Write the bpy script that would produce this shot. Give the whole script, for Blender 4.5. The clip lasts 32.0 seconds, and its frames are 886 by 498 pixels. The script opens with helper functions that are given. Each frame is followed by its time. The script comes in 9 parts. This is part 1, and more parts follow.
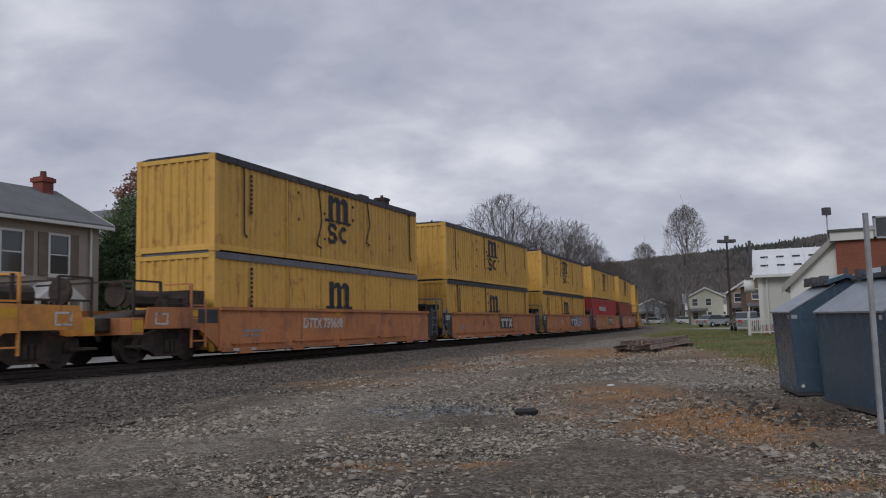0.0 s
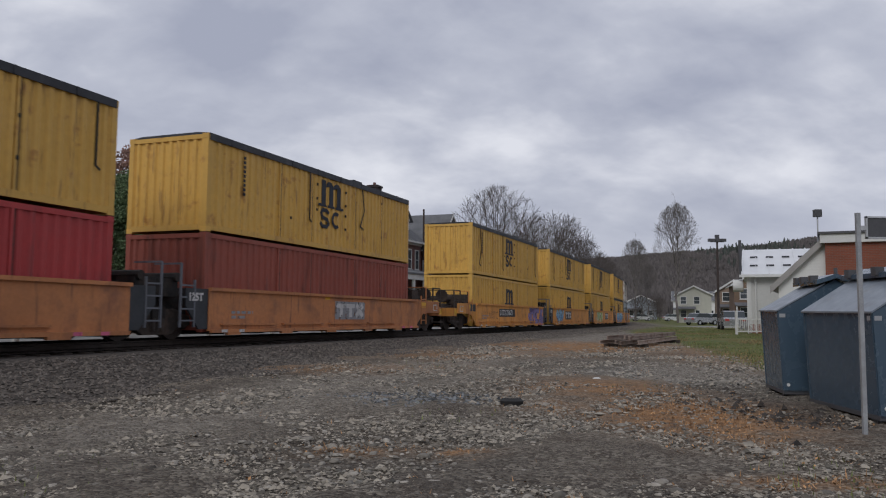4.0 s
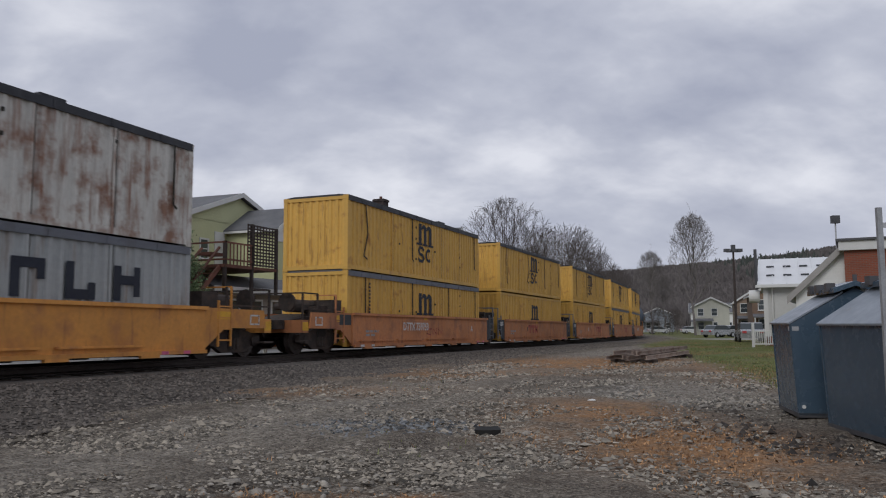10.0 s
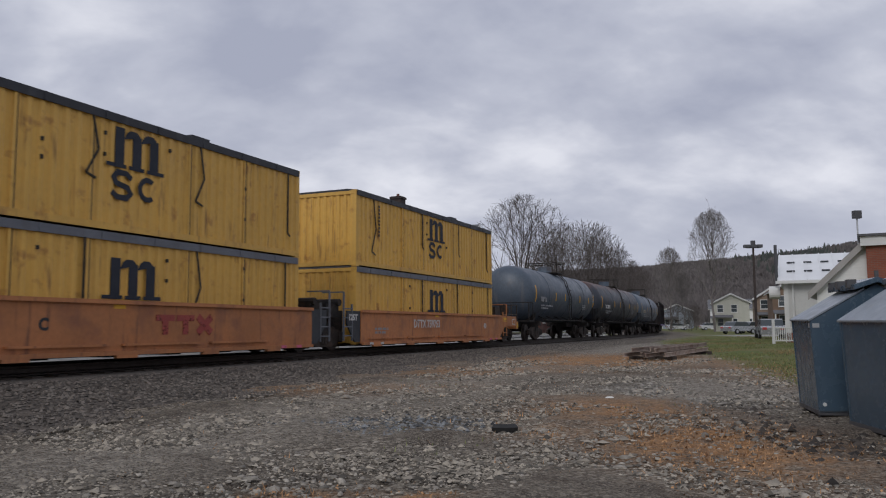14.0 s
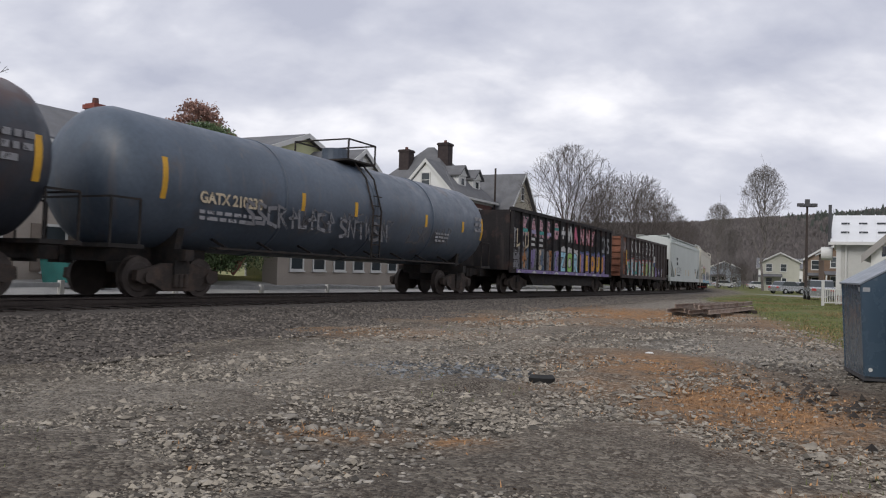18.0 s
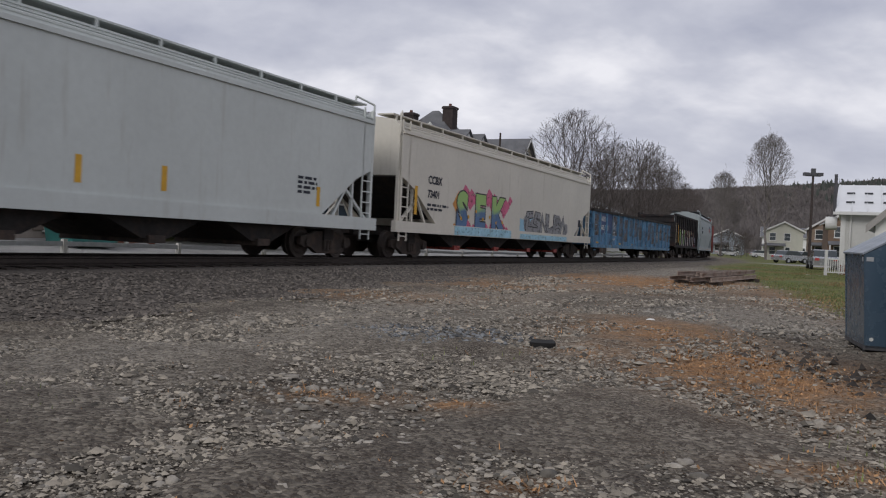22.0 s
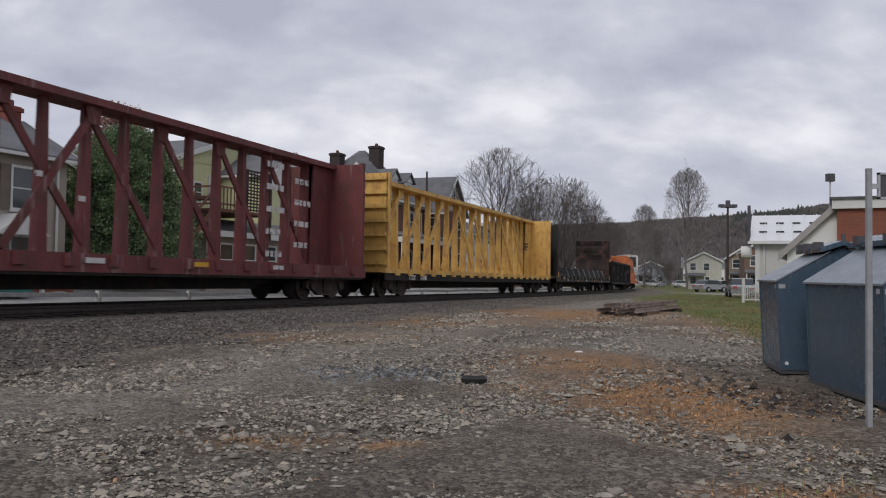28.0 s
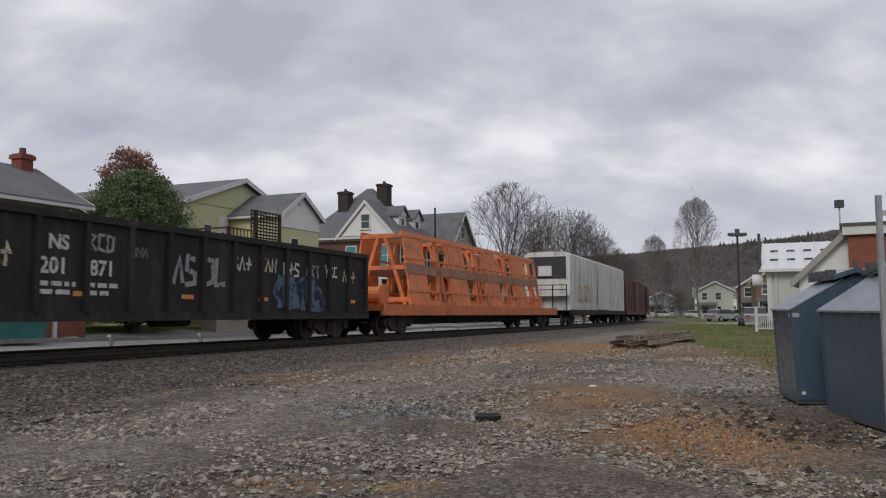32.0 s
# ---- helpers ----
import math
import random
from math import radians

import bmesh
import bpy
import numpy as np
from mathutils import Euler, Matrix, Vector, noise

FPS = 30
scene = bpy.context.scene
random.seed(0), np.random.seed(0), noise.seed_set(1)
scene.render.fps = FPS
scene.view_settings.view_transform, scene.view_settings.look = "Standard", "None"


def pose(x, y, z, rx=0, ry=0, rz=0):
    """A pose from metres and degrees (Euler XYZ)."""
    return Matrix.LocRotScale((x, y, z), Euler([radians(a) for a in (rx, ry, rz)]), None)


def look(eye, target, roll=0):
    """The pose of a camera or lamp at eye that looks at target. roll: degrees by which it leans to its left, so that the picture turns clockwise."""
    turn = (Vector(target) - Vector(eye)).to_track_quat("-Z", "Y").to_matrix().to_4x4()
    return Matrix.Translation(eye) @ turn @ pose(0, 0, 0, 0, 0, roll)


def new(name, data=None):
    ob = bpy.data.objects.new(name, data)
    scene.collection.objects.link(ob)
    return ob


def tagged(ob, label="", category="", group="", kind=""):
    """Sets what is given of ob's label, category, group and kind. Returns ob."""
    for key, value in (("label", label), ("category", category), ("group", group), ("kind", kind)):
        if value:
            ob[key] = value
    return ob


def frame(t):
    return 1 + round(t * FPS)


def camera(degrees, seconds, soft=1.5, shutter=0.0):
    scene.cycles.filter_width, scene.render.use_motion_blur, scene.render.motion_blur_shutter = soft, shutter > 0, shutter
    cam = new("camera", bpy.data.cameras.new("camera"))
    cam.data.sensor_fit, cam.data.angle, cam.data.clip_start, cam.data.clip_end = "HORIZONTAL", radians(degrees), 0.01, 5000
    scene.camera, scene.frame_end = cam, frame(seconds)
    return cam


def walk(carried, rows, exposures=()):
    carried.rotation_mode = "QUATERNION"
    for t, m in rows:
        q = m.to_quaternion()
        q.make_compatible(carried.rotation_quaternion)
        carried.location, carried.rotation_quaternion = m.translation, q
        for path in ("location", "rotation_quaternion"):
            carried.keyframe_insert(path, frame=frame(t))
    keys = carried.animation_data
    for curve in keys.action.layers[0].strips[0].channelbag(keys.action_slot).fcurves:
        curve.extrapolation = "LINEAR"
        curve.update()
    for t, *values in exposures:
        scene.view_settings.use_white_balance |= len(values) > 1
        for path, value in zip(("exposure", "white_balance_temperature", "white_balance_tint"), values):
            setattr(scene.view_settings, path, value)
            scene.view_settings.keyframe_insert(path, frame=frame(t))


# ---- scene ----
def aim(x, y, z, yaw, pitch, roll):
    a, p = radians(yaw), radians(pitch)
    way = Vector((-math.sin(a) * math.cos(p), math.cos(a) * math.cos(p), math.sin(p)))
    return look((x, y, z), Vector((x, y, z)) + way, roll)


cam = camera(58.0, 32.0, soft=1.1, shutter=0.1)
walk(cam, [
    (0.0, aim(-0.747, -1.372, 1.609, -0.883, 5.044, -1.655)),
    (0.5, aim(-0.752, -1.370, 1.611, -0.801, 4.313, -1.679)),
    (1.0, aim(-0.753, -1.391, 1.612, -0.407, 4.005, -1.823)),
    (1.5, aim(-0.748, -1.377, 1.620, -0.637, 4.060, -1.796)),
    (2.0, aim(-0.734, -1.382, 1.616, -0.951, 4.141, -1.757)),
    (2.5, aim(-0.742, -1.374, 1.610, -1.278, 4.278, -1.532)),
    (4.5, aim(-0.720, -1.190, 1.561, -1.360, 4.351, 0.770)),
    (5.0, aim(-0.493, -0.838, 1.580, -1.283, 6.545, 1.060)),
    (5.5, aim(-0.271, -0.497, 1.590, -1.648, 6.169, 1.265)),
    (6.0, aim(-0.123, -0.224, 1.606, -2.026, 6.068, 1.149)),
    (6.5, aim(0.022, -0.063, 1.590, -1.798, 6.026, 1.318)),
    (7.0, aim(0.024, 0.022, 1.595, -1.010, 5.510, 1.124)),
    (7.5, aim(-0.039, 0.063, 1.592, -0.804, 5.387, -0.434)),
    (8.0, aim(-0.047, 0.008, 1.589, -0.242, 5.061, -0.209)),
    (8.5, aim(-0.043, 0.028, 1.576, 0.280, 4.668, -0.396)),
    (9.0, aim(-0.028, 0.018, 1.588, 0.148, 4.739, -0.573)),
    (9.5, aim(-0.035, 0.024, 1.585, -0.071, 5.029, -0.714)),
    (10.0, aim(-0.027, 0.008, 1.592, -0.354, 5.402, -0.493)),
    (10.5, aim(-0.020, 0.012, 1.589, -0.471, 5.642, -0.195)),
    (11.0, aim(-0.007, 0.029, 1.589, -0.438, 5.550, -0.207)),
    (11.5, aim(-0.012, 0.014, 1.591, -0.186, 5.503, -0.406)),
    (12.0, aim(-0.004, -0.006, 1.590, -0.153, 5.134, -0.537)),
    (12.5, aim(0.003, 0.004, 1.597, -0.155, 5.053, -0.700)),
    (13.0, aim(0.000, 0.000, 1.600, -0.011, 4.856, -0.778)),
    (13.5, aim(-0.004, 0.017, 1.598, 0.214, 5.015, -0.824)),
    (14.0, aim(-0.011, 0.016, 1.601, 0.908, 5.196, -0.611)),
    (14.5, aim(-0.026, 0.028, 1.597, 1.601, 5.818, -0.393)),
    (16.5, aim(-0.014, -0.011, 1.609, 4.809, 5.171, 0.227)),
    (17.0, aim(0.003, 0.004, 1.608, 4.531, 3.147, 0.247)),
    (17.5, aim(0.011, 0.010, 1.607, 4.267, 2.281, 0.509)),
    (18.0, aim(0.015, 0.025, 1.619, 4.107, 1.397, 1.613)),
    (18.5, aim(0.011, 0.016, 1.620, 7.241, 1.054, 0.701)),
    (19.0, aim(0.020, 0.033, 1.620, 7.207, 0.795, 1.389)),
    (19.5, aim(0.008, 0.038, 1.618, 7.537, 0.289, 1.709)),
    (20.0, aim(0.003, 0.016, 1.624, 7.404, -0.027, 2.254)),
    (20.5, aim(0.005, 0.017, 1.617, 6.878, -0.311, 2.971)),
    (21.0, aim(0.015, 0.024, 1.619, 6.585, -0.550, 3.691)),
    (21.5, aim(-0.004, 0.032, 1.617, 6.216, -0.723, 3.649)),
    (22.0, aim(0.021, 0.056, 1.607, 4.247, -1.152, 2.414)),
    (22.5, aim(0.020, 0.063, 1.600, 2.365, -1.697, 2.355)),
    (23.0, aim(0.027, 0.035, 1.606, 1.615, -1.845, 1.034)),
    (23.5, aim(0.008, 0.033, 1.595, 1.097, -2.349, -0.812)),
    (24.0, aim(0.024, 0.041, 1.580, 0.688, -2.557, -0.515)),
    (24.5, aim(0.017, 0.033, 1.590, 0.706, -2.602, -0.333)),
    (26.5, aim(0.033, 0.046, 1.604, 1.151, -2.044, 1.874)),
    (27.0, aim(0.037, 0.027, 1.604, 0.739, -0.203, 1.592)),
    (27.5, aim(0.033, 0.004, 1.608, -0.123, 0.230, 1.288)),
    (28.0, aim(0.033, -0.004, 1.614, -0.722, 1.730, 0.797)),
    (28.5, aim(0.040, 0.012, 1.623, -1.320, 2.461, 0.539)),
    (29.0, aim(0.055, 0.023, 1.614, -1.532, 2.811, 0.657)),
    (29.5, aim(0.060, 0.024, 1.617, -1.864, 2.620, 0.651)),
    (30.0, aim(0.058, 0.026, 1.621, -2.094, 2.865, 0.480)),
    (30.5, aim(0.063, 0.019, 1.618, -2.462, 3.426, 0.345)),
    (31.0, aim(0.065, 0.007, 1.623, -2.812, 3.707, -0.107)),
    (31.5, aim(0.053, -0.008, 1.626, -2.860, 4.254, -0.577)),
    (32.0, aim(0.022, -0.013, 1.633, -0.053, 4.274, -0.563)),
], exposures=[(0.0, -0.12, 6350, 11), (2.0, -0.04, 6380, 11), (5.0, -0.08, 6350, 10), (8.0, -0.06, 6350, 10), (13.0, -0.04, 6350, 11), (14.5, 0.0, 6400, 11), (16.5, 0.38, 6650, 10), (18.2, 0.38, 6650, 10), (19.0, 0.24, 6650, 10), (20.0, 0.2, 6650, 10), (22.5, 0.1, 6550, 11), (24.0, 0.14, 6600, 11), (27.0, 0.14, 6550, 11), (30.0, 0.06, 6600, 11), (32.0, 0.1, 6700, 10)])

# ---- sky and sun ----
world = bpy.data.worlds.new("overcast_sky")
scene.world = world
world.use_nodes = True
wn, wl = world.node_tree.nodes, world.node_tree.links
wn.clear()


def wnode(kind, **values):
    n = wn.new(kind)
    for key, value in values.items():
        n.inputs[key].default_value = value
    return n


w_out, w_bg = wn.new("ShaderNodeOutputWorld"), wnode("ShaderNodeBackground", Strength=1.0)
w_tc, w_sep = wn.new("ShaderNodeTexCoord"), wn.new("ShaderNodeSeparateXYZ")
wl.new(w_tc.outputs["Generated"], w_sep.inputs[0])
w_up = wn.new("ShaderNodeMath")
w_up.operation, w_up.inputs[1].default_value = "MAXIMUM", 0.0
w_add = wn.new("ShaderNodeMath")
w_add.operation, w_add.inputs[1].default_value = "ADD", 0.46
wl.new(w_sep.outputs["Z"], w_up.inputs[0])
wl.new(w_up.outputs[0], w_add.inputs[0])
w_plane = wn.new("ShaderNodeCombineXYZ")
for axis in "XY":
    d = wn.new("ShaderNodeMath")
    d.operation = "DIVIDE"
    wl.new(w_sep.outputs[axis], d.inputs[0])
    wl.new(w_add.outputs[0], d.inputs[1])
    wl.new(d.outputs[0], w_plane.inputs[axis])
w_big = wnode("ShaderNodeTexNoise", Scale=2.3, Detail=5.0, Roughness=0.52, Distortion=0.12)
w_fine = wnode("ShaderNodeTexNoise", Scale=6.5, Detail=5.0, Roughness=0.55, Distortion=0.15)
w_shift = wn.new("ShaderNodeMapping")
w_shift.inputs["Location"].default_value = (3.1, 1.7, 0.0)
w_shift.inputs["Rotation"].default_value = (0, 0, radians(-35))
w_shift.inputs["Scale"].default_value = (0.85, 1.15, 1.0)
wl.new(w_plane.outputs[0], w_shift.inputs[0])
wl.new(w_shift.outputs[0], w_big.inputs["Vector"])
wl.new(w_shift.outputs[0], w_fine.inputs["Vector"])
w_mix = wn.new("ShaderNodeMix")
w_mix.inputs["Factor"].default_value = 0.33
wl.new(w_big.outputs[0], w_mix.inputs["A"])
wl.new(w_fine.outputs[0], w_mix.inputs["B"])
w_ramp = wn.new("ShaderNodeValToRGB")
w_ramp.color_ramp.elements[0].position, w_ramp.color_ramp.elements[0].color = 0.37, (0.385, 0.41, 0.505, 1)
w_ramp.color_ramp.elements[1].position, w_ramp.color_ramp.elements[1].color = 0.65, (0.77, 0.78, 0.835, 1)
e_mid = w_ramp.color_ramp.elements.new(0.50)
e_mid.color = (0.515, 0.537, 0.62, 1)
wl.new(w_mix.outputs["Result"], w_ramp.inputs[0])
w_hor = wn.new("ShaderNodeMapRange")
w_hor.inputs["From Min"].default_value, w_hor.inputs["From Max"].default_value = 0.0, 0.16
w_hor.inputs["To Min"].default_value, w_hor.inputs["To Max"].default_value = 0.6, 0.0
wl.new(w_sep.outputs["Z"], w_hor.inputs[0])
w_haze = wn.new("ShaderNodeMix")
w_haze.data_type = "RGBA"
w_haze.inputs["B"].default_value = (0.56, 0.58, 0.65, 1)
wl.new(w_hor.outputs[0], w_haze.inputs["Factor"])
wl.new(w_ramp.outputs[0], w_haze.inputs["A"])
wl.new(w_haze.outputs["Result"], w_bg.inputs["Color"])
wl.new(w_bg.outputs[0], w_out.inputs[0])

sun = new("sun", bpy.data.lights.new("sun", "SUN"))
sun.data.energy, sun.data.angle, sun.data.color = 1.1, radians(25), (1.0, 0.97, 0.93)
sun.matrix_world = look((0, 0, 36), (24, 44, 0))


# ---- materials ----
def surf(name, color, rough=0.7, metal=0.0, var=0.18, scale=1.5, dirt=None, dirt_amount=0.35, dirt_scale=2.0,
         streak=None, streak_amount=0.4, streak_scale=3.0, bump=0.25, bump_scale=60.0, rand=0.0, island=0.0, spec=0.4, worn=0.0, top=None):
    """A weathered surface: large and fine tone change, blotches of dirt, vertical streaks, fine relief."""
    m = bpy.data.materials.new(name)
    m.use_nodes = True
    n, l = m.node_tree.nodes, m.node_tree.links
    bs = n["Principled BSDF"]
    bs.inputs["Metallic"].default_value = metal
    bs.inputs["Specular IOR Level"].default_value = spec
    tc = n.new("ShaderNodeTexCoord")

    def noise_at(sc, detail, stretch=None):
        t = n.new("ShaderNodeTexNoise")
        t.inputs["Scale"].default_value, t.inputs["Detail"].default_value, t.inputs["Roughness"].default_value = sc, detail, 0.6
        if stretch:
            mp = n.new("ShaderNodeMapping")
            mp.inputs["Scale"].default_value = stretch
            l.new(tc.outputs["Object"], mp.inputs[0])
            l.new(mp.outputs[0], t.inputs["Vector"])
        else:
            l.new(tc.outputs["Object"], t.inputs["Vector"])
        return t.outputs[0]

    def ranged(sock, a, b, c, d):
        r = n.new("ShaderNodeMapRange")
        for key, value in zip(("From Min", "From Max", "To Min", "To Max"), (a, b, c, d)):
            r.inputs[key].default_value = value
        l.new(sock, r.inputs[0])
        return r.outputs[0]

    def mixed(fac, a, b):
        x = n.new("ShaderNodeMix")
        x.data_type = "RGBA"
        if isinstance(fac, float):
            x.inputs["Factor"].default_value = fac
        else:
            l.new(fac, x.inputs["Factor"])
        for key, value in (("A", a), ("B", b)):
            if isinstance(value, tuple):
                x.inputs[key].default_value = (*value, 1)
            else:
                l.new(value, x.inputs[key])
        return x.outputs["Result"]

    hsv = n.new("ShaderNodeHueSaturation")
    hsv.inputs["Color"].default_value = (*color, 1)
    tone = ranged(noise_at(scale, 5.0), 0.3, 0.7, 1 - var, 1 + var)
    fine = ranged(noise_at(scale * 14, 4.0), 0.3, 0.7, 1 - var * 0.6, 1 + var * 0.6)
    mul = n.new("ShaderNodeMath")
    mul.operation = "MULTIPLY"
    l.new(tone, mul.inputs[0])
    l.new(fine, mul.inputs[1])
    value = mul.outputs[0]
    for amount, kind, out in ((rand, "ShaderNodeObjectInfo", "Random"), (island, "ShaderNodeNewGeometry", "Random Per Island")):
        if amount:
            src = n.new(kind)
            m2 = n.new("ShaderNodeMath")
            m2.operation = "MULTIPLY"
            l.new(value, m2.inputs[0])
            l.new(ranged(src.outputs[out], 0, 1, 1 - amount, 1 + amount), m2.inputs[1])
            value = m2.outputs[0]
    l.new(value, hsv.inputs["Value"])
    col = hsv.outputs[0]
    if dirt:
        col = mixed(ranged(noise_at(dirt_scale, 8.0), 0.62 - dirt_amount * 0.4, 0.72 - dirt_amount * 0.2, 0.0, 0.85), col, dirt)
    if streak:
        col = mixed(ranged(noise_at(streak_scale, 6.0, (1.0, 1.0, 0.12)), 0.62 - streak_amount * 0.35, 0.75 - streak_amount * 0.2, 0.0, 0.8), col, streak)
    if top:
        z0, z1, stain = top
        sp, ad = n.new("ShaderNodeSeparateXYZ"), n.new("ShaderNodeMath")
        l.new(tc.outputs["Object"], sp.inputs[0])
        ad.operation = "ADD"
        l.new(sp.outputs["Z"], ad.inputs[0])
        l.new(ranged(noise_at(1.4, 6.0), 0.3, 0.7, -0.35, 0.35), ad.inputs[1])
        col = mixed(ranged(ad.outputs[0], z0, z1, 0.0, 0.9), col, stain)
    if worn:
        hole, mx = n.new("ShaderNodeBsdfTransparent"), n.new("ShaderNodeMixShader")
        l.new(ranged(noise_at(7.0, 8.0), 0.26 + worn * 0.35, 0.40 + worn * 0.35, 0.0, 1.0), mx.inputs[0])
        l.new(hole.outputs[0], mx.inputs[1])
        l.new(bs.outputs[0], mx.inputs[2])
        l.new(mx.outputs[0], n["Material Output"].inputs[0])
    l.new(col, bs.inputs["Base Color"])
    l.new(ranged(noise_at(scale * 4, 4.0), 0.3, 0.7, max(rough - 0.12, 0.05), min(rough + 0.12, 1.0)), bs.inputs["Roughness"])
    if bump:
        bp = n.new("ShaderNodeBump")
        bp.inputs["Strength"].default_value, bp.inputs["Distance"].default_value = bump, 0.01
        l.new(noise_at(bump_scale, 4.0), bp.inputs["Height"])
        l.new(bp.outputs[0], bs.inputs["Normal"])
    return m


def wave_relief(m, axis, pitch, strength=0.6):
    """Adds fine parallel relief (siding, seams) to a material."""
    n, l = m.node_tree.nodes, m.node_tree.links
    tc, wv, bp = n.new("ShaderNodeTexCoord"), n.new("ShaderNodeTexWave"), n.new("ShaderNodeBump")
    wv.wave_type, wv.bands_direction, wv.wave_profile = "BANDS", axis, "SAW"
    wv.inputs["Scale"].default_value = 0.314 / pitch
    l.new(tc.outputs["Object"], wv.inputs["Vector"])
    bp.inputs["Strength"].default_value, bp.inputs["Distance"].default_value = strength, 0.015
    l.new(wv.outputs["Fac"], bp.inputs["Height"])
    l.new(bp.outputs[0], n["Principled BSDF"].inputs["Normal"])
    return m


def glass_mat(name, color, rough=0.08):
    m = bpy.data.materials.new(name)
    m.use_nodes = True
    bs = m.node_tree.nodes["Principled BSDF"]
    bs.inputs["Base Color"].default_value = (*color, 1)
    bs.inputs["Roughness"].default_value = rough
    bs.inputs["Specular IOR Level"].default_value = 0.6
    return m


RUST = (0.13, 0.055, 0.025)
M_YELLOW = surf("container_yellow", (0.585, 0.345, 0.074), 0.5, var=0.09, scale=0.5, dirt=(0.36, 0.17, 0.045), dirt_amount=0.10, dirt_scale=2.4, streak=(0.17, 0.075, 0.03), streak_amount=0.10, streak_scale=7.0, bump=0.05, rand=0.11)
M_WHITE_RUST = surf("container_white_rusty", (0.56, 0.545, 0.50), 0.6, var=0.10, scale=0.7, dirt=(0.20, 0.075, 0.03), dirt_amount=0.36, dirt_scale=1.7, streak=(0.19, 0.07, 0.028), streak_amount=0.34, streak_scale=6.0)
M_GREY_BOX = surf("container_grey", (0.36, 0.375, 0.37), 0.6, var=0.12, scale=0.6, streak=(0.2, 0.13, 0.08), streak_amount=0.15)
M_RED_BOX = surf("container_red", (0.40, 0.045, 0.045), 0.55, var=0.12, scale=0.6, streak=(0.14, 0.03, 0.03), streak_amount=0.15)
M_BROWN_BOX = surf("container_brown", (0.29, 0.075, 0.05), 0.6, var=0.12, scale=0.6, streak=(0.1, 0.03, 0.02), streak_amount=0.2)
M_LID = surf("lid_dark", (0.020, 0.022, 0.028), 0.5, var=0.3, scale=2.0, streak=(0.06, 0.06, 0.068), streak_amount=0.12)
M_LID_GREY = surf("lid_grey", (0.12, 0.128, 0.148), 0.5, var=0.15, scale=2.0, streak=(0.08, 0.08, 0.08), streak_amount=0.2)
M_STRAP = surf("strap_black", (0.03, 0.026, 0.02), 0.7)
M_INK = surf("marking_dark", (0.018, 0.022, 0.034), 0.7, var=0.1, bump=0)
M_WELL_ORANGE = surf("well_faded_orange", (0.43, 0.172, 0.066), 0.6, var=0.15, scale=0.8, dirt=(0.24, 0.10, 0.055), dirt_amount=0.24, dirt_scale=1.1, streak=(0.13, 0.06, 0.04), streak_amount=0.16, streak_scale=7.0, rand=0.12)
M_WELL_AMBER = surf("well_bright_amber", (0.60, 0.265, 0.058), 0.6, var=0.14, scale=0.8, dirt=(0.36, 0.15, 0.055), dirt_amount=0.26, dirt_scale=1.2, streak=(0.24, 0.10, 0.045), streak_amount=0.14, streak_scale=7.0, rand=0.10)
M_UNDER = surf("underframe_grime", (0.018, 0.016, 0.015), 0.85, var=0.35, scale=3.0, dirt=(0.04, 0.028, 0.022), dirt_amount=0.35, dirt_scale=4.0, bump=0.5)
M_BRACKET = surf("bracket_dark_grey", (0.036, 0.040, 0.046), 0.65, var=0.2, scale=2.0)
M_TRUCK = surf("truck_brown_grime", (0.040, 0.031, 0.026), 0.8, var=0.4, scale=3.0, dirt=(0.075, 0.05, 0.038), dirt_amount=0.35, dirt_scale=5.0, bump=0.5)
M_WHEEL = surf("wheel_steel_brown", (0.062, 0.050, 0.044), 0.65, metal=0.2, var=0.3, scale=4.0)
M_STEEL = surf("rail_steel", (0.05, 0.04, 0.035), 0.5, metal=0.4, var=0.25, scale=5.0)
M_TANK = surf("tank_black_blue", (0.074, 0.096, 0.127), 0.45, var=0.2, scale=0.7, dirt=(0.10, 0.085, 0.08), dirt_amount=0.14, dirt_scale=0.8, streak=(0.12, 0.115, 0.12), streak_amount=0.12, bump=0.04, rand=0.15)
M_TANK_RUSTY = surf("tank_black_sooty", (0.034, 0.040, 0.053), 0.5, var=0.25, scale=0.7, dirt=(0.07, 0.045, 0.04), dirt_amount=0.2, dirt_scale=0.6, streak=(0.07, 0.05, 0.045), streak_amount=0.15, bump=0.04, top=(3.35, 4.0, (0.12, 0.062, 0.048)))
M_HOP_DARK = surf("hopper_black_brown", (0.020, 0.018, 0.019), 0.75, var=0.25, scale=1.2, dirt=(0.06, 0.036, 0.03), dirt_amount=0.2, dirt_scale=1.4, streak=(0.06, 0.05, 0.046), streak_amount=0.14, spec=0.2)
M_HOP_BROWN = surf("hopper_oxide_brown", (0.050, 0.037, 0.036), 0.7, var=0.2, scale=1.2, dirt=(0.10, 0.055, 0.042), dirt_amount=0.18, dirt_scale=1.0, streak=(0.09, 0.055, 0.045), streak_amount=0.14)
M_HOP_WHITE = surf("covered_hopper_pale_grey", (0.53, 0.56, 0.54), 0.5, var=0.06, scale=0.5, streak=(0.44, 0.45, 0.42), streak_amount=0.06, streak_scale=5.0, bump=0.05)
M_HOP_BEIGE = surf("covered_hopper_warm_white", (0.60, 0.57, 0.50), 0.5, var=0.06, scale=0.5, streak=(0.47, 0.44, 0.37), streak_amount=0.06, streak_scale=5.0, bump=0.05)
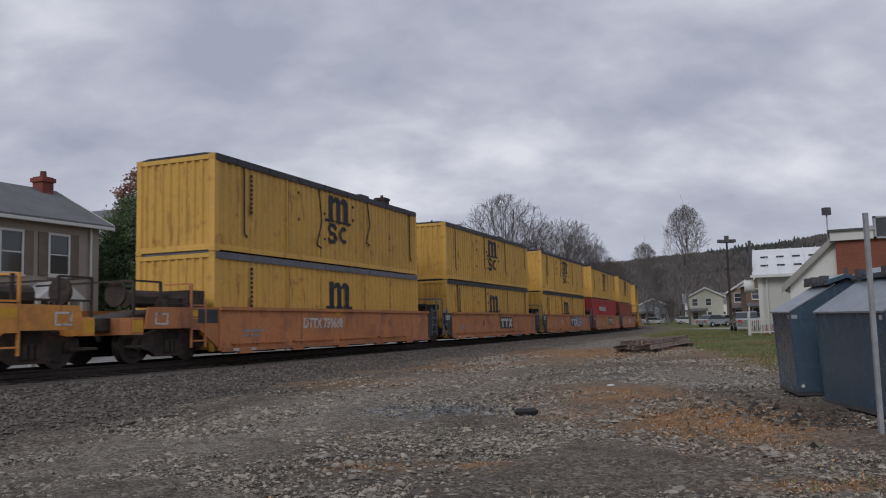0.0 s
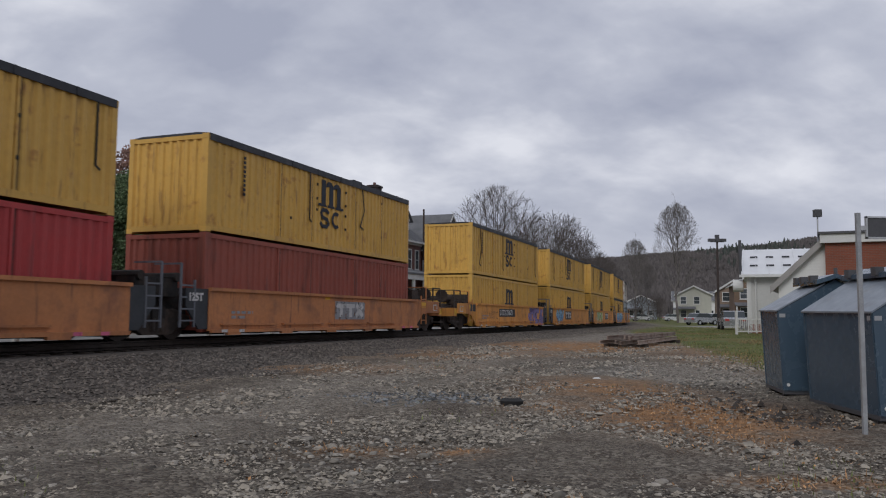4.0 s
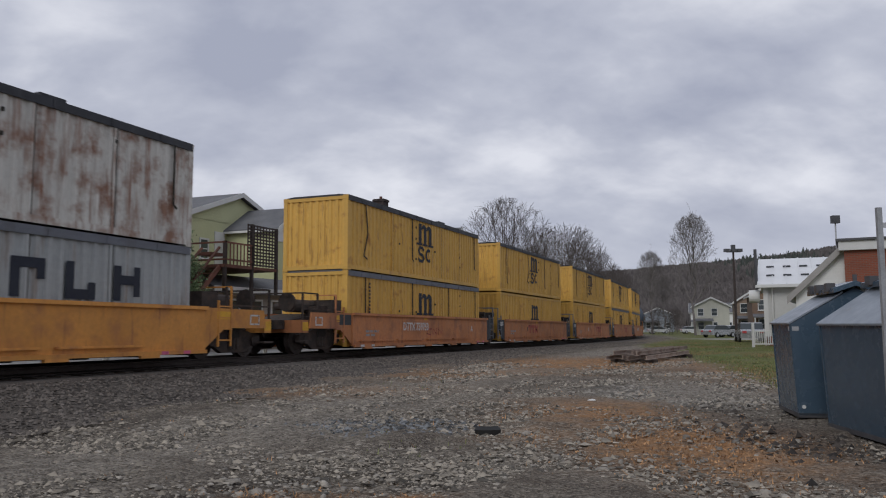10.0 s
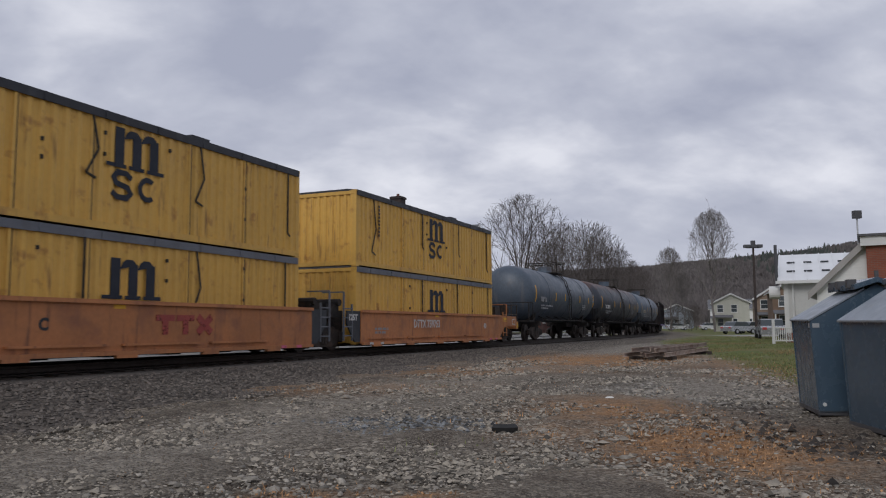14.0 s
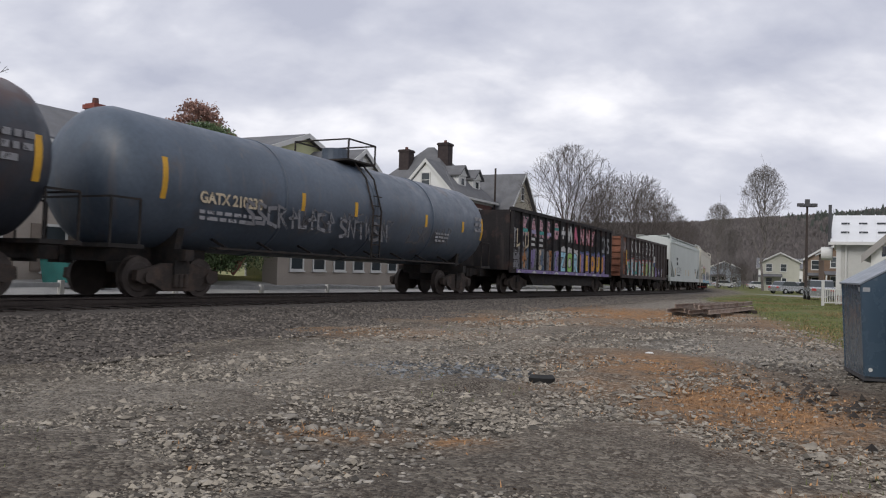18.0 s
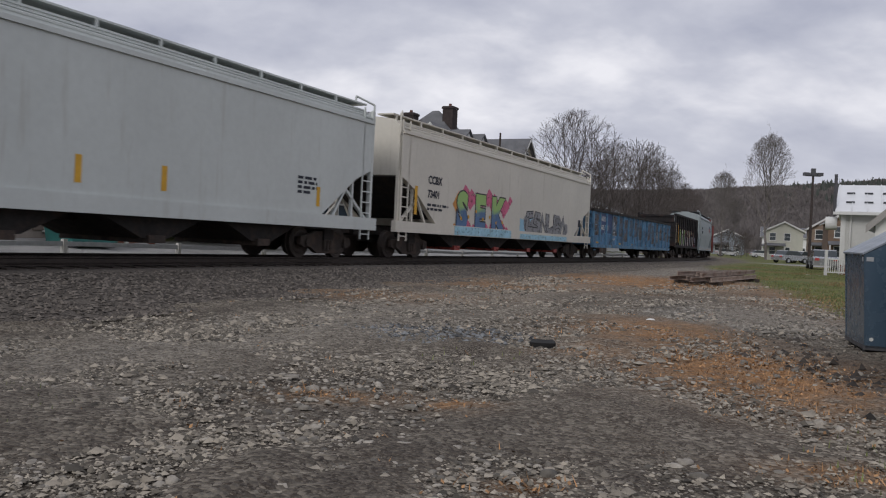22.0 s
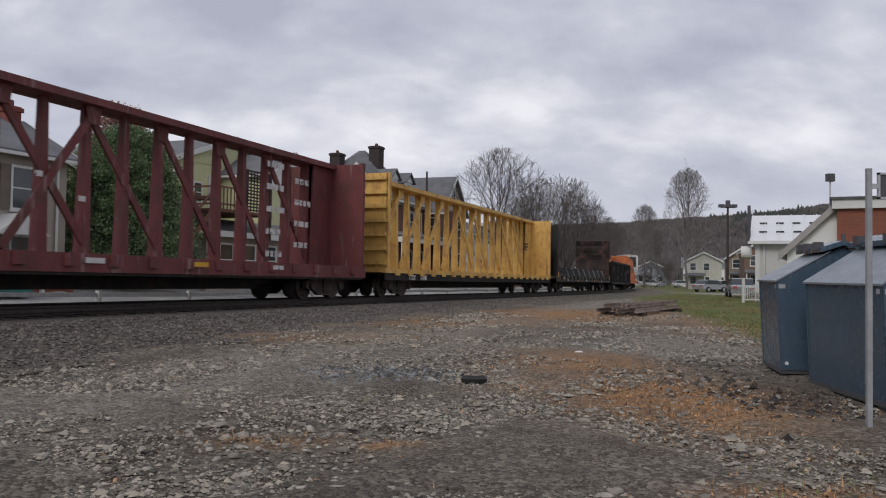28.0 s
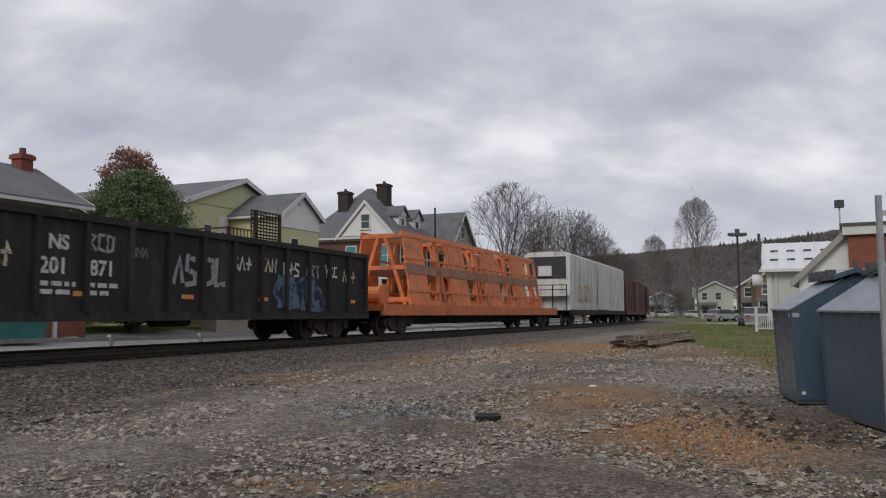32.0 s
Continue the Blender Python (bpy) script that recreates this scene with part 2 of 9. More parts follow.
M_HOP_GREY = surf("covered_hopper_blue_grey", (0.29, 0.33, 0.34), 0.5, var=0.08, scale=0.5, streak=(0.19, 0.19, 0.18), streak_amount=0.15, streak_scale=5.0, bump=0.05)
M_GON_BLUE = surf("gondola_blue", (0.085, 0.215, 0.37), 0.6, var=0.35, scale=1.3, dirt=(0.035, 0.05, 0.07), dirt_amount=0.3, dirt_scale=1.8, streak=(0.13, 0.085, 0.06), streak_amount=0.26, streak_scale=6.0)
M_GON_BLUE_POST = surf("gondola_blue_post", (0.10, 0.235, 0.37), 0.6, var=0.28, scale=2.5, dirt=(0.04, 0.05, 0.065), dirt_amount=0.25, dirt_scale=3.0, streak=(0.2, 0.15, 0.1), streak_amount=0.2)
M_GON_PATCH = surf("gondola_rust_patch", (0.115, 0.095, 0.085), 0.85, var=0.4, scale=3.0, dirt=(0.085, 0.20, 0.34), dirt_amount=0.45, dirt_scale=2.3, worn=0.15, streak=(0.06, 0.13, 0.2), streak_amount=0.3)
M_GON_BLACK = surf("gondola_black", (0.027, 0.025, 0.024), 0.78, var=0.25, scale=1.1, streak=(0.06, 0.048, 0.042), streak_amount=0.2, spec=0.25)
M_CB_RED = surf("centerbeam_dark_red", (0.135, 0.035, 0.035), 0.7, var=0.2, scale=1.1, dirt=(0.09, 0.035, 0.03), dirt_amount=0.3, streak=(0.28, 0.22, 0.21), streak_amount=0.10, streak_scale=5.0)
M_CB_YELLOW = surf("centerbeam_yellow", (0.60, 0.37, 0.105), 0.65, var=0.16, scale=1.0, dirt=(0.42, 0.21, 0.07), dirt_amount=0.25, dirt_scale=1.8, streak=(0.22, 0.10, 0.045), streak_amount=0.16, streak_scale=6.0)
M_FLAT = surf("flatcar_grimy", (0.07, 0.06, 0.052), 0.8, var=0.3, scale=1.4, streak=(0.13, 0.11, 0.095), streak_amount=0.25, dirt=(0.10, 0.06, 0.04), dirt_amount=0.2)
M_PLANK = surf("bulkhead_planks", (0.030, 0.022, 0.021), 0.85, var=0.4, scale=1.5, dirt=(0.095, 0.050, 0.040), dirt_amount=0.34, dirt_scale=1.6, rand=0.6, spec=0.25)
M_LOAD = surf("steel_plate_load", (0.035, 0.034, 0.036), 0.7, var=0.3, scale=2.0)
M_ORANGE = surf("frame_orange", (0.58, 0.17, 0.055), 0.6, var=0.16, scale=1.3, dirt=(0.27, 0.10, 0.06), dirt_amount=0.25, dirt_scale=2.0, rand=0.08)
M_CRIB_GRIME = surf("crib_grimy_beam", (0.30, 0.14, 0.085), 0.8, var=0.25, scale=2.0, dirt=(0.16, 0.13, 0.12), dirt_amount=0.4, dirt_scale=2.5)
M_REEFER = surf("boxcar_white", (0.55, 0.55, 0.53), 0.55, var=0.10, scale=0.8, streak=(0.25, 0.20, 0.17), streak_amount=0.22, streak_scale=3.0)
M_BOXCAR = surf("boxcar_brown", (0.10, 0.045, 0.035), 0.7, var=0.2, scale=0.8, streak=(0.06, 0.03, 0.03), streak_amount=0.2)
M_PAINT = {k: surf("spray_" + k, c, 0.6, var=0.16, scale=3.0, bump=0, worn=0.0 if k in ("amber", "orange", "black", "navy") else 0.18) for k, c in dict(dim=(0.15, 0.15, 0.16), white=(0.52, 0.51, 0.50), black=(0.03, 0.03, 0.035), blue=(0.12, 0.29, 0.44), dusk=(0.07, 0.115, 0.175), teal=(0.05, 0.30, 0.27), purple=(0.22, 0.17, 0.34), pink=(0.55, 0.12, 0.22), orange=(0.58, 0.26, 0.06), green=(0.28, 0.50, 0.13), red=(0.45, 0.06, 0.06), cream=(0.50, 0.42, 0.29), grey=(0.25, 0.25, 0.26), sky=(0.32, 0.55, 0.66), navy=(0.045, 0.075, 0.17), lilac=(0.34, 0.31, 0.47), amber=(0.60, 0.33, 0.03), fadebrown=(0.36, 0.16, 0.06), fadered=(0.30, 0.055, 0.045)).items()}

M_PAINT["oldpink"] = surf("spray_old_pink", (0.47, 0.26, 0.30), 0.6, var=0.25, scale=3.0, bump=0, worn=0.34)
M_PAINT["rose"] = surf("spray_rose", (0.44, 0.16, 0.16), 0.6, var=0.16, scale=3.0, bump=0, worn=0.15)
M_PAINT["tide"] = surf("spray_tide", (0.10, 0.24, 0.48), 0.55, var=0.12, scale=3.0, bump=0, top=(0.45, 0.95, (0.30, 0.52, 0.64)))
M_PAINT["moss"] = surf("spray_moss", (0.085, 0.16, 0.30), 0.55, var=0.12, scale=3.0, bump=0, top=(0.55, 0.85, (0.33, 0.52, 0.14)))


# ---- mesh building ----
class Geo:
    """Gathers boxes, bars and sheets into one mesh."""

    def __init__(self):
        self.v, self.f = [], []

    def add(self, verts, faces):
        k = len(self.v)
        self.v += [tuple(p) for p in verts]
        self.f += [tuple(i + k for i in f) for f in faces]
        return self

    def box(self, x0, x1, y0, y1, z0, z1):
        vs = [(x, y, z) for z in (z0, z1) for y in (y0, y1) for x in (x0, x1)]
        return self.add(vs, [(0, 2, 3, 1), (4, 5, 7, 6), (0, 1, 5, 4), (2, 6, 7, 3), (0, 4, 6, 2), (1, 3, 7, 5)])

    def bar(self, a, b, w, h=None, up=(0, 0, 1)):
        """A square bar from a to b, w wide and h high."""
        a, b = Vector(a), Vector(b)
        d = (b - a).normalized()
        side = d.cross(Vector(up))
        side = side.normalized() if side.length > 1e-4 else Vector((1, 0, 0))
        top = side.cross(d)
        h = (h or w) / 2
        w = w / 2
        vs = [p + side * i * w + top * j * h for p in (a, b) for i, j in ((-1, -1), (1, -1), (1, 1), (-1, 1))]
        return self.add(vs, [(0, 3, 2, 1), (4, 5, 6, 7), (0, 1, 5, 4), (1, 2, 6, 5), (2, 3, 7, 6), (3, 0, 4, 7)])

    def rod(self, a, b, r0, r1=None, n=8, caps=True):
        a, b = Vector(a), Vector(b)
        r1 = r0 if r1 is None else r1
        d = (b - a).normalized()
        side = d.orthogonal().normalized()
        top = d.cross(side)
        vs = []
        for p, r in ((a, r0), (b, r1)):
            for i in range(n):
                t = 2 * math.pi * i / n
                vs.append(p + (side * math.cos(t) + top * math.sin(t)) * r)
        fs = [(i, (i + 1) % n, n + (i + 1) % n, n + i) for i in range(n)]
        if caps:
            fs += [tuple(range(n - 1, -1, -1)), tuple(range(n, 2 * n))]
        return self.add(vs, fs)

    def prism(self, pts, axis, a, b):
        """An outline of (u, w) points pushed along an axis from a to b. u, w are the other two axes in order."""
        n = len(pts)
        mk = {"x": lambda u, w, c: (c, u, w), "y": lambda u, w, c: (u, c, w), "z": lambda u, w, c: (u, w, c)}[axis]
        vs = [mk(u, w, a) for u, w in pts] + [mk(u, w, b) for u, w in pts]
        fs = [(i, (i + 1) % n, n + (i + 1) % n, n + i) for i in range(n)]
        return self.add(vs, fs + [tuple(range(n - 1, -1, -1)), tuple(range(n, 2 * n))])

    def loft(self, rings, closed=True, caps=True):
        n = len(rings[0])
        vs = [p for r in rings for p in r]
        fs = []
        for k in range(len(rings) - 1):
            for i in range(n if closed else n - 1):
                j = (i + 1) % n
                fs.append((k * n + i, k * n + j, (k + 1) * n + j, (k + 1) * n + i))
        if caps and closed:
            fs += [tuple(range(n - 1, -1, -1)), tuple(range((len(rings) - 1) * n, len(rings) * n))]
        return self.add(vs, fs)

    def mesh(self, name, smooth=False):
        me = bpy.data.meshes.new(name)
        me.from_pydata(self.v, [], self.f)
        bm = bmesh.new()
        bm.from_mesh(me)
        bmesh.ops.recalc_face_normals(bm, faces=bm.faces)
        bm.to_mesh(me)
        bm.free()
        if smooth:
            me.polygons.foreach_set("use_smooth", [True] * len(me.polygons))
        return me


def part(name, geo, material, parent=None, label="", smooth=False):
    """One mesh object under a thing or under a part."""
    me = geo.mesh(name, smooth) if isinstance(geo, Geo) else geo
    if not me.materials:
        me.materials.append(material)
    ob = new(name, me)
    if parent:
        ob.parent = parent
    if label:
        tagged(ob, label)
    return ob


def fast_mesh(name, verts, faces, material, smooth=False):
    """A large mesh from numpy arrays; faces all of one size."""
    me = bpy.data.meshes.new(name)
    k = faces.shape[1]
    me.vertices.add(len(verts))
    me.vertices.foreach_set("co", np.asarray(verts, np.float32).ravel())
    me.loops.add(faces.size)
    me.loops.foreach_set("vertex_index", faces.astype(np.int32).ravel())
    me.polygons.add(len(faces))
    me.polygons.foreach_set("loop_start", np.arange(0, faces.size, k, dtype=np.int32))
    me.polygons.foreach_set("loop_total", np.full(len(faces), k, np.int32))
    if smooth:
        me.polygons.foreach_set("use_smooth", np.ones(len(faces), bool))
    me.update(calc_edges=True)
    me.materials.append(material)
    return me


# ---- the line of the track ----
STEP = 2.0
SS = np.arange(-130.0, 400.0 + STEP, STEP)
_k = np.where(SS < 250, -0.000623 + 0.00345 * np.clip((SS - 20) / 70, 0, 1), 0.0)
_h = np.concatenate([[0.0], np.cumsum(_k[:-1] * STEP)])
_i0 = int(np.searchsorted(SS, 0.0))
HEAD = 0.383887 - (_h - _h[_i0])
_m = (HEAD[:-1] + HEAD[1:]) / 2
_x = np.concatenate([[0.0], np.cumsum(np.sin(_m) * STEP)])
_y = np.concatenate([[0.0], np.cumsum(np.cos(_m) * STEP)])
FX, FY = _x - _x[_i0] - 12.890, _y - _y[_i0] + 1.330
# the fitted line is the near face of the cars; the middle of the track lies behind it
TX, TY = FX - 1.24 * np.cos(HEAD), FY + 1.24 * np.sin(HEAD)


def rail_z(s):
    return 0.606 - 0.0102 * (np.clip(s, -60, 170) - 40)


def track(s, q=0.0, up=0.0):
    """A point s along the track, q to the far side of it, up above the rail heads."""
    h = float(np.interp(s, SS, HEAD))
    return Vector((float(np.interp(s, SS, TX)) - q * math.cos(h), float(np.interp(s, SS, TY)) + q * math.sin(h), float(rail_z(s)) + up))


def ground_z(x, y):
    """The height of the ground, on both sides of the track."""
    x, y = np.asarray(x, float), np.asarray(y, float)
    near = np.where(y < 18, 0.0157 * y, np.where(y < 35, 0.283, 0.283 - 0.0085 * (np.clip(y, 35, 150) - 35)))
    near = np.where(y < -20, -0.314, near)
    d2 = (x[..., None] - TX[::4]) ** 2 + (y[..., None] - TY[::4]) ** 2
    i = d2.argmin(-1) * 4
    q = -(x - TX[i]) * np.cos(HEAD[i]) + (y - TY[i]) * np.sin(HEAD[i])
    far = rail_z(SS[i]) - 0.62 + 0.9 * np.clip((q - 6) / 7, 0, 1)
    t = np.clip((q + 2.5) / 5.0, 0, 1)
    t = t * t * (3 - 2 * t)
    return near * (1 - t) + far * t, q


# ---- ground ----
def ground_material():
    m = bpy.data.materials.new("ground_gravel_soil_grass")
    m.use_nodes = True
    n, l = m.node_tree.nodes, m.node_tree.links
    bs = n["Principled BSDF"]
    bs.inputs["Roughness"].default_value, bs.inputs["Specular IOR Level"].default_value = 0.95, 0.2
    tc = n.new("ShaderNodeTexCoord")

    def noise_at(sc, detail=6.0, rough=0.6, dist=0.0):
        t = n.new("ShaderNodeTexNoise")
        for key, value in (("Scale", sc), ("Detail", detail), ("Roughness", rough), ("Distortion", dist)):
            t.inputs[key].default_value = value
        l.new(tc.outputs["Object"], t.inputs["Vector"])
        return t.outputs[0]

    def ranged(sock, a, b, c=0.0, d=1.0):
        r = n.new("ShaderNodeMapRange")
        for key, value in zip(("From Min", "From Max", "To Min", "To Max"), (a, b, c, d)):
            r.inputs[key].default_value = value
        l.new(sock, r.inputs[0])
        return r.outputs[0]

    def mixed(fac, a, b):
        x = n.new("ShaderNodeMix")
        x.data_type = "RGBA"
        l.new(fac, x.inputs["Factor"])
        for key, value in (("A", a), ("B", b)):
            if isinstance(value, tuple):
                x.inputs[key].default_value = (*value, 1)
            else:
                l.new(value, x.inputs[key])
        return x.outputs["Result"]

    def math_node(op, a, b):
        x = n.new("ShaderNodeMath")
        x.operation = op
        for k, value in enumerate((a, b)):
            if isinstance(value, float):
                x.inputs[k].default_value = value
            else:
                l.new(value, x.inputs[k])
        return x.outputs[0]

    attr = {}
    for name in ("litter", "grass", "pale", "road", "darker_soil"):
        a = n.new("ShaderNodeAttribute")
        a.attribute_name = name
        attr[name] = a.outputs["Fac"]
    vor = n.new("ShaderNodeTexVoronoi")
    vor.inputs["Scale"].default_value = 24.0
    l.new(tc.outputs["Object"], vor.inputs["Vector"])
    vor2 = n.new("ShaderNodeTexVoronoi")
    vor2.inputs["Scale"].default_value = 60.0
    l.new(tc.outputs["Object"], vor2.inputs["Vector"])
    sep = n.new("ShaderNodeSeparateColor")
    l.new(vor.outputs["Color"], sep.inputs[0])
    sep2 = n.new("ShaderNodeSeparateColor")
    l.new(vor2.outputs["Color"], sep2.inputs[0])
    soil = mixed(ranged(noise_at(0.9), 0.35, 0.65), (0.044, 0.034, 0.026), (0.115, 0.093, 0.071))
    stone = mixed(sep.outputs[0], (0.056, 0.047, 0.037), (0.40, 0.357, 0.290))
    stone2 = mixed(sep2.outputs[0], (0.032, 0.026, 0.021), (0.30, 0.262, 0.214))
    many = ranged(noise_at(0.55, 5.0, 0.6, 0.4), 0.36, 0.6)
    many = math_node("MAXIMUM", many, attr["pale"])
    chips = math_node("MULTIPLY", ranged(sep.outputs[1], 0.28, 0.34), many)
    col = mixed(math_node("MULTIPLY", ranged(sep2.outputs[1], 0.3, 0.4), 0.8), soil, stone2)
    col = mixed(chips, col, stone)
    col = mixed(math_node("MULTIPLY", math_node("MULTIPLY", attr["pale"], 0.75), ranged(sep2.outputs[2], 0.35, 0.5)), col, (0.31, 0.285, 0.245))
    col = mixed(math_node("MULTIPLY", ranged(noise_at(3.6, 7.0, 0.72, 0.6), 0.52, 0.63), 0.6), col, (0.055, 0.042, 0.033))
    col = mixed(math_node("MULTIPLY", ranged(noise_at(7.5, 6.0, 0.75, 0.3), 0.56, 0.66), 0.5), col, (0.26, 0.235, 0.195))
    # blends in a darker soil tone, broken up by noise
    darker_mix = math_node("MULTIPLY", attr["darker_soil"], ranged(noise_at(1.7, 7.0, 0.65), 0.32, 0.58))
    col = mixed(math_node("MULTIPLY", darker_mix, 0.8), col, mixed(sep2.outputs[0], (0.028, 0.022, 0.019), (0.10, 0.085, 0.072)))
    litter = math_node("MULTIPLY", attr["litter"], ranged(noise_at(2.6, 8.0, 0.72), 0.32, 0.54))
    orange = mixed(ranged(noise_at(14.0, 5.0), 0.35, 0.65), (0.20, 0.104, 0.050), (0.42, 0.232, 0.105))
    col = mixed(litter, col, orange)
    turf = mixed(ranged(noise_at(0.35, 6.0, 0.65), 0.38, 0.6), (0.20, 0.165, 0.073), (0.13, 0.155, 0.056))
    turf = mixed(ranged(noise_at(9.0, 5.0), 0.3, 0.75), turf, (0.10, 0.125, 0.04))
    col = mixed(math_node("MULTIPLY", attr["grass"], ranged(noise_at(1.2, 6.0, 0.7), 0.2, 0.45)), col, turf)
    tar = mixed(ranged(noise_at(1.0, 6.0), 0.3, 0.7), (0.27, 0.265, 0.26), (0.40, 0.395, 0.38))
    col = mixed(attr["road"], col, tar)
    l.new(col, bs.inputs["Base Color"])
    bp = n.new("ShaderNodeBump")
    bp.inputs["Strength"].default_value, bp.inputs["Distance"].default_value = 0.85, 0.04
    hsum = math_node("ADD", math_node("MULTIPLY", vor.outputs["Distance"], -1.0), math_node("MULTIPLY", noise_at(30.0, 5.0), 0.5))
    l.new(hsum, bp.inputs["Height"])
    l.new(bp.outputs[0], bs.inputs["Normal"])
    return m


def smooth_step(a, b, v):
    t = np.clip((v - a) / (b - a), 0, 1)
    return t * t * (3 - 2 * t)


def litter_at(x, y):
    """Where dead leaves and rust-coloured weeds lie on the gravel."""
    spots = [(2.9, 9.6, 1.1, 1.7, 1.0), (3.3, 8.5, 0.75, 0.6, 0.9), (2.4, 12.6, 1.2, 1.5, 0.75), (5.0, 26.5, 3.2, 3.5, 1.0), (7.6, 24.0, 2.2, 3.0, 0.45),
             (-0.3, 21.5, 3.5, 2.0, 0.5), (-1.4, 7.2, 0.5, 0.25, 0.6), (-0.3, 7.0, 0.25, 0.2, 0.8), (-3.0, 16.5, 3.0, 1.0, 0.35), (2.75, 5.6, 0.65, 0.2, 0.8), (7.6, 20.0, 1.6, 4.0, 0.45), (1.3, 10.4, 0.7, 0.8, 0.35), (0.2, 4.9, 0.2, 0.12, 0.7)]
    out = np.zeros_like(x)
    for cx, cy, rx, ry, a in spots:
        out = np.maximum(out, a * np.exp(-(((x - cx) / rx) ** 2 + ((y - cy) / ry) ** 2) * 0.9))
    return np.clip(out * 1.25, 0, 1)


def grass_at(x, y, q):
    right = smooth_step(15.0, 17.5, y) * smooth_step(-0.5, 1.1, x - 7.1 - 0.165 * (y - 18)) * smooth_step(4.5, 6.5, -q)
    left = smooth_step(3.4, 4.6, q) * (1 - 0.0 * q)
    return np.maximum(right, left)


def make_ground():
    xs = np.unique(np.concatenate([np.arange(-900, -60, 60), np.arange(-60, -16, 2.0), np.arange(-16, 16, 0.22), np.arange(16, 70, 1.5), np.arange(70, 960, 60)]))
    ys = np.unique(np.concatenate([np.arange(-700, -20, 60), np.arange(-20, 1, 1.5), np.arange(1, 30, 0.25), np.arange(30, 80, 1.0), np.arange(80, 240, 6), np.arange(240, 1400, 60)]))
    gx, gy = np.meshgrid(xs, ys)
    gz, q = ground_z(gx.ravel(), gy.ravel())
    gz = gz.reshape(gx.shape)
    q = q.reshape(gx.shape)
    rng = np.random.default_rng(3)
    bumps = np.zeros_like(gx)
    for _ in range(26):
        a, ph, wl_ = rng.uniform(0, 6.28), rng.uniform(0, 6.28), rng.uniform(0.6, 5.0)
        bumps += np.sin((gx * np.cos(a) + gy * np.sin(a)) * 6.28 / wl_ + ph) * 0.0035 * wl_ ** 0.7
    inside = (np.abs(gx) < 60) & (gy > -20) & (gy < 80)
    bumps += rng.normal(0, 0.011, gx.shape) * (np.abs(gx) < 16) * (gy > 1) * (gy < 30)
    gz = gz + np.where(inside, bumps, 0) * np.where(np.abs(q) < 3, 0.0, 1.0)
    verts = np.stack([gx.ravel(), gy.ravel(), gz.ravel()], 1)
    nx, ny = len(xs), len(ys)
    i = np.arange((ny - 1) * (nx - 1))
    r, c = i // (nx - 1), i % (nx - 1)
    a = r * nx + c
    faces = np.stack([a, a + 1, a + nx + 1, a + nx], 1)
    me = fast_mesh("ground", verts, faces, ground_material(), True)
    pale = np.exp(-((q + 6.6) / 1.5) ** 2) * 0.8 * smooth_step(-12, -7, gx) + np.exp(-(((gx - 4.3) / 2.2) ** 2 + ((gy - 15.5) / 2.2) ** 2)) * 0.8
    road = smooth_step(6.6, 7.0, q) * (1 - smooth_step(11.2, 11.6, q)) * smooth_step(-60, -40, gy)
    lot = smooth_step(70, 74, gy) * (1 - smooth_step(84, 88, gy)) * smooth_step(25, 28, gx)
    # darker soil beside the bins, in the foreground and along the ballast toe
    darker_soil = np.maximum(np.exp(-(((gx - 4.5) / 0.75) ** 2 + ((gy - 10.0) / 2.6) ** 2)), 0.8 * (1 - smooth_step(5.0, 8.5, gy + 0.25 * gx)))
    darker_soil = np.maximum(darker_soil, np.exp(-((q + 4.9) / 0.35) ** 2) * 0.9)
    for name, values in (("darker_soil", darker_soil), ("litter", litter_at(gx, gy) * (q < -2)), ("grass", grass_at(gx, gy, q)), ("pale", pale), ("road", np.maximum(road, lot))):
        at = me.attributes.new(name, "FLOAT", "POINT")
        at.data.foreach_set("value", np.asarray(values, np.float32).ravel())
    tagged(new("ground", me), "rough grey gravel and soil lot with rusty dead leaves", "ground", kind="structure")


make_ground()

M_BALLAST = surf("ballast_grey_brown", (0.078, 0.066, 0.056), 0.95, var=0.3, scale=1.5, dirt=(0.15, 0.133, 0.115), dirt_amount=0.35, dirt_scale=20.0, bump=1.0, bump_scale=26.0)
M_TIE = surf("tie_dark_wood", (0.045, 0.036, 0.03), 0.9, var=0.3, scale=3.0, rand=0.25)


def sweep(profile, s0, s1, step=2.0):
    g = Geo()
    rings = []
    s = s0
    while s <= s1 + 1e-6:
        rings.append([tuple(track(s, q, up)) for q, up in profile])
        s += step
    return g.loft(rings, True, True)


tagged(part("track_bed", sweep([(-4.3, -0.75), (-2.9, -0.42), (-1.75, -0.20), (1.75, -0.20), (2.9, -0.42), (4.0, -0.75)], -90, 250), M_BALLAST), "crushed stone ballast bed under the railway track", "track bed", kind="structure")
rails = tagged(new("railway_track"), "worn steel rails spiked to dark wooden ties", "track", kind="structure")
for side in (-0.755, 0.755):
    prof = [(side + a, b) for a, b in ((-0.07, -0.17), (0.07, -0.17), (0.07, -0.15), (0.012, -0.12), (0.012, -0.045), (0.036, -0.03), (0.036, 0.0), (-0.036, 0.0), (-0.036, -0.03), (-0.012, -0.045), (-0.012, -0.12), (-0.07, -0.15))]
    part("rail", sweep(prof, -90, 250), M_STEEL, rails)


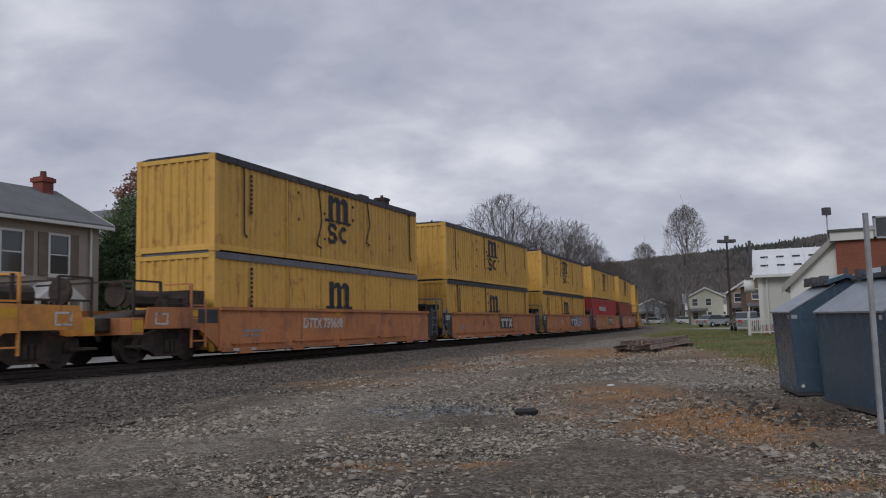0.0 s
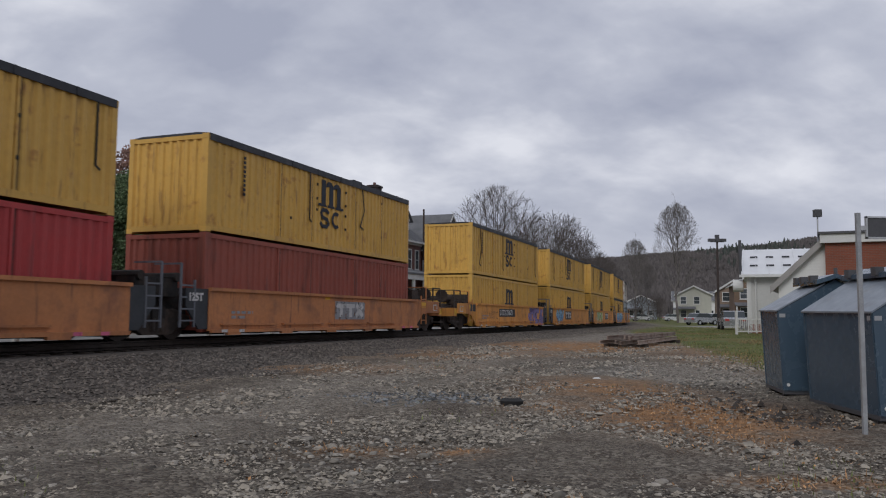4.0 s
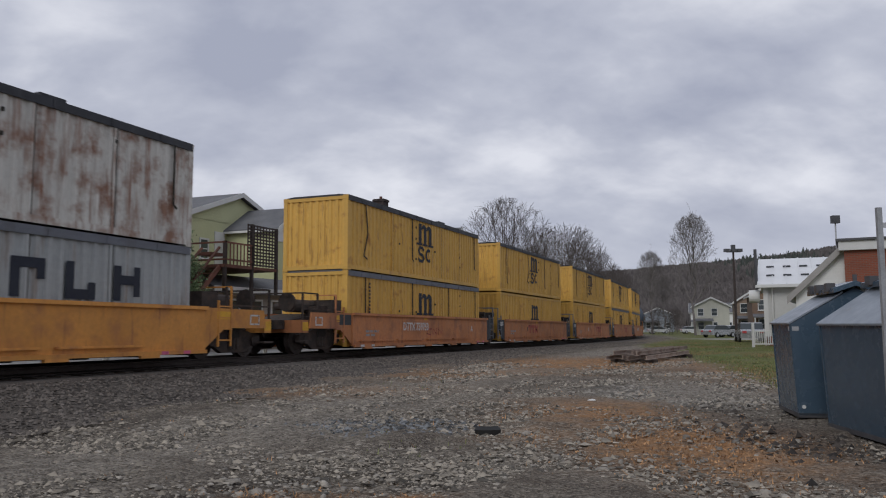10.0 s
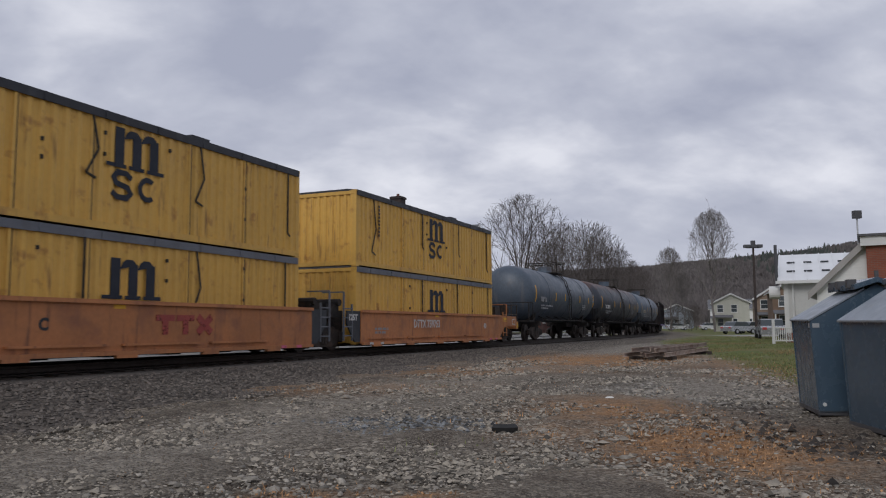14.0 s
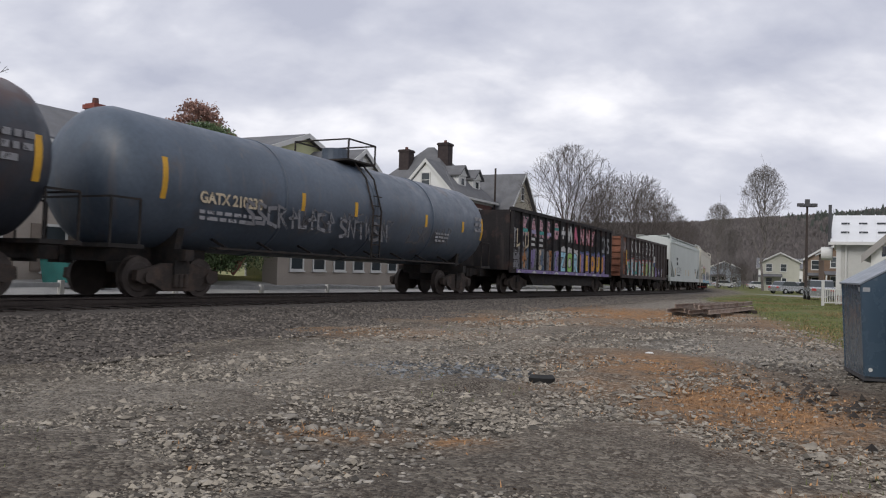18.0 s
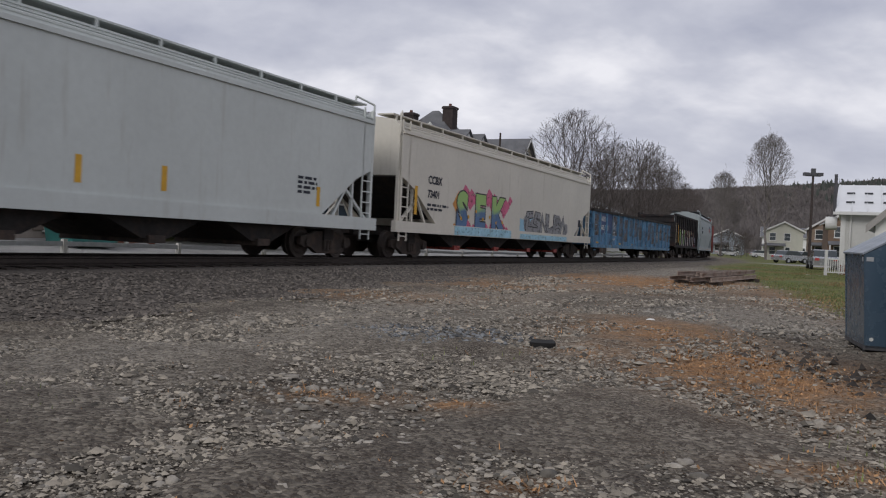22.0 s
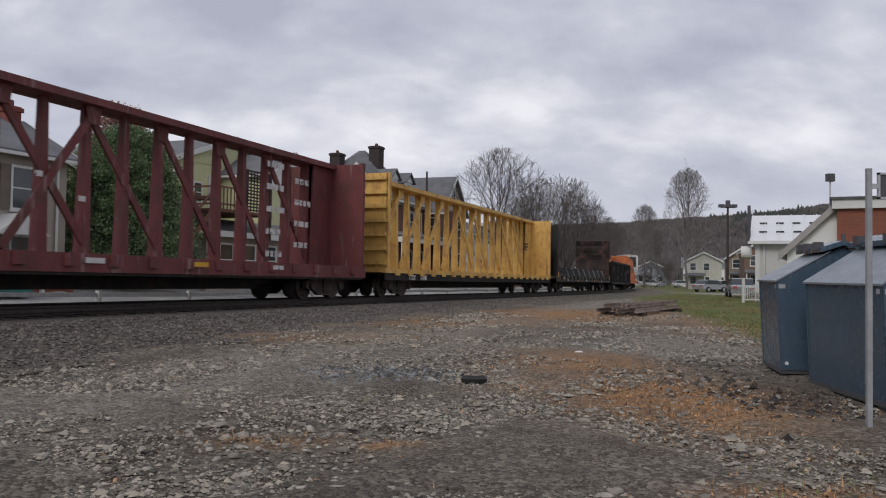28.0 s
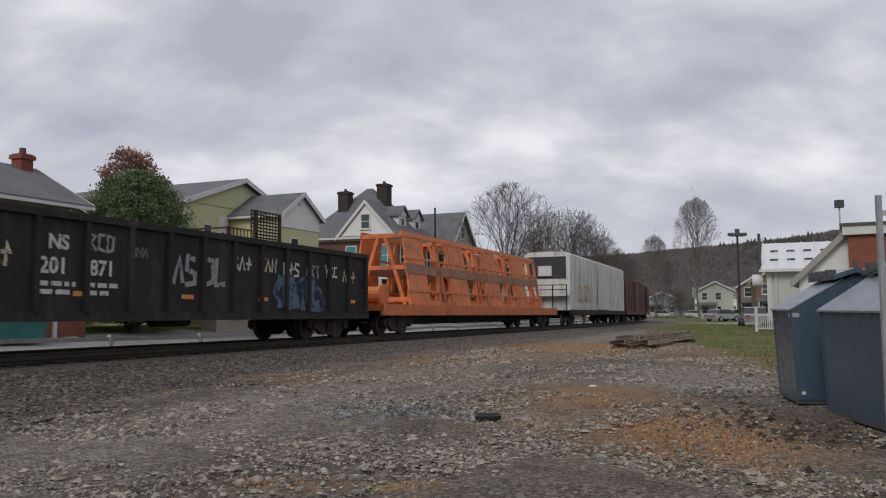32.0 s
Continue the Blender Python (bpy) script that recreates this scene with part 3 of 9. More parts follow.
# ---- train building ----
def truck_geo(x, wheelbase=1.72, r=0.42):
    """A three-piece truck at x: wheels, side frames and bolster."""
    wheels = []
    for dx in (-wheelbase / 2, wheelbase / 2):
        for y in (-0.755, 0.755):
            g = Geo()
            o = -1 if y < 0 else 1
            g.rod((x + dx, y - 0.065, r), (x + dx, y + 0.065, r), r, r, 22)
            g.rod((x + dx, y - o * 0.085, r), (x + dx, y - o * 0.05, r), r + 0.028, r + 0.028, 22)
            g.rod((x + dx, y + o * 0.06, r), (x + dx, y + o * 0.085, r), r * 0.78, r * 0.70, 18)
            g.rod((x + dx, y + o * 0.06, r), (x + dx, y + o * 0.17, r), 0.13, 0.10, 10)
            wheels.append(g)
    frames = []
    for y in (-1.02, 1.02):
        g = Geo()
        pts = [(-1.16, 0.36), (-0.98, 0.28), (-0.74, 0.30), (-0.42, 0.13), (0.42, 0.13), (0.74, 0.30), (0.98, 0.28), (1.16, 0.36), (1.14, 0.56), (0.80, 0.62), (0.40, 0.72), (-0.40, 0.72), (-0.80, 0.62), (-1.14, 0.56)]
        g.prism([(x + a * wheelbase / 1.72, b) for a, b in pts], "y", y - 0.07, y + 0.07)
        o = -1 if y < 0 else 1
        for dx in (-0.14, 0.0, 0.14):
            g.rod((x + dx, y + o * 0.09, 0.22), (x + dx, y + o * 0.09, 0.50), 0.06, 0.06, 8)
        for dx in (-wheelbase / 2, wheelbase / 2):
            g.rod((x + dx, y - 0.12, r), (x + dx, y + o * 0.13, r), 0.125, 0.125, 12)
        frames.append(g)
    bol = Geo().box(x - 0.2, x + 0.2, -1.15, 1.15, 0.48, 0.78)
    return wheels, frames, bol


_trucks = {}


def add_truck(car, x):
    """Puts one truck under a car at x, as a part with its wheels and side frames."""
    if "m" not in _trucks:
        wheels, frames, bol = truck_geo(0.0)
        _trucks["m"] = ([g.mesh("wheel") for g in wheels], [g.mesh("side_frame") for g in frames], bol.mesh("bolster"))
        for me in _trucks["m"][0]:
            me.materials.append(M_WHEEL)
        for me in _trucks["m"][1]:
            me.materials.append(M_TRUCK)
        _trucks["m"][2].materials.append(M_UNDER)
    wheels, frames, bol = _trucks["m"]
    t = part("truck", bol, M_UNDER, car)
    t.location = (x, 0, 0)
    for me in wheels:
        part("wheel", me, M_WHEEL, t)
    for me in frames:
        part("side_frame", me, M_TRUCK, t)
    return t


def coupler(car, x, way):
    g = Geo().box(min(x, x + way * 0.75), max(x, x + way * 0.75), -0.11, 0.11, 0.72, 0.98)
    g.box(min(x + way * 0.6, x + way * 0.9), max(x + way * 0.6, x + way * 0.9), -0.17, 0.17, 0.66, 1.02)
    part("coupler", g, M_UNDER, car)


_letters = {}


def lettering(car, body, x, z, size, material, y, name="lettering", bold=0.012):
    """Painted writing on the near side of a car: x is its left end, z its foot."""
    key = (body, size, bold)
    if key not in _letters:
        cu = bpy.data.curves.new("lettering", "FONT")
        cu.body, cu.size, cu.extrude = body, size, 0.002
        cu.resolution_u, cu.offset = 3, bold
        ob = new("lettering", cu)
        me = bpy.data.meshes.new_from_object(ob.evaluated_get(bpy.context.evaluated_depsgraph_get()))
        bpy.data.objects.remove(ob)
        me.name = "lettering"
        me.transform(Matrix.Rotation(radians(90), 4, "X"))
        me.materials.clear()
        _letters[key] = me
    me = _letters[key].copy()
    me.materials.append(material)
    ob = part(name, me, material, car)
    ob.location = (x, y, z)
    return ob


def panel(car, name, x0, x1, z0, z1, material, y, thick=0.004, label=""):
    return part(name, Geo().box(x0, x1, y - thick, y, z0, z1), material, car, label)


def bars(car, x0, z0, w, rows, h, material, y, seed=0, name="stencil"):
    """Small unreadable writing as short plain bars."""
    r = random.Random(seed)
    g = Geo()
    for k in range(rows):
        x = x0
        while x < x0 + w * (1 if k < rows - 1 else 0.6):
            b = r.uniform(0.1, 0.32)
            g.box(x, min(x + b, x0 + w), y - 0.004, y, z0 - k * h * 1.7, z0 - k * h * 1.7 + h)
            x += b + 0.07
    return part(name, g, material, car)


def stroke(g, pts, w, y, depth):
    """A thick painted line through (x, z) points, as one ribbon."""
    n, left, right = len(pts), [], []
    dirs = [Vector((b[0] - a[0], b[1] - a[1])) for a, b in zip(pts, pts[1:])]
    dirs = [d.normalized() if d.length > 1e-5 else Vector((1, 0)) for d in dirs]
    ring = n > 3 and math.hypot(pts[0][0] - pts[-1][0], pts[0][1] - pts[-1][1]) < w * 0.5
    for i, (x, z) in enumerate(pts):
        d0, d1 = dirs[max(i - 1, 0)], dirs[min(i, n - 2)]
        if ring and i in (0, n - 1):
            d0, d1 = dirs[-1], dirs[0]
        bend = d0 + d1
        if bend.length < 0.35:
            bend = d1 + Vector((-d1.y, d1.x)) * 0.4
        bend.normalize()
        side = Vector((-bend.y, bend.x))
        k = w / 2 / max(abs(side.dot(Vector((-d1.y, d1.x)))), 0.8)
        push = bend * (w * 0.2 if i == n - 1 else -w * 0.2) if i in (0, n - 1) and not ring else Vector((0, 0))
        p = Vector((x, z)) + push
        left.append(p + side * k)
        right.append(p - side * k)
    vs = [(p.x, yy, p.y) for yy in (y - depth, y) for p in left + right]
    fs = []
    for i in range(n - 1):
        l0, l1, r0, r1 = i, i + 1, n + i, n + i + 1
        fs += [(l0, l1, r1, r0), (2 * n + l1, 2 * n + l0, 2 * n + r0, 2 * n + r1), (l0, 2 * n + l0, 2 * n + l1, l1), (r1, 2 * n + r1, 2 * n + r0, r0)]
    g.add(vs, fs)


GLYPHS = [[(0, 0), (0, 1), (0.8, 0.85), (0.1, 0.5), (0.9, 0)], [(0, 0), (0.45, 1), (0.9, 0)], [(0.9, 0.9), (0.2, 1), (0.1, 0.6), (0.85, 0.4), (0.8, 0.05), (0, 0)],
          [(0.1, 0), (0.05, 1), (0.85, 0.9), (0.9, 0.1), (0.1, 0)], [(0, 1), (0.2, 0), (0.5, 0.7), (0.7, 0), (0.95, 1)], [(0.9, 0.95), (0.1, 0.9), (0, 0.1), (0.9, 0)],
          [(0, 0), (0.1, 1), (0.8, 0), (0.9, 1)], [(0.05, 1), (0, 0), (0.9, 0.1)], [(0, 0.5), (0.9, 0.5), (0.45, 1), (0.45, 0)], [(0, 1), (0.9, 0.95), (0.5, 0.9), (0.45, 0)]]


def graffiti(car, x0, z0, w, h, count, fills, edge, y, seed, weight=0.30, back=None, shade=None):
    """A spray-painted piece: chunky bent letters with an outline, over a cloud of colour."""
    r = random.Random(seed)
    if back:
        g = Geo()
        for k in range(max(5, int(w * 2.2))):
            cx, cz, rr = x0 + r.uniform(0, w), z0 + h * r.uniform(0.2, 0.8), h * r.uniform(0.22, 0.42)
            g.prism([(cx + rr * 1.3 * math.cos(a * 0.698) * r.uniform(0.8, 1.1), min(max(cz + rr * math.sin(a * 0.698) * r.uniform(0.8, 1.1), z0 - 0.06), z0 + h + 0.1)) for a in range(9)], "y", y - 0.0015, y)
        part("paint_cloud", g, M_PAINT[back], car)
    cell = w / count
    for k in range(count):
        pts = r.choice(GLYPHS)
        lean = r.uniform(-0.1, 0.15)
        pl = [(x0 + (k + 0.08 + 0.84 * a + lean * (b - 0.5)) * cell + r.uniform(-0.03, 0.03) * h, z0 + h * (0.1 + 0.8 * b + r.uniform(-0.05, 0.05))) for a, b in pts]
        fat = weight * h
        if edge:
            g = Geo()
            stroke(g, pl, fat * 1.35, y - 0.002 - 0.0002 * (k % 2), 0.002)
            g.v = [(a, b, min(max(c, z0 - 0.05), z0 + h + 0.06)) for a, b, c in g.v]
            part("letter_outline", g, M_PAINT[edge], car)
        g = Geo()
        stroke(g, pl, fat, y - 0.0045 - 0.0002 * (k % 2), 0.0015)
        g.v = [(a, b, min(max(c, z0 - 0.01), z0 + h + 0.02)) for a, b, c in g.v]
        part("painted_letter", g, M_PAINT[fills[k % len(fills)]], car)


TRAIN = []


def travelled(t):
    return 15.7096 * t + 0.01682 * (t - 16) ** 2


def rolling(thing, middle, bogie):
    """Remembers a thing that rides with the train, its middle and half its truck spacing along the train."""
    TRAIN.append((thing, middle, bogie))
    return thing


def thing(name, label, category, group=""):
    return tagged(new(name), label, category, group)


# ---- containers ----
CL, CW, CH = 12.19, 2.44, 2.42
_box_meshes = {}


def corrugated(x0, x1, y, z0, z1, pitch, depth, out):
    """A corrugated sheet along x, its outer crests at y, the troughs set back."""
    g = Geo()
    xs, x = [], x0
    while x < x1 - 1e-6:
        for dx, dy in ((0, 0), (0.30, 0), (0.46, 1), (0.84, 1)):
            if x + dx * pitch < x1:
                xs.append((x + dx * pitch, y - out * depth * dy))
        x += pitch
    xs.append((x1, y))
    vs = [(a, b, z) for z in (z0, z1) for a, b in xs]
    n = len(xs)
    return g.add(vs, [(i, i + 1, n + i + 1, n + i) for i in range(n - 1)])


def box_meshes():
    if _box_meshes:
        return _box_meshes
    hy, t = CW / 2, 0.06
    for key, y, out in (("near_wall", -hy + 0.012, -1), ("far_wall", hy - 0.012, 1)):
        _box_meshes[key] = corrugated(0.16, CL - 0.16, y, 0.16, CH - 0.12, 0.278, 0.042, out).mesh(key)
    for key, x, out in (("front_wall", 0.012, -1), ("door_end", CL - 0.012, 1)):
        g = corrugated(-hy + 0.14, hy - 0.14, x, 0.16, CH - 0.12, 0.25, 0.045, out)
        g.v = [(b, a, c) for a, b, c in g.v]
        _box_meshes[key] = g.mesh(key)
    fr = Geo()
    for x in (0, CL - 0.16):
        for y in (-hy, hy - 0.14):
            fr.box(x, x + 0.16, y, y + 0.14, 0.0, CH)
    for y in (-hy, hy - t):
        fr.box(0.16, CL - 0.16, y, y + t, 0.03, 0.17)
        fr.box(0.16, CL - 0.16, y, y + t, CH - 0.13, CH - 0.02)
    for x in (0, CL - t):
        fr.box(x, x + t, -hy + 0.14, hy - 0.14, 0.03, 0.17)
        fr.box(x, x + t, -hy + 0.14, hy - 0.14, CH - 0.13, CH - 0.02)
    fr.box(0.06, CL - 0.06, -hy + 0.06, hy - 0.06, 0.12, 0.16)
    _box_meshes["frame"] = fr.mesh("frame")
    for n, (x, y) in enumerate(((0, -hy), (CL - 0.18, -hy), (0, hy - 0.17), (CL - 0.18, hy - 0.17))):
        for j, z in enumerate((-0.008, CH - 0.115)):
            _box_meshes["corner_casting%d" % (2 * n + j)] = Geo().box(x - 0.006, x + 0.186, y - 0.006, y + 0.176, z, z + 0.12).mesh("corner_casting")
    lid = Geo()
    e = 0.02
    lid.prism([(-hy - e, CH - 0.16), (-hy - e, CH + 0.01), (-hy + 0.35, CH + 0.055), (hy - 0.35, CH + 0.055), (hy + e, CH + 0.01), (hy + e, CH - 0.16), (hy - 0.01, CH - 0.16), (hy - 0.01, CH - 0.01), (-hy + 0.01, CH - 0.01), (-hy + 0.01, CH - 0.16)], "x", 0.05, CL - 0.05)
    for x in np.arange(0.9, CL - 0.5, 1.45):
        lid.box(x, x + 0.05, -hy - e - 0.012, -hy - e, CH - 0.155, CH + 0.012)
    _box_meshes["lid"] = lid.mesh("lid")
    r = Geo()
    r.box(0.06, CL - 0.06, -hy + 0.06, hy - 0.06, CH - 0.06, CH - 0.02)
    _box_meshes["roof"] = r.mesh("roof")
    box = Geo().box(CL * 0.66, CL * 0.66 + 0.62, -hy + 0.22, -hy + 0.6, CH + 0.035, CH + 0.16)
    _box_meshes["vent_box"] = box.mesh("vent_box")
    return _box_meshes


def arch_mark(g, x, z, w, h, y):
    """The dark arch-shaped mark: three stems joined by two round arches, with feet."""
    st = w * 0.19
    for k in (0.06, 0.42, 0.79):
        g.box(x + k * w, x + k * w + st, y - 0.004, y, z + 0.06 * h, z + (0.99 if k == 0.06 else 0.86) * h)
    for k in (0.06, 0.42):
        a = x + k * w + st
        pts = [(a - 0.01, z + 0.72 * h), (a + 0.05 * w, z + 0.9 * h), (a + 0.12 * w, z + 0.97 * h), (a + 0.25 * w, z + 0.97 * h), (a + 0.33 * w, z + 0.87 * h), (a + 0.30 * w, z + 0.80 * h), (a + 0.16 * w, z + 0.78 * h)]
        g.prism(pts, "y", y - 0.0035, y)
    for a, b in ((-0.10, 0.30), (0.36, 0.68), (0.74, 1.12)):
        g.box(x + a * w, x + b * w, y - 0.0045, y, z - 0.02, z + 0.07 * h)


def ring_mark(g, x, z, w, h, y, gap):
    """An open ring, part of the round marks under the arches."""
    n = 14
    for k in range(n):
        a0, a1 = 2 * math.pi * k / n, 2 * math.pi * (k + 1) / n
        mid = math.degrees((a0 + a1) / 2)
        if any(lo < mid < hi for lo, hi in gap):
            continue
        cx, cz, rx, rz = x + w / 2, z + h / 2, w / 2, h / 2
        f = 0.58
        g.prism([(cx + rx * math.cos(a0), cz + rz * math.sin(a0)), (cx + rx * math.cos(a1), cz + rz * math.sin(a1)), (cx + f * rx * math.cos(a1), cz + f * rz * math.sin(a1)), (cx + f * rx * math.cos(a0), cz + f * rz * math.sin(a0))], "y", y - 0.004, y)


def lash_mesh():
    if "lash" not in _box_meshes:
        me = Geo().box(0, 0.055, -0.02, 0.02, 0, 0.075).mesh("lashing_point")
        me.materials.append(M_STRAP)
        _box_meshes["lash"] = me
    return _box_meshes["lash"]


def container(u, z, material, label, lid=None, mark=True, straps=True, seed=0, vent=False):
    """A forty-foot container with its near left foot at u along the train, z above the rails."""
    ms = box_meshes()
    ob = thing("shipping_container", label, "container", "containers on the train")
    names = ["near_wall", "far_wall", "front_wall", "door_end", "frame"]
    for k in names:
        me = ms[k].copy()
        me.materials.append(material)
        part(k, me, material, ob)
    for k in range(8):
        me = ms["corner_casting%d" % k].copy()
        me.materials.append(material)
        part("corner_casting", me, material, ob)
    for k, m in (("lid", lid), ("roof", None if lid else material), ("vent_box", M_LID if vent else None)):
        if m:
            me = ms[k].copy()
            me.materials.append(m)
            part(k, me, m, ob)
    r = random.Random(seed)
    y = -CW / 2
    for f in (0.265, 0.405, 0.635, 0.80):
        part("wall_seam", Geo().box(f * CL - 0.035, f * CL + 0.035, y - 0.003, y + 0.04, 0.17, CH - 0.13), material, ob)
        part("seam_gap", Geo().box(f * CL + 0.036, f * CL + 0.062, y - 0.001, y + 0.04, 0.17, CH - 0.13), M_STRAP, ob)
    if straps:
        for f in (0.095, 0.40, 0.68 + r.uniform(-0.02, 0.02), 0.95):
            if r.random() < 0.1:
                continue
            x, d = f * CL + r.uniform(-0.08, 0.08), r.uniform(0.55, 0.92) if f != 0.095 else 0.9
            bend = r.choice((0, 0, 0, 0.16))
            g = Geo()
            p = [(x, CH - 0.15), (x + bend, CH - 0.15 - d * CH * 0.45), (x - bend * 0.8, CH - 0.15 - d * CH * 0.8), (x + 0.12, CH - 0.2 - d * CH * 0.82)]
            for a, b in zip(p, p[1:]):
                g.bar((a[0], y - 0.014, a[1]), (b[0], y - 0.014, b[1]), 0.045, 0.018, (0, 1, 0))
            part("tarp_strap", g, M_STRAP, ob)
        for f in (0.31, 0.43, 0.58, 0.80):
            for zz in (0.30, 0.48, 0.62, 0.80):
                if r.random() < 0.5:
                    lash = part("lashing_point", lash_mesh(), M_STRAP, ob)
                    lash.location = (f * CL, y, zz * CH)
    if mark:
        g = Geo()
        up = z > 1.5
        zb = CH * (0.56 if up else 0.46)
        arch_mark(g, 5.45, zb, 1.32, CH * 0.34, y)
        if up:
            stroke(g, [(5.98, zb - 0.20), (5.86, zb - 0.12), (5.62, zb - 0.12), (5.52, zb - 0.24), (5.60, zb - 0.35), (5.90, zb - 0.41), (5.99, zb - 0.52), (5.88, zb - 0.63), (5.62, zb - 0.63), (5.50, zb - 0.55)], 0.118, y, 0.004)
            ring_mark(g, 6.18, zb - 0.64, 0.56, 0.54, y, ((-1, 40), (320, 361)))
        part("emblem", g, M_INK, ob)
    if up_bars := (r.random() < 0.7):
        g = Geo()
        for k in range(9):
            g.box(CL * 0.122, CL * 0.122 + 0.09, y - 0.003, y + 0.012, CH * 0.84 - k * 0.12, CH * 0.84 - k * 0.12 + 0.075)
        part("stencil", g, M_INK, ob)
    off = Vector((0, 0, z))
    return rolling_at(ob, u, CL, 4.9, off)


OFFSETS = {}


def rolling_at(ob, u, length, bogie, off=None):
    OFFSETS[ob.name] = (u + length / 2, off or Vector((0, 0, 0)), -length / 2)
    return rolling(ob, u + length / 2, bogie)


# ---- well cars ----
def end_gear(c, x, way, material):
    """The outer end of a set: apron, cross beam, railings, hand brake and hoses."""
    panel(c, "reflector", min(x + way * 0.45, x + way * 0.95), max(x + way * 0.45, x + way * 0.95), 0.95, 1.14, M_PAINT["amber"], -1.472)
    sq = Geo()
    for k0, k1, h0, h1 in ((1.75, 2.15, 0.82, 0.86), (1.75, 2.15, 1.04, 1.08), (1.75, 1.79, 0.82, 1.08), (2.11, 2.15, 0.82, 1.08)):
        sq.box(min(x + way * k0, x + way * k1), max(x + way * k0, x + way * k1), -1.476, -1.47, h0, h1)
    part("painted_square", sq, M_PAINT["white"], c)
    e = x + way * 2.75
    part("cross_beam", Geo().box(min(e, e - way * 0.3), max(e, e - way * 0.3), -1.42, 1.42, 0.62, 0.98), material, c)
    part("reflector", Geo().box(min(e, e - way * 0.3), max(e, e - way * 0.3), -1.426, -1.42, 0.68, 0.92), M_PAINT["amber"], c)
    rail_g = Geo()
    for k in (0.9, 1.9, 2.7):
        rail_g.bar((x + way * k, -1.38, 0.8), (x + way * k, -1.38, 1.75), 0.05)
    rail_g.bar((x + way * 0.9, -1.38, 1.3), (x + way * 2.7, -1.38, 1.3), 0.04)
    rail_g.bar((x + way * 1.9, -1.38, 1.75), (x + way * 2.7, -1.38, 1.75), 0.04)
    rail_g.bar((x + way * 2.7, -1.38, 1.75), (x + way * 2.7, 1.38, 1.75), 0.04)
    part("railing", rail_g, M_TRUCK, c)
    part("hand_brake", Geo().rod((x + way * 2.5, -0.75, 1.5), (x + way * 2.58, -0.75, 1.5), 0.28, 0.28, 14), M_TRUCK, c)
    part("air_tank", Geo().rod((x + way * 0.9, -0.5, 1.42), (x + way * 2.0, -0.5, 1.42), 0.20, 0.20, 12), M_TRUCK, c)
    part("equipment_box", Geo().box(min(x + way * 0.2, x + way * 0.8), max(x + way * 0.2, x + way * 0.8), -1.2, -0.3, 1.2, 1.62), M_TRUCK, c)
    part("step", Geo().box(min(e, e - way * 0.4), max(e, e - way * 0.4), -1.5, -1.2, 0.35, 0.40), M_TRUCK, c)


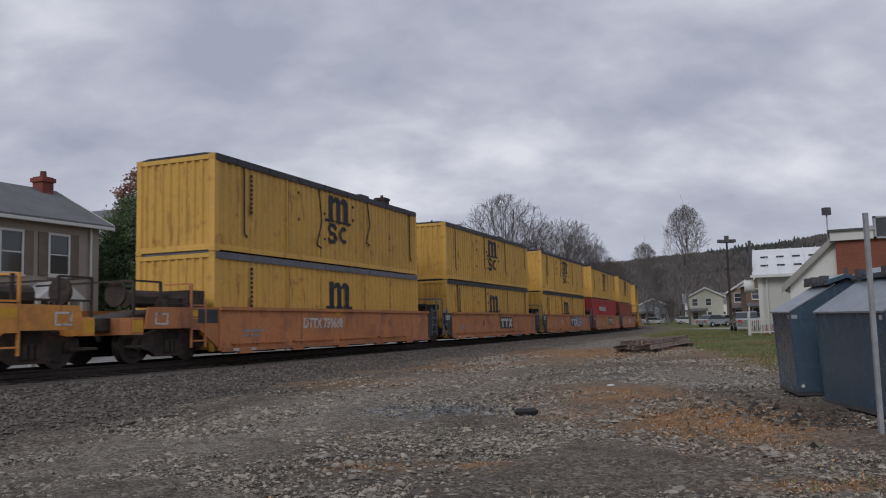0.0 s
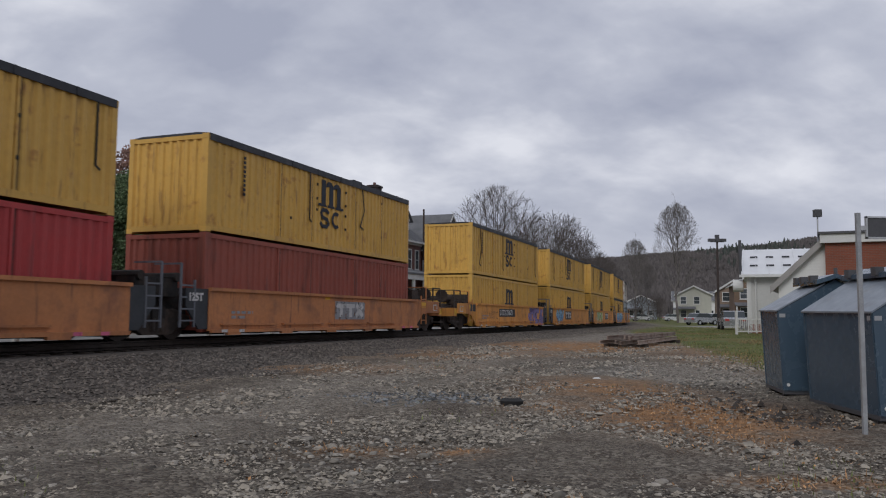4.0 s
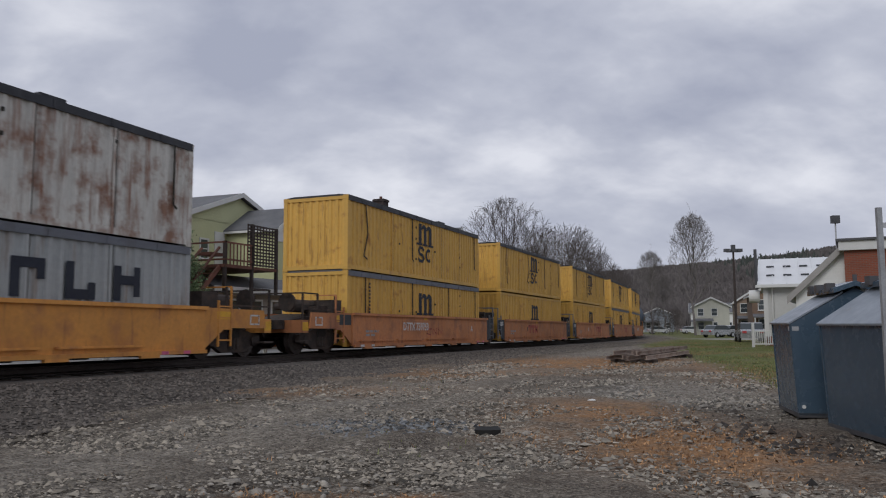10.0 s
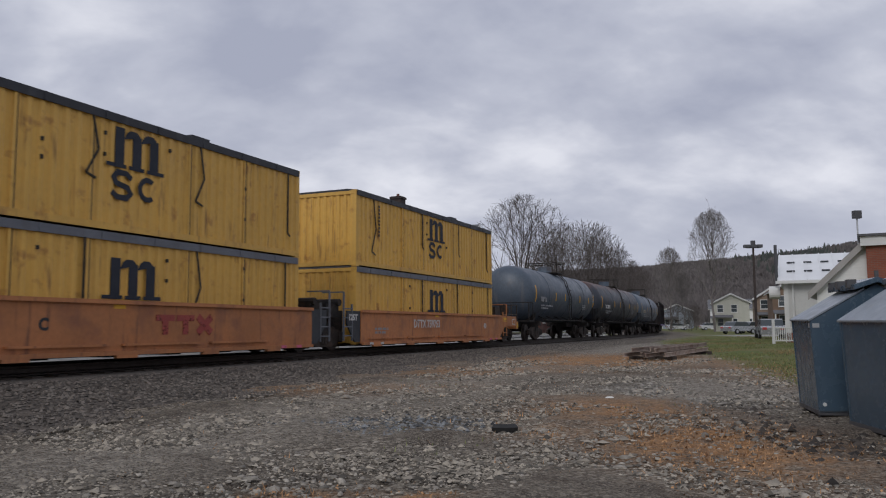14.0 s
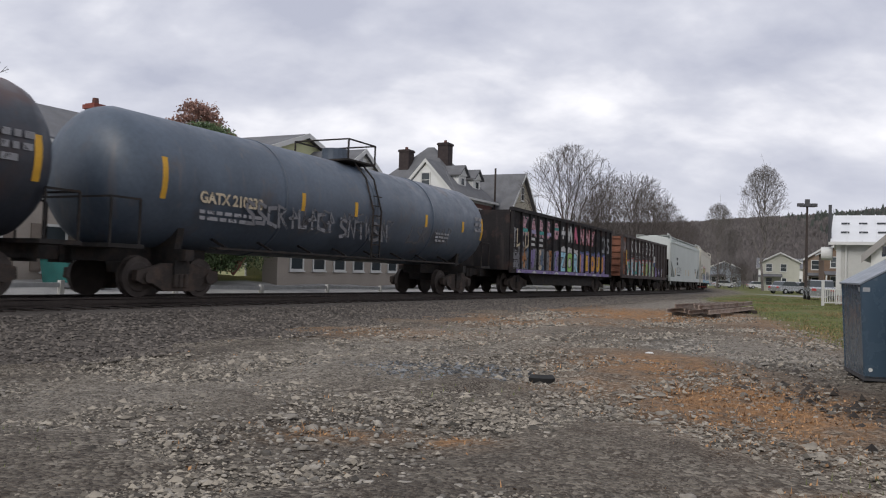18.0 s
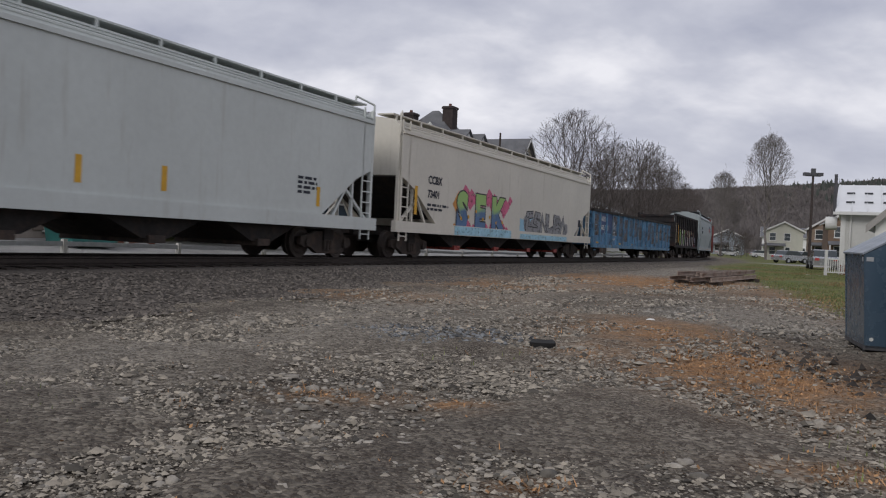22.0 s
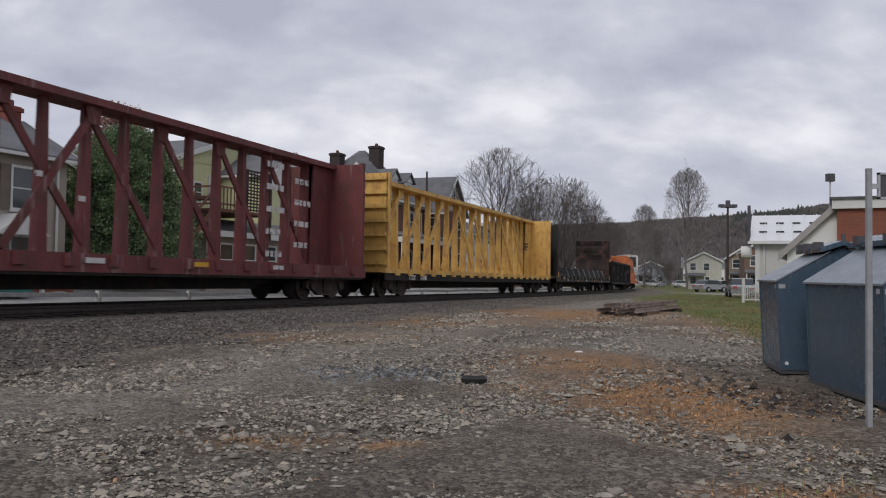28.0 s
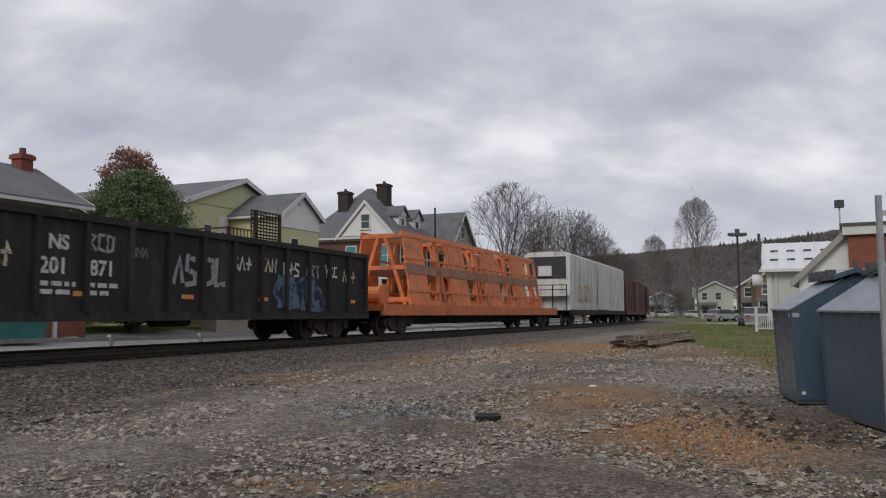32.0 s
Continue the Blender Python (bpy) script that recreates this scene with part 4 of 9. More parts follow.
def well_car(u, material, first, last, number="", logo=None, seed=0, unit=""):
    """One unit of an articulated well car; u is the left end of its container."""
    c = thing("well_car", "faded orange steel well car unit of a container train" if material is M_WELL_ORANGE else "amber yellow steel well car unit with painted sides", "well car", "well car units")
    L, r = CL, random.Random(seed)
    for y0, nm in ((-1.50, "side_plate"), (1.44, "side_plate")):
        o = -1 if y0 < 0 else 1
        ye = y0 if o < 0 else y0 + 0.06
        part(nm, Geo().box(-0.15, L + 0.25, y0, y0 + 0.06, 0.20, 1.22), material, c)
        part("top_flange", Geo().box(-0.15, L + 0.25, min(ye, ye + o * 0.07), max(ye, ye + o * 0.07), 1.16, 1.24), material, c)
        part("bottom_flange", Geo().box(-0.10, L + 0.2, min(ye, ye + o * 0.09), max(ye, ye + o * 0.09), 0.16, 0.24), material, c)
    rail_g = Geo()
    for a, b in ((0.3, 2.6), (3.0, 5.2), (5.6, 7.8), (8.2, 10.4)):
        rail_g.bar((a, -1.56, 0.36), (b, -1.56, 0.36), 0.045)
        for x in (a, b):
            rail_g.bar((x, -1.50, 0.36), (x, -1.56, 0.36), 0.04)
    part("grab_rail", rail_g, material, c)
    for x in (0.5, 2.9, 5.4, 7.9, 10.3):
        part("gusset", Geo().box(x, x + 0.55, -1.585, -1.50, 0.10, 0.20), material, c)
    for x in np.arange(0.2, L, 1.7):
        part("cross_member", Geo().box(x, x + 0.35, -1.44, 1.44, 0.12, 0.17), M_UNDER, c)
    part("well_floor", Geo().box(0, L, -0.3, 0.3, 0.10, 0.118), M_UNDER, c)
    for x, way, end in ((-0.15, -1, first), (L + 0.25, 1, last)):
        reach = 2.9 if end else 1.5
        for yy in (-1.47, 1.42):
            if end:
                side = [(0, 0.25), (0, 1.22), (2.35, 1.20), (2.45, 0.74), (0.75, 0.74)]
            else:
                side = [(0, 0.25), (0, 1.20), (0.80, 1.20), (0.80, 0.80), (0.32, 0.25)]
            side = [(x + way * a_, b_) for a_, b_ in side]
            part("end_bracket", Geo().prism(side, "y", yy, yy + 0.05), material if end else M_BRACKET, c)
        g = Geo()
        g.prism([(x, 0.25), (x, 1.22), (x + way * 0.55, 1.22), (x + way * (reach - 0.35), 0.98), (x + way * reach, 0.98), (x + way * reach, 0.72), (x + way * 0.45, 0.72), (x + way * 0.2, 0.25)] if way > 0 else [(x, 0.25), (x - 0.2, 0.25), (x - 0.45, 0.72), (x - reach, 0.72), (x - reach, 0.98), (x - reach + 0.35, 0.98), (x - 0.55, 1.22), (x, 1.22)], "y", -0.82, 0.82)
        part("end_platform", g, M_TRUCK if end else M_UNDER, c)
        lad = Geo()
        for k in range(4):
            lad.bar((x + way * 0.5, -1.46, 0.45 + 0.27 * k), (x + way * 0.98, -1.46, 0.45 + 0.27 * k), 0.035)
        for k in (0.5, 0.98):
            lad.bar((x + way * k, -1.46, 0.3), (x + way * k, -1.46, 1.75 if k > 0.6 else 1.4), 0.045)
        lad.bar((x + way * 0.98, -1.46, 1.75), (x + way * 0.98, -0.7, 1.75), 0.04)
        part("ladder", lad, M_LID_GREY if not end else material, c)
        bk = Geo()
        bk.box(min(x + way * 0.6, x + way * 1.3), max(x + way * 0.6, x + way * 1.3), -1.05, -0.55, 1.0, 1.42)
        bk.rod((x + way * 0.7, -1.15, 1.45), (x + way * 0.7, 0.9, 1.45), 0.11, 0.11, 8)
        part("brake_gear", bk, M_UNDER if not end else M_TRUCK, c)
    if first:
        add_truck(c, -1.4)
        coupler(c, -3.0, -1)
        end_gear(c, -0.15, -1, material)
    if last:
        add_truck(c, L + 1.8)
        coupler(c, L + 3.1, 1)
        end_gear(c, L + 0.25, 1, material)
    else:
        add_truck(c, L + 1.55)
    y = -1.502
    if number:
        panel(c, "number_panel", L * 0.28, L * 0.28 + 2.85, 0.62, 1.02, M_PAINT["black"] if material is M_WELL_AMBER or seed == 11 else M_WELL_ORANGE, y)
        lettering(c, number, L * 0.28 + 0.12, 0.70, 0.38, M_PAINT["white"], y - 0.006)
    if logo:
        x, fg, bg = logo
        if bg:
            panel(c, "logo_panel", x, x + 2.0, 0.48, 1.04, M_PAINT[bg], y)
        g = Geo()
        for k in (0.0, 0.62):
            g.box(x + 0.1 + k, x + 0.66 + k, y - 0.009, y - 0.004, 0.84, 0.97)
            g.box(x + 0.29 + k, x + 0.47 + k, y - 0.009, y - 0.004, 0.55, 0.84)
        stroke(g, [(x + 1.42, 0.6), (x + 1.82, 0.92)], 0.17, y - 0.004, 0.005)
        stroke(g, [(x + 1.42, 0.92), (x + 1.82, 0.6)], 0.17, y - 0.004, 0.006)
        part("emblem", g, M_PAINT[fg], c)
    if unit:
        lettering(c, unit, L * (0.3 if not number else 0.85), 0.66, 0.3, M_PAINT["black" if seed % 2 else "white"], y - 0.004)
    panel(c, "reflector", L * 0.44, L * 0.44 + 0.3, 1.07, 1.15, M_PAINT["amber"], y)
    for x in (0.25, 0.95, L - 1.3, L - 0.6):
        panel(c, "reflector", x, x + 0.22, 0.165, 0.235, M_PAINT["white" if x < 5 else "pink"], -1.591)
    panel(c, "axle_load_plate", -0.92, -0.2, 0.85, 1.17, M_BRACKET, -1.47, 0.008)
    if not first:
        lettering(c, "125T", -0.88, 0.92, 0.25, M_PAINT["white"], -1.482)
    bars(c, L * 0.06, 0.62, 0.9, 2, 0.07, M_PAINT["grey"], y, seed)
    return rolling_at(c, u, L, L / 2 + 1.5)


WELLS = [22.42, 37.62, 52.95, 68.25, 83.45, 103.05, 118.4, 133.65, 148.93, 164.19, 183.81, 199.1, 214.75, 230.2, 245.55]
Y_LABEL = "yellow corrugated container with dark emblem"
numbers = {0: "DTTX 750638", 5: "DTTX 750673", 9: "DTTX 750673", 10: "DTTX 759753", 14: "DTTX 759753"}
logos = {1: (6.2, "white", "black"), 2: (6.2, "white", "black"), 3: (6.2, "white", "black"), 4: (6.0, "white", "grey"), 6: (3.6, "white", "black"), 7: (6.6, "white", "black"), 8: (7.0, "white", "black"), 11: (3.8, "fadered", None), 12: (6.6, "fadered", None), 13: (6.4, "fadered", None)}
units = {1: "E", 2: "D", 7: "E", 10: "A", 11: "E", 12: "D", 13: "C", 5: "40", 14: "40"}
wells = []
for k, u in enumerate(WELLS):
    mat = M_WELL_AMBER if 5 <= k <= 9 else M_WELL_ORANGE
    wells.append(well_car(u, mat, k in (0, 5, 10), k in (4, 9, 14), numbers.get(k, ""), logos.get(k), k, units.get(k, "")))
empty_well = well_car(3.3, M_WELL_AMBER, False, True, "", None, 40)
Z1, Z2 = 0.18, 0.18 + CH + 0.03
lower = {3: (M_RED_BOX, "crimson container with white lettering bars, weathered"), 4: (M_BROWN_BOX, "red-brown container with plain corrugated sides"), 9: (M_GREY_BOX, "grey container with pale blue panel and dark lettering blocks")}
lids = {0: M_LID_GREY, 1: M_LID, 2: M_LID, 3: None, 8: M_LID, 9: M_LID_GREY, 10: M_LID_GREY, 13: M_LID_GREY, 14: M_LID_GREY}
low_boxes = []
for k, u in enumerate(WELLS):
    mat, lab = lower.get(k, (M_YELLOW, Y_LABEL))
    low_boxes.append(container(u, Z1, mat, lab, lids.get(k), k not in lower, k not in (3, 4, 9) and k in (1, 2, 8, 10, 13, 14), 100 + k))
    white = k == 9
    container(u, Z2, M_WHITE_RUST if white else M_YELLOW, "white container eaten by rust streaks, under a dark lid" if white else "yellow corrugated container with dark emblem and lid", M_LID, not white, True, 200 + k, True)
# the grey container's pale blue panel with a pale star, and its dark lettering blocks
gb, y = low_boxes[9], -CW / 2
panel(gb, "blue_panel", 1.35, 3.15, CH * 0.42, CH * 0.88, M_PAINT["sky"], y)
star = Geo()
for k in range(7):
    a = 2 * math.pi * k / 7 + 1.57
    star.prism([(2.25 + 0.5 * math.cos(a), CH * 0.63 + 0.5 * math.sin(a)), (2.25 + 0.13 * math.cos(a + 1.4), CH * 0.63 + 0.13 * math.sin(a + 1.4)), (2.25 + 0.13 * math.cos(a - 1.4), CH * 0.63 + 0.13 * math.sin(a - 1.4))], "y", y - 0.009, y - 0.005)
part("star", star, M_PAINT["white"], gb)
for k in range(6):
    x, g = 3.75 + k * 1.22, Geo()
    g.box(x, x + 0.2, y - 0.005, y, CH * 0.46, CH * 0.76)
    g.box(x, x + 0.74, y - 0.006, y, CH * (0.68, 0.58, 0.46, 0.68, 0.46, 0.60)[k], CH * (0.76, 0.66, 0.54, 0.76, 0.54, 0.68)[k])
    g.box(x + 0.56, x + 0.74, y - 0.007, y, CH * (0.46, 0.46, 0.60, 0.60, 0.46, 0.50)[k], CH * (0.76, 0.76, 0.70, 0.76, 0.60, 0.76)[k])
    part("lettering_block", g, M_INK, gb)
for k in range(7):
    part("lettering_block", Geo().box(3.2 + k * 0.5, 3.55 + k * 0.5, y - 0.005, y, CH * 0.60, CH * 0.74), M_PAINT["white"], low_boxes[3])

WY = -1.503
graffiti(wells[2], 7.4, 0.42, 2.6, 0.72, 6, ["white", "lilac"], "grey", WY, 1, 0.2, "grey")
graffiti(wells[5], 9.2, 0.25, 3.0, 0.9, 4, ["purple"], None, WY, 2, 0.4, "purple")
graffiti(wells[6], 0.95, 0.28, 2.0, 0.85, 3, ["tide"], "black", WY, 3, 0.36, "sky")
graffiti(wells[7], 1.4, 0.28, 3.6, 0.8, 7, ["white", "green"], "green", WY, 4, 0.26, "cream")
graffiti(wells[8], 0.7, 0.20, 6.5, 1.06, 7, ["tide"], "black", WY, 5, 0.36, "tide")
graffiti(wells[9], 2.0, 0.24, 3.8, 0.9, 6, ["lilac", "grey"], "purple", WY, 6, 0.34, "lilac")
graffiti(wells[10], 5.6, 0.5, 1.6, 0.3, 3, ["fadered"], None, WY, 7, 0.16)
graffiti(wells[5], 0.9, 0.5, 2.3, 0.4, 6, ["fadebrown"], None, WY, 8, 0.10)
graffiti(wells[8], 9.3, 0.45, 2.2, 0.5, 6, ["fadebrown"], None, WY, 9, 0.09)
graffiti(wells[7], 8.9, 0.4, 2.5, 0.55, 7, ["fadebrown"], None, WY, 10, 0.09)


# ---- tank cars ----
def shell_tag(car, x0, z0, w, h, count, seed):
    """A chalky tag that follows the curve of a tank."""
    r = random.Random(seed)
    cell = w / count
    for k in range(count):
        pts = r.choice(GLYPHS)
        pl = [(x0 + (k + 0.1 + 0.9 * a) * cell + r.uniform(-0.03, 0.03), z0 + h * (b + r.uniform(-0.12, 0.12))) for a, b in pts]
        fine = []
        for (xa, za), (xb, zb) in zip(pl, pl[1:]):
            fine += [(xa + (xb - xa) * f, za + (zb - za) * f) for f in (0, 0.33, 0.66)]
        g = Geo()
        stroke(g, fine + [pl[-1]], 0.05, 0.0, 0.004)
        g.v = [(x, y - math.sqrt(1.47 ** 2 - min(abs(z - 2.47), 1.4) ** 2) - 0.006, z) for x, y, z in g.v]
        part("chalk_letter", g, M_PAINT["dim"], car)


def tank_car(u, length, material, number, seed):
    c = thing("tank_car", "black steel tank car with yellow reflective strips and dusty sides", "tank car", "tank cars")
    R, zc, n = 1.47, 2.47, 40
    rings = []
    for x, f in ((0.0, 0.0), (0.03, 0.35), (0.12, 0.62), (0.28, 0.83), (0.48, 0.95), (0.72, 1.0), (length - 0.72, 1.0), (length - 0.48, 0.95), (length - 0.28, 0.83), (length - 0.12, 0.62), (length - 0.03, 0.35), (length, 0.0)):
        rr = max(R * f, 0.02)
        rings.append([(x, rr * math.cos(2 * math.pi * k / n), zc + rr * math.sin(2 * math.pi * k / n)) for k in range(n)])
    part("tank", Geo().loft(rings), material, c, smooth=True)
    for x in (length * 0.52, length * 0.5 - 3.8, length * 0.5 + 4.0):
        g = Geo()
        ring = [[(x + dx, (R + 0.018) * math.cos(2 * math.pi * k / n), zc + (R + 0.018) * math.sin(2 * math.pi * k / n)) for k in range(n)] for dx in (0, 0.09)]
        part("weld_band", g.loft(ring), material, c, smooth=True)
    for x, way in ((1.9, -1), (length - 1.9, 1)):
        g = Geo().box(min(x - way * 1.5, x + way * 2.1), max(x - way * 1.5, x + way * 2.1), -0.35, 0.35, 0.72, 1.06)
        g.box(x - 0.12, x + 0.12, -1.35, 1.35, 0.78, 1.02)
        g.box(min(x + way * 1.3, x + way * 2.15), max(x + way * 1.3, x + way * 2.15), -1.42, 1.42, 0.98, 1.06)
        g.prism([(-1.0, 1.0), (-1.15, 1.9), (1.15, 1.9), (1.0, 1.0)], "x", x - 0.1, x + 0.1)
        part("stub_sill", g, M_UNDER, c)
        add_truck(c, x)
        coupler(c, x + way * 2.1, way)
        h = Geo()
        xe = x + way * 2.1
        for yy in (-1.38, 1.38):
            h.bar((xe, yy, 1.0), (xe, yy, 1.95), 0.04)
            h.bar((xe - way * 0.7, yy, 1.0), (xe - way * 0.7, yy, 1.95), 0.04)
            h.bar((xe, yy, 1.95), (xe - way * 0.7, yy, 1.95), 0.04)
        h.bar((xe, -1.38, 1.95), (xe, 1.38, 1.95), 0.04)
        part("handrail", h, M_UNDER, c)
    walkway = Geo().box(2.6, length - 2.6, -1.46, -1.22, 1.06, 1.11)
    for x in np.arange(3.0, length - 2.8, 1.6):
        walkway.bar((x, -1.4, 1.08), (x, -0.8, 1.35), 0.05)
    part("side_rail", walkway, M_UNDER, c)
    xm = length * 0.52
    part("manway_dome", Geo().rod((xm, 0, zc + R - 0.05), (xm, 0, zc + R + 0.38), 0.42, 0.40, 18), M_TANK, c)
    pl = Geo().box(xm - 0.72, xm + 0.72, -0.95, 0.95, zc + R - 0.06, zc + R - 0.01)
    part("platform", pl, M_UNDER, c)
    h = Geo()
    for x in (xm - 0.72, xm + 0.72):
        for yy in (-0.95, 0.95):
            h.bar((x, yy, zc + R - 0.03), (x, yy, zc + R + 0.55), 0.04)
        h.bar((x, -0.95, zc + R + 0.55), (x, 0.95, zc + R + 0.55), 0.04)
    for yy in (-0.95, 0.95):
        h.bar((xm - 0.72, yy, zc + R + 0.55), (xm + 0.72, yy, zc + R + 0.55), 0.04)
    part("railing", h, M_UNDER, c)
    lad = Geo()
    for x in (xm - 0.22, xm + 0.22):
        p = [(-1.52, 1.1), (-1.55, zc), (-1.25, zc + 0.95), (-0.75, zc + R + 0.02)]
        for a, b in zip(p, p[1:]):
            lad.bar((x, *a), (x, *b), 0.04)
    for zz in np.arange(1.2, zc + 0.6, 0.28):
        lad.bar((xm - 0.22, -1.54, zz), (xm + 0.22, -1.54, zz), 0.03)
    part("ladder", lad, M_UNDER, c)

    def on_shell(name, x0, x1, z0, z1, mat):
        """A strip that lies on the curved shell."""
        g = Geo()
        for a, b in zip(np.linspace(z0, z1, 5)[:-1], np.linspace(z0, z1, 5)[1:]):
            ya, yb = [-math.sqrt(max(R * R - (zz - zc) ** 2, 0.01)) - 0.006 for zz in (a, b)]
            g.add([(x0, ya, a), (x1, ya, a), (x1, yb, b), (x0, yb, b), (x0, ya + 0.01, a), (x1, ya + 0.01, a), (x1, yb + 0.01, b), (x0, yb + 0.01, b)], [(0, 1, 2, 3), (7, 6, 5, 4), (0, 4, 5, 1), (2, 6, 7, 3), (1, 5, 6, 2), (0, 3, 7, 4)])
        part(name, g, mat, c)

    for f, zz, hh in ((0.055, -0.45, 0.85), (0.32, -0.30, 0.45), (0.46, -0.25, 0.4), (0.70, -0.25, 0.4), (0.86, -0.25, 0.38), (0.955, -0.45, 0.8)):
        on_shell("reflector", f * length, f * length + 0.14, zc + zz, zc + zz + hh, M_PAINT["amber"])
    if number:
        lettering(c, number, 0.115 * length, zc - 0.42, 0.34, M_PAINT["cream" if seed == 3 else "white"], -R - 0.008)
    else:
        bars(c, 0.115 * length, zc - 0.42, 1.7, 1, 0.26, M_PAINT["grey"], -R - 0.012, seed)
    bars(c, 0.115 * length, zc - 0.66, 2.2, 2, 0.08, M_PAINT["grey"], -R - 0.012, seed)
    bars(c, 0.74 * length, zc - 0.45, 1.0, 3, 0.07, M_PAINT["grey"], -R - 0.012, seed + 1)
    bars(c, 0.92 * length, zc + 0.25, 0.6, 3, 0.12, M_PAINT["grey"], -R - 0.012, seed + 2)
    return rolling_at(c, u, length, length / 2 - 1.9)


tank_car(262.8, 14.4, M_TANK, "", 1)
tank_two = tank_car(278.5, 17.8, M_TANK_RUSTY, "TILX 290835", 2)
t3 = tank_car(297.4, 17.4, M_TANK, "GATX 210238", 3)
for k, (x_, z_, w_, h_, n_) in enumerate(((5.7, 1.7, 1.5, 0.5, 4), (7.3, 1.8, 1.6, 0.5, 4), (9.0, 1.65, 1.2, 0.6, 3), (11.3, 1.7, 1.2, 0.5, 3), (13.0, 1.75, 1.2, 0.5, 4))):
    shell_tag(t3, x_, z_, w_, h_, n_, 80 + k)
shell_tag(tank_two, 14.0, 1.75, 1.2, 0.35, 4, 90)
graffiti(t3, 3.4, 1.65, 3.6, 0.6, 9, ["dim"], None, -1.49, 21, 0.16)
graffiti(t3, 7.2, 1.55, 2.6, 0.6, 6, ["dim"], None, -1.49, 22, 0.16)


# ---- open hoppers and gondolas ----
def spray_field(car, x0, x1, z0, z1, fill, edge, y, seed):
    """A field of sprayed colour with a wavy upper edge, and a line along it."""
    r = random.Random(seed)
    n = max(6, int((x1 - x0) * 3))
    top = [(x0 + (x1 - x0) * k / n, z1 + r.uniform(-0.16, 0.10)) for k in range(n + 1)]
    g = Geo().prism([(x0, z0), (x1, z0)] + top[::-1], "y", y - 0.0012, y)
    part("paint_field", g, M_PAINT[fill], car)
    if edge:
        g = Geo()
        stroke(g, top, 0.09, y - 0.0012, 0.001)
        part("paint_line", g, M_PAINT[edge], car)


def spray_ring(car, x, z, w, h, colour, y):
    g = Geo()
    pts = [(x + w / 2 * (1 + math.cos(k * 0.4488)), z + h / 2 * (1 + math.sin(k * 0.4488))) for k in range(15)]
    stroke(g, pts, 0.05, y, 0.002)
    part("paint_ring", g, M_PAINT[colour], car)


def open_top_car(name, label, u, length, z0, z1, body, post, posts, half=1.52, floor_z=None, hoppers=False, ends=True, seed=0, deep_sill=False, chord=None, slope=False, end_mat=None):
    """An open car with outside posts: sides, top chord, posts, ends, floor and trucks."""
    c = thing(name, label, name.replace("_", " "))
    for o in (-1, 1):
        y = o * (half - 0.12)
        part("side_sheet", Geo().box(0.05, length - 0.05, min(y, y + o * 0.03), max(y, y + o * 0.03), z0, z1), body, c)
        part("top_chord", Geo().box(0, length, min(y - o * 0.05, y + o * 0.12), max(y - o * 0.05, y + o * 0.12), z1 - 0.02, z1 + 0.12), chord or post, c)
        part("side_sill", Geo().box(0, length, min(y, y + o * 0.12), max(y, y + o * 0.12), z0 - 0.12, z0 + 0.06), post, c)
        for k in range(posts):
            x = 0.12 + (length - 0.24) * k / (posts - 1)
            w = 0.075
            g = Geo().prism([(x - w, y), (x + w, y), (x + w * 0.75, y + o * 0.12), (x - w * 0.75, y + o * 0.12)], "z", z0, z1)
            part("side_post", g, post, c)
    for x, way in ((0.06, -1), (length - 0.06, 1)):
        part("end_sheet", Geo().box(min(x, x + way * 0.04), max(x, x + way * 0.04), -half + 0.14, half - 0.14, z0, z1), end_mat or body, c)
        if slope:
            part("slope_sheet", Geo().prism([(x, z1 - 0.1), (x - way * 1.9, z0 + 0.3), (x - way * 2.0, z0 + 0.34), (x, z1 - 0.02)] if way > 0 else [(x, z1 - 0.02), (x + 2.0, z0 + 0.34), (x + 1.9, z0 + 0.3), (x, z1 - 0.1)], "y", -half + 0.16, half - 0.16), body, c)
        if ends:
            for k in range(6):
                zz = z0 + 0.25 + (z1 - z0 - 0.4) * k / 5
                part("end_rib", Geo().box(min(x, x + way * 0.14), max(x, x + way * 0.14), -half + 0.16, half - 0.16, zz, zz + 0.10), end_mat or post, c)
        for k in range(5):
            part("grab_iron", Geo().bar((x - way * 0.05, -half - 0.02, z0 - 0.25 + 0.34 * k), (x - way * 0.5, -half - 0.02, z0 - 0.25 + 0.34 * k), 0.03), post, c)
    f = Geo().box(0.1, length - 0.1, -half + 0.16, half - 0.16, z0 - 0.02, z0 + 0.05)
    f.box(-0.3, length + 0.3, -0.25, 0.25, 0.68, max(z0, 0.98))
    part("floor", f, M_UNDER, c)
    if hoppers:
        for k in range(3):
            x = length * (0.30 + 0.2 * k)
            g = Geo().prism([(x - 0.95, z0), (x + 0.95, z0), (x + 0.3, 0.42), (x - 0.3, 0.42)], "y", -1.1, 1.1)
            part("hopper_bay", g, M_UNDER, c)
    if deep_sill:
        part("skirt", Geo().prism([(2.4, z0), (length - 2.4, z0), (length - 3.3, 0.36), (3.3, 0.36)], "y", -1.25, 1.25), M_UNDER, c)
    part("brake_cylinder", Geo().rod((length * 0.45, -0.7, 0.62), (length * 0.52, -0.7, 0.62), 0.17, 0.17, 12), M_UNDER, c)
    for x, way in ((1.75, -1), (length - 1.75, 1)):
        add_truck(c, x)
        coupler(c, x + way * 2.0, way)
    return rolling_at(c, u, length, length / 2 - 1.75)


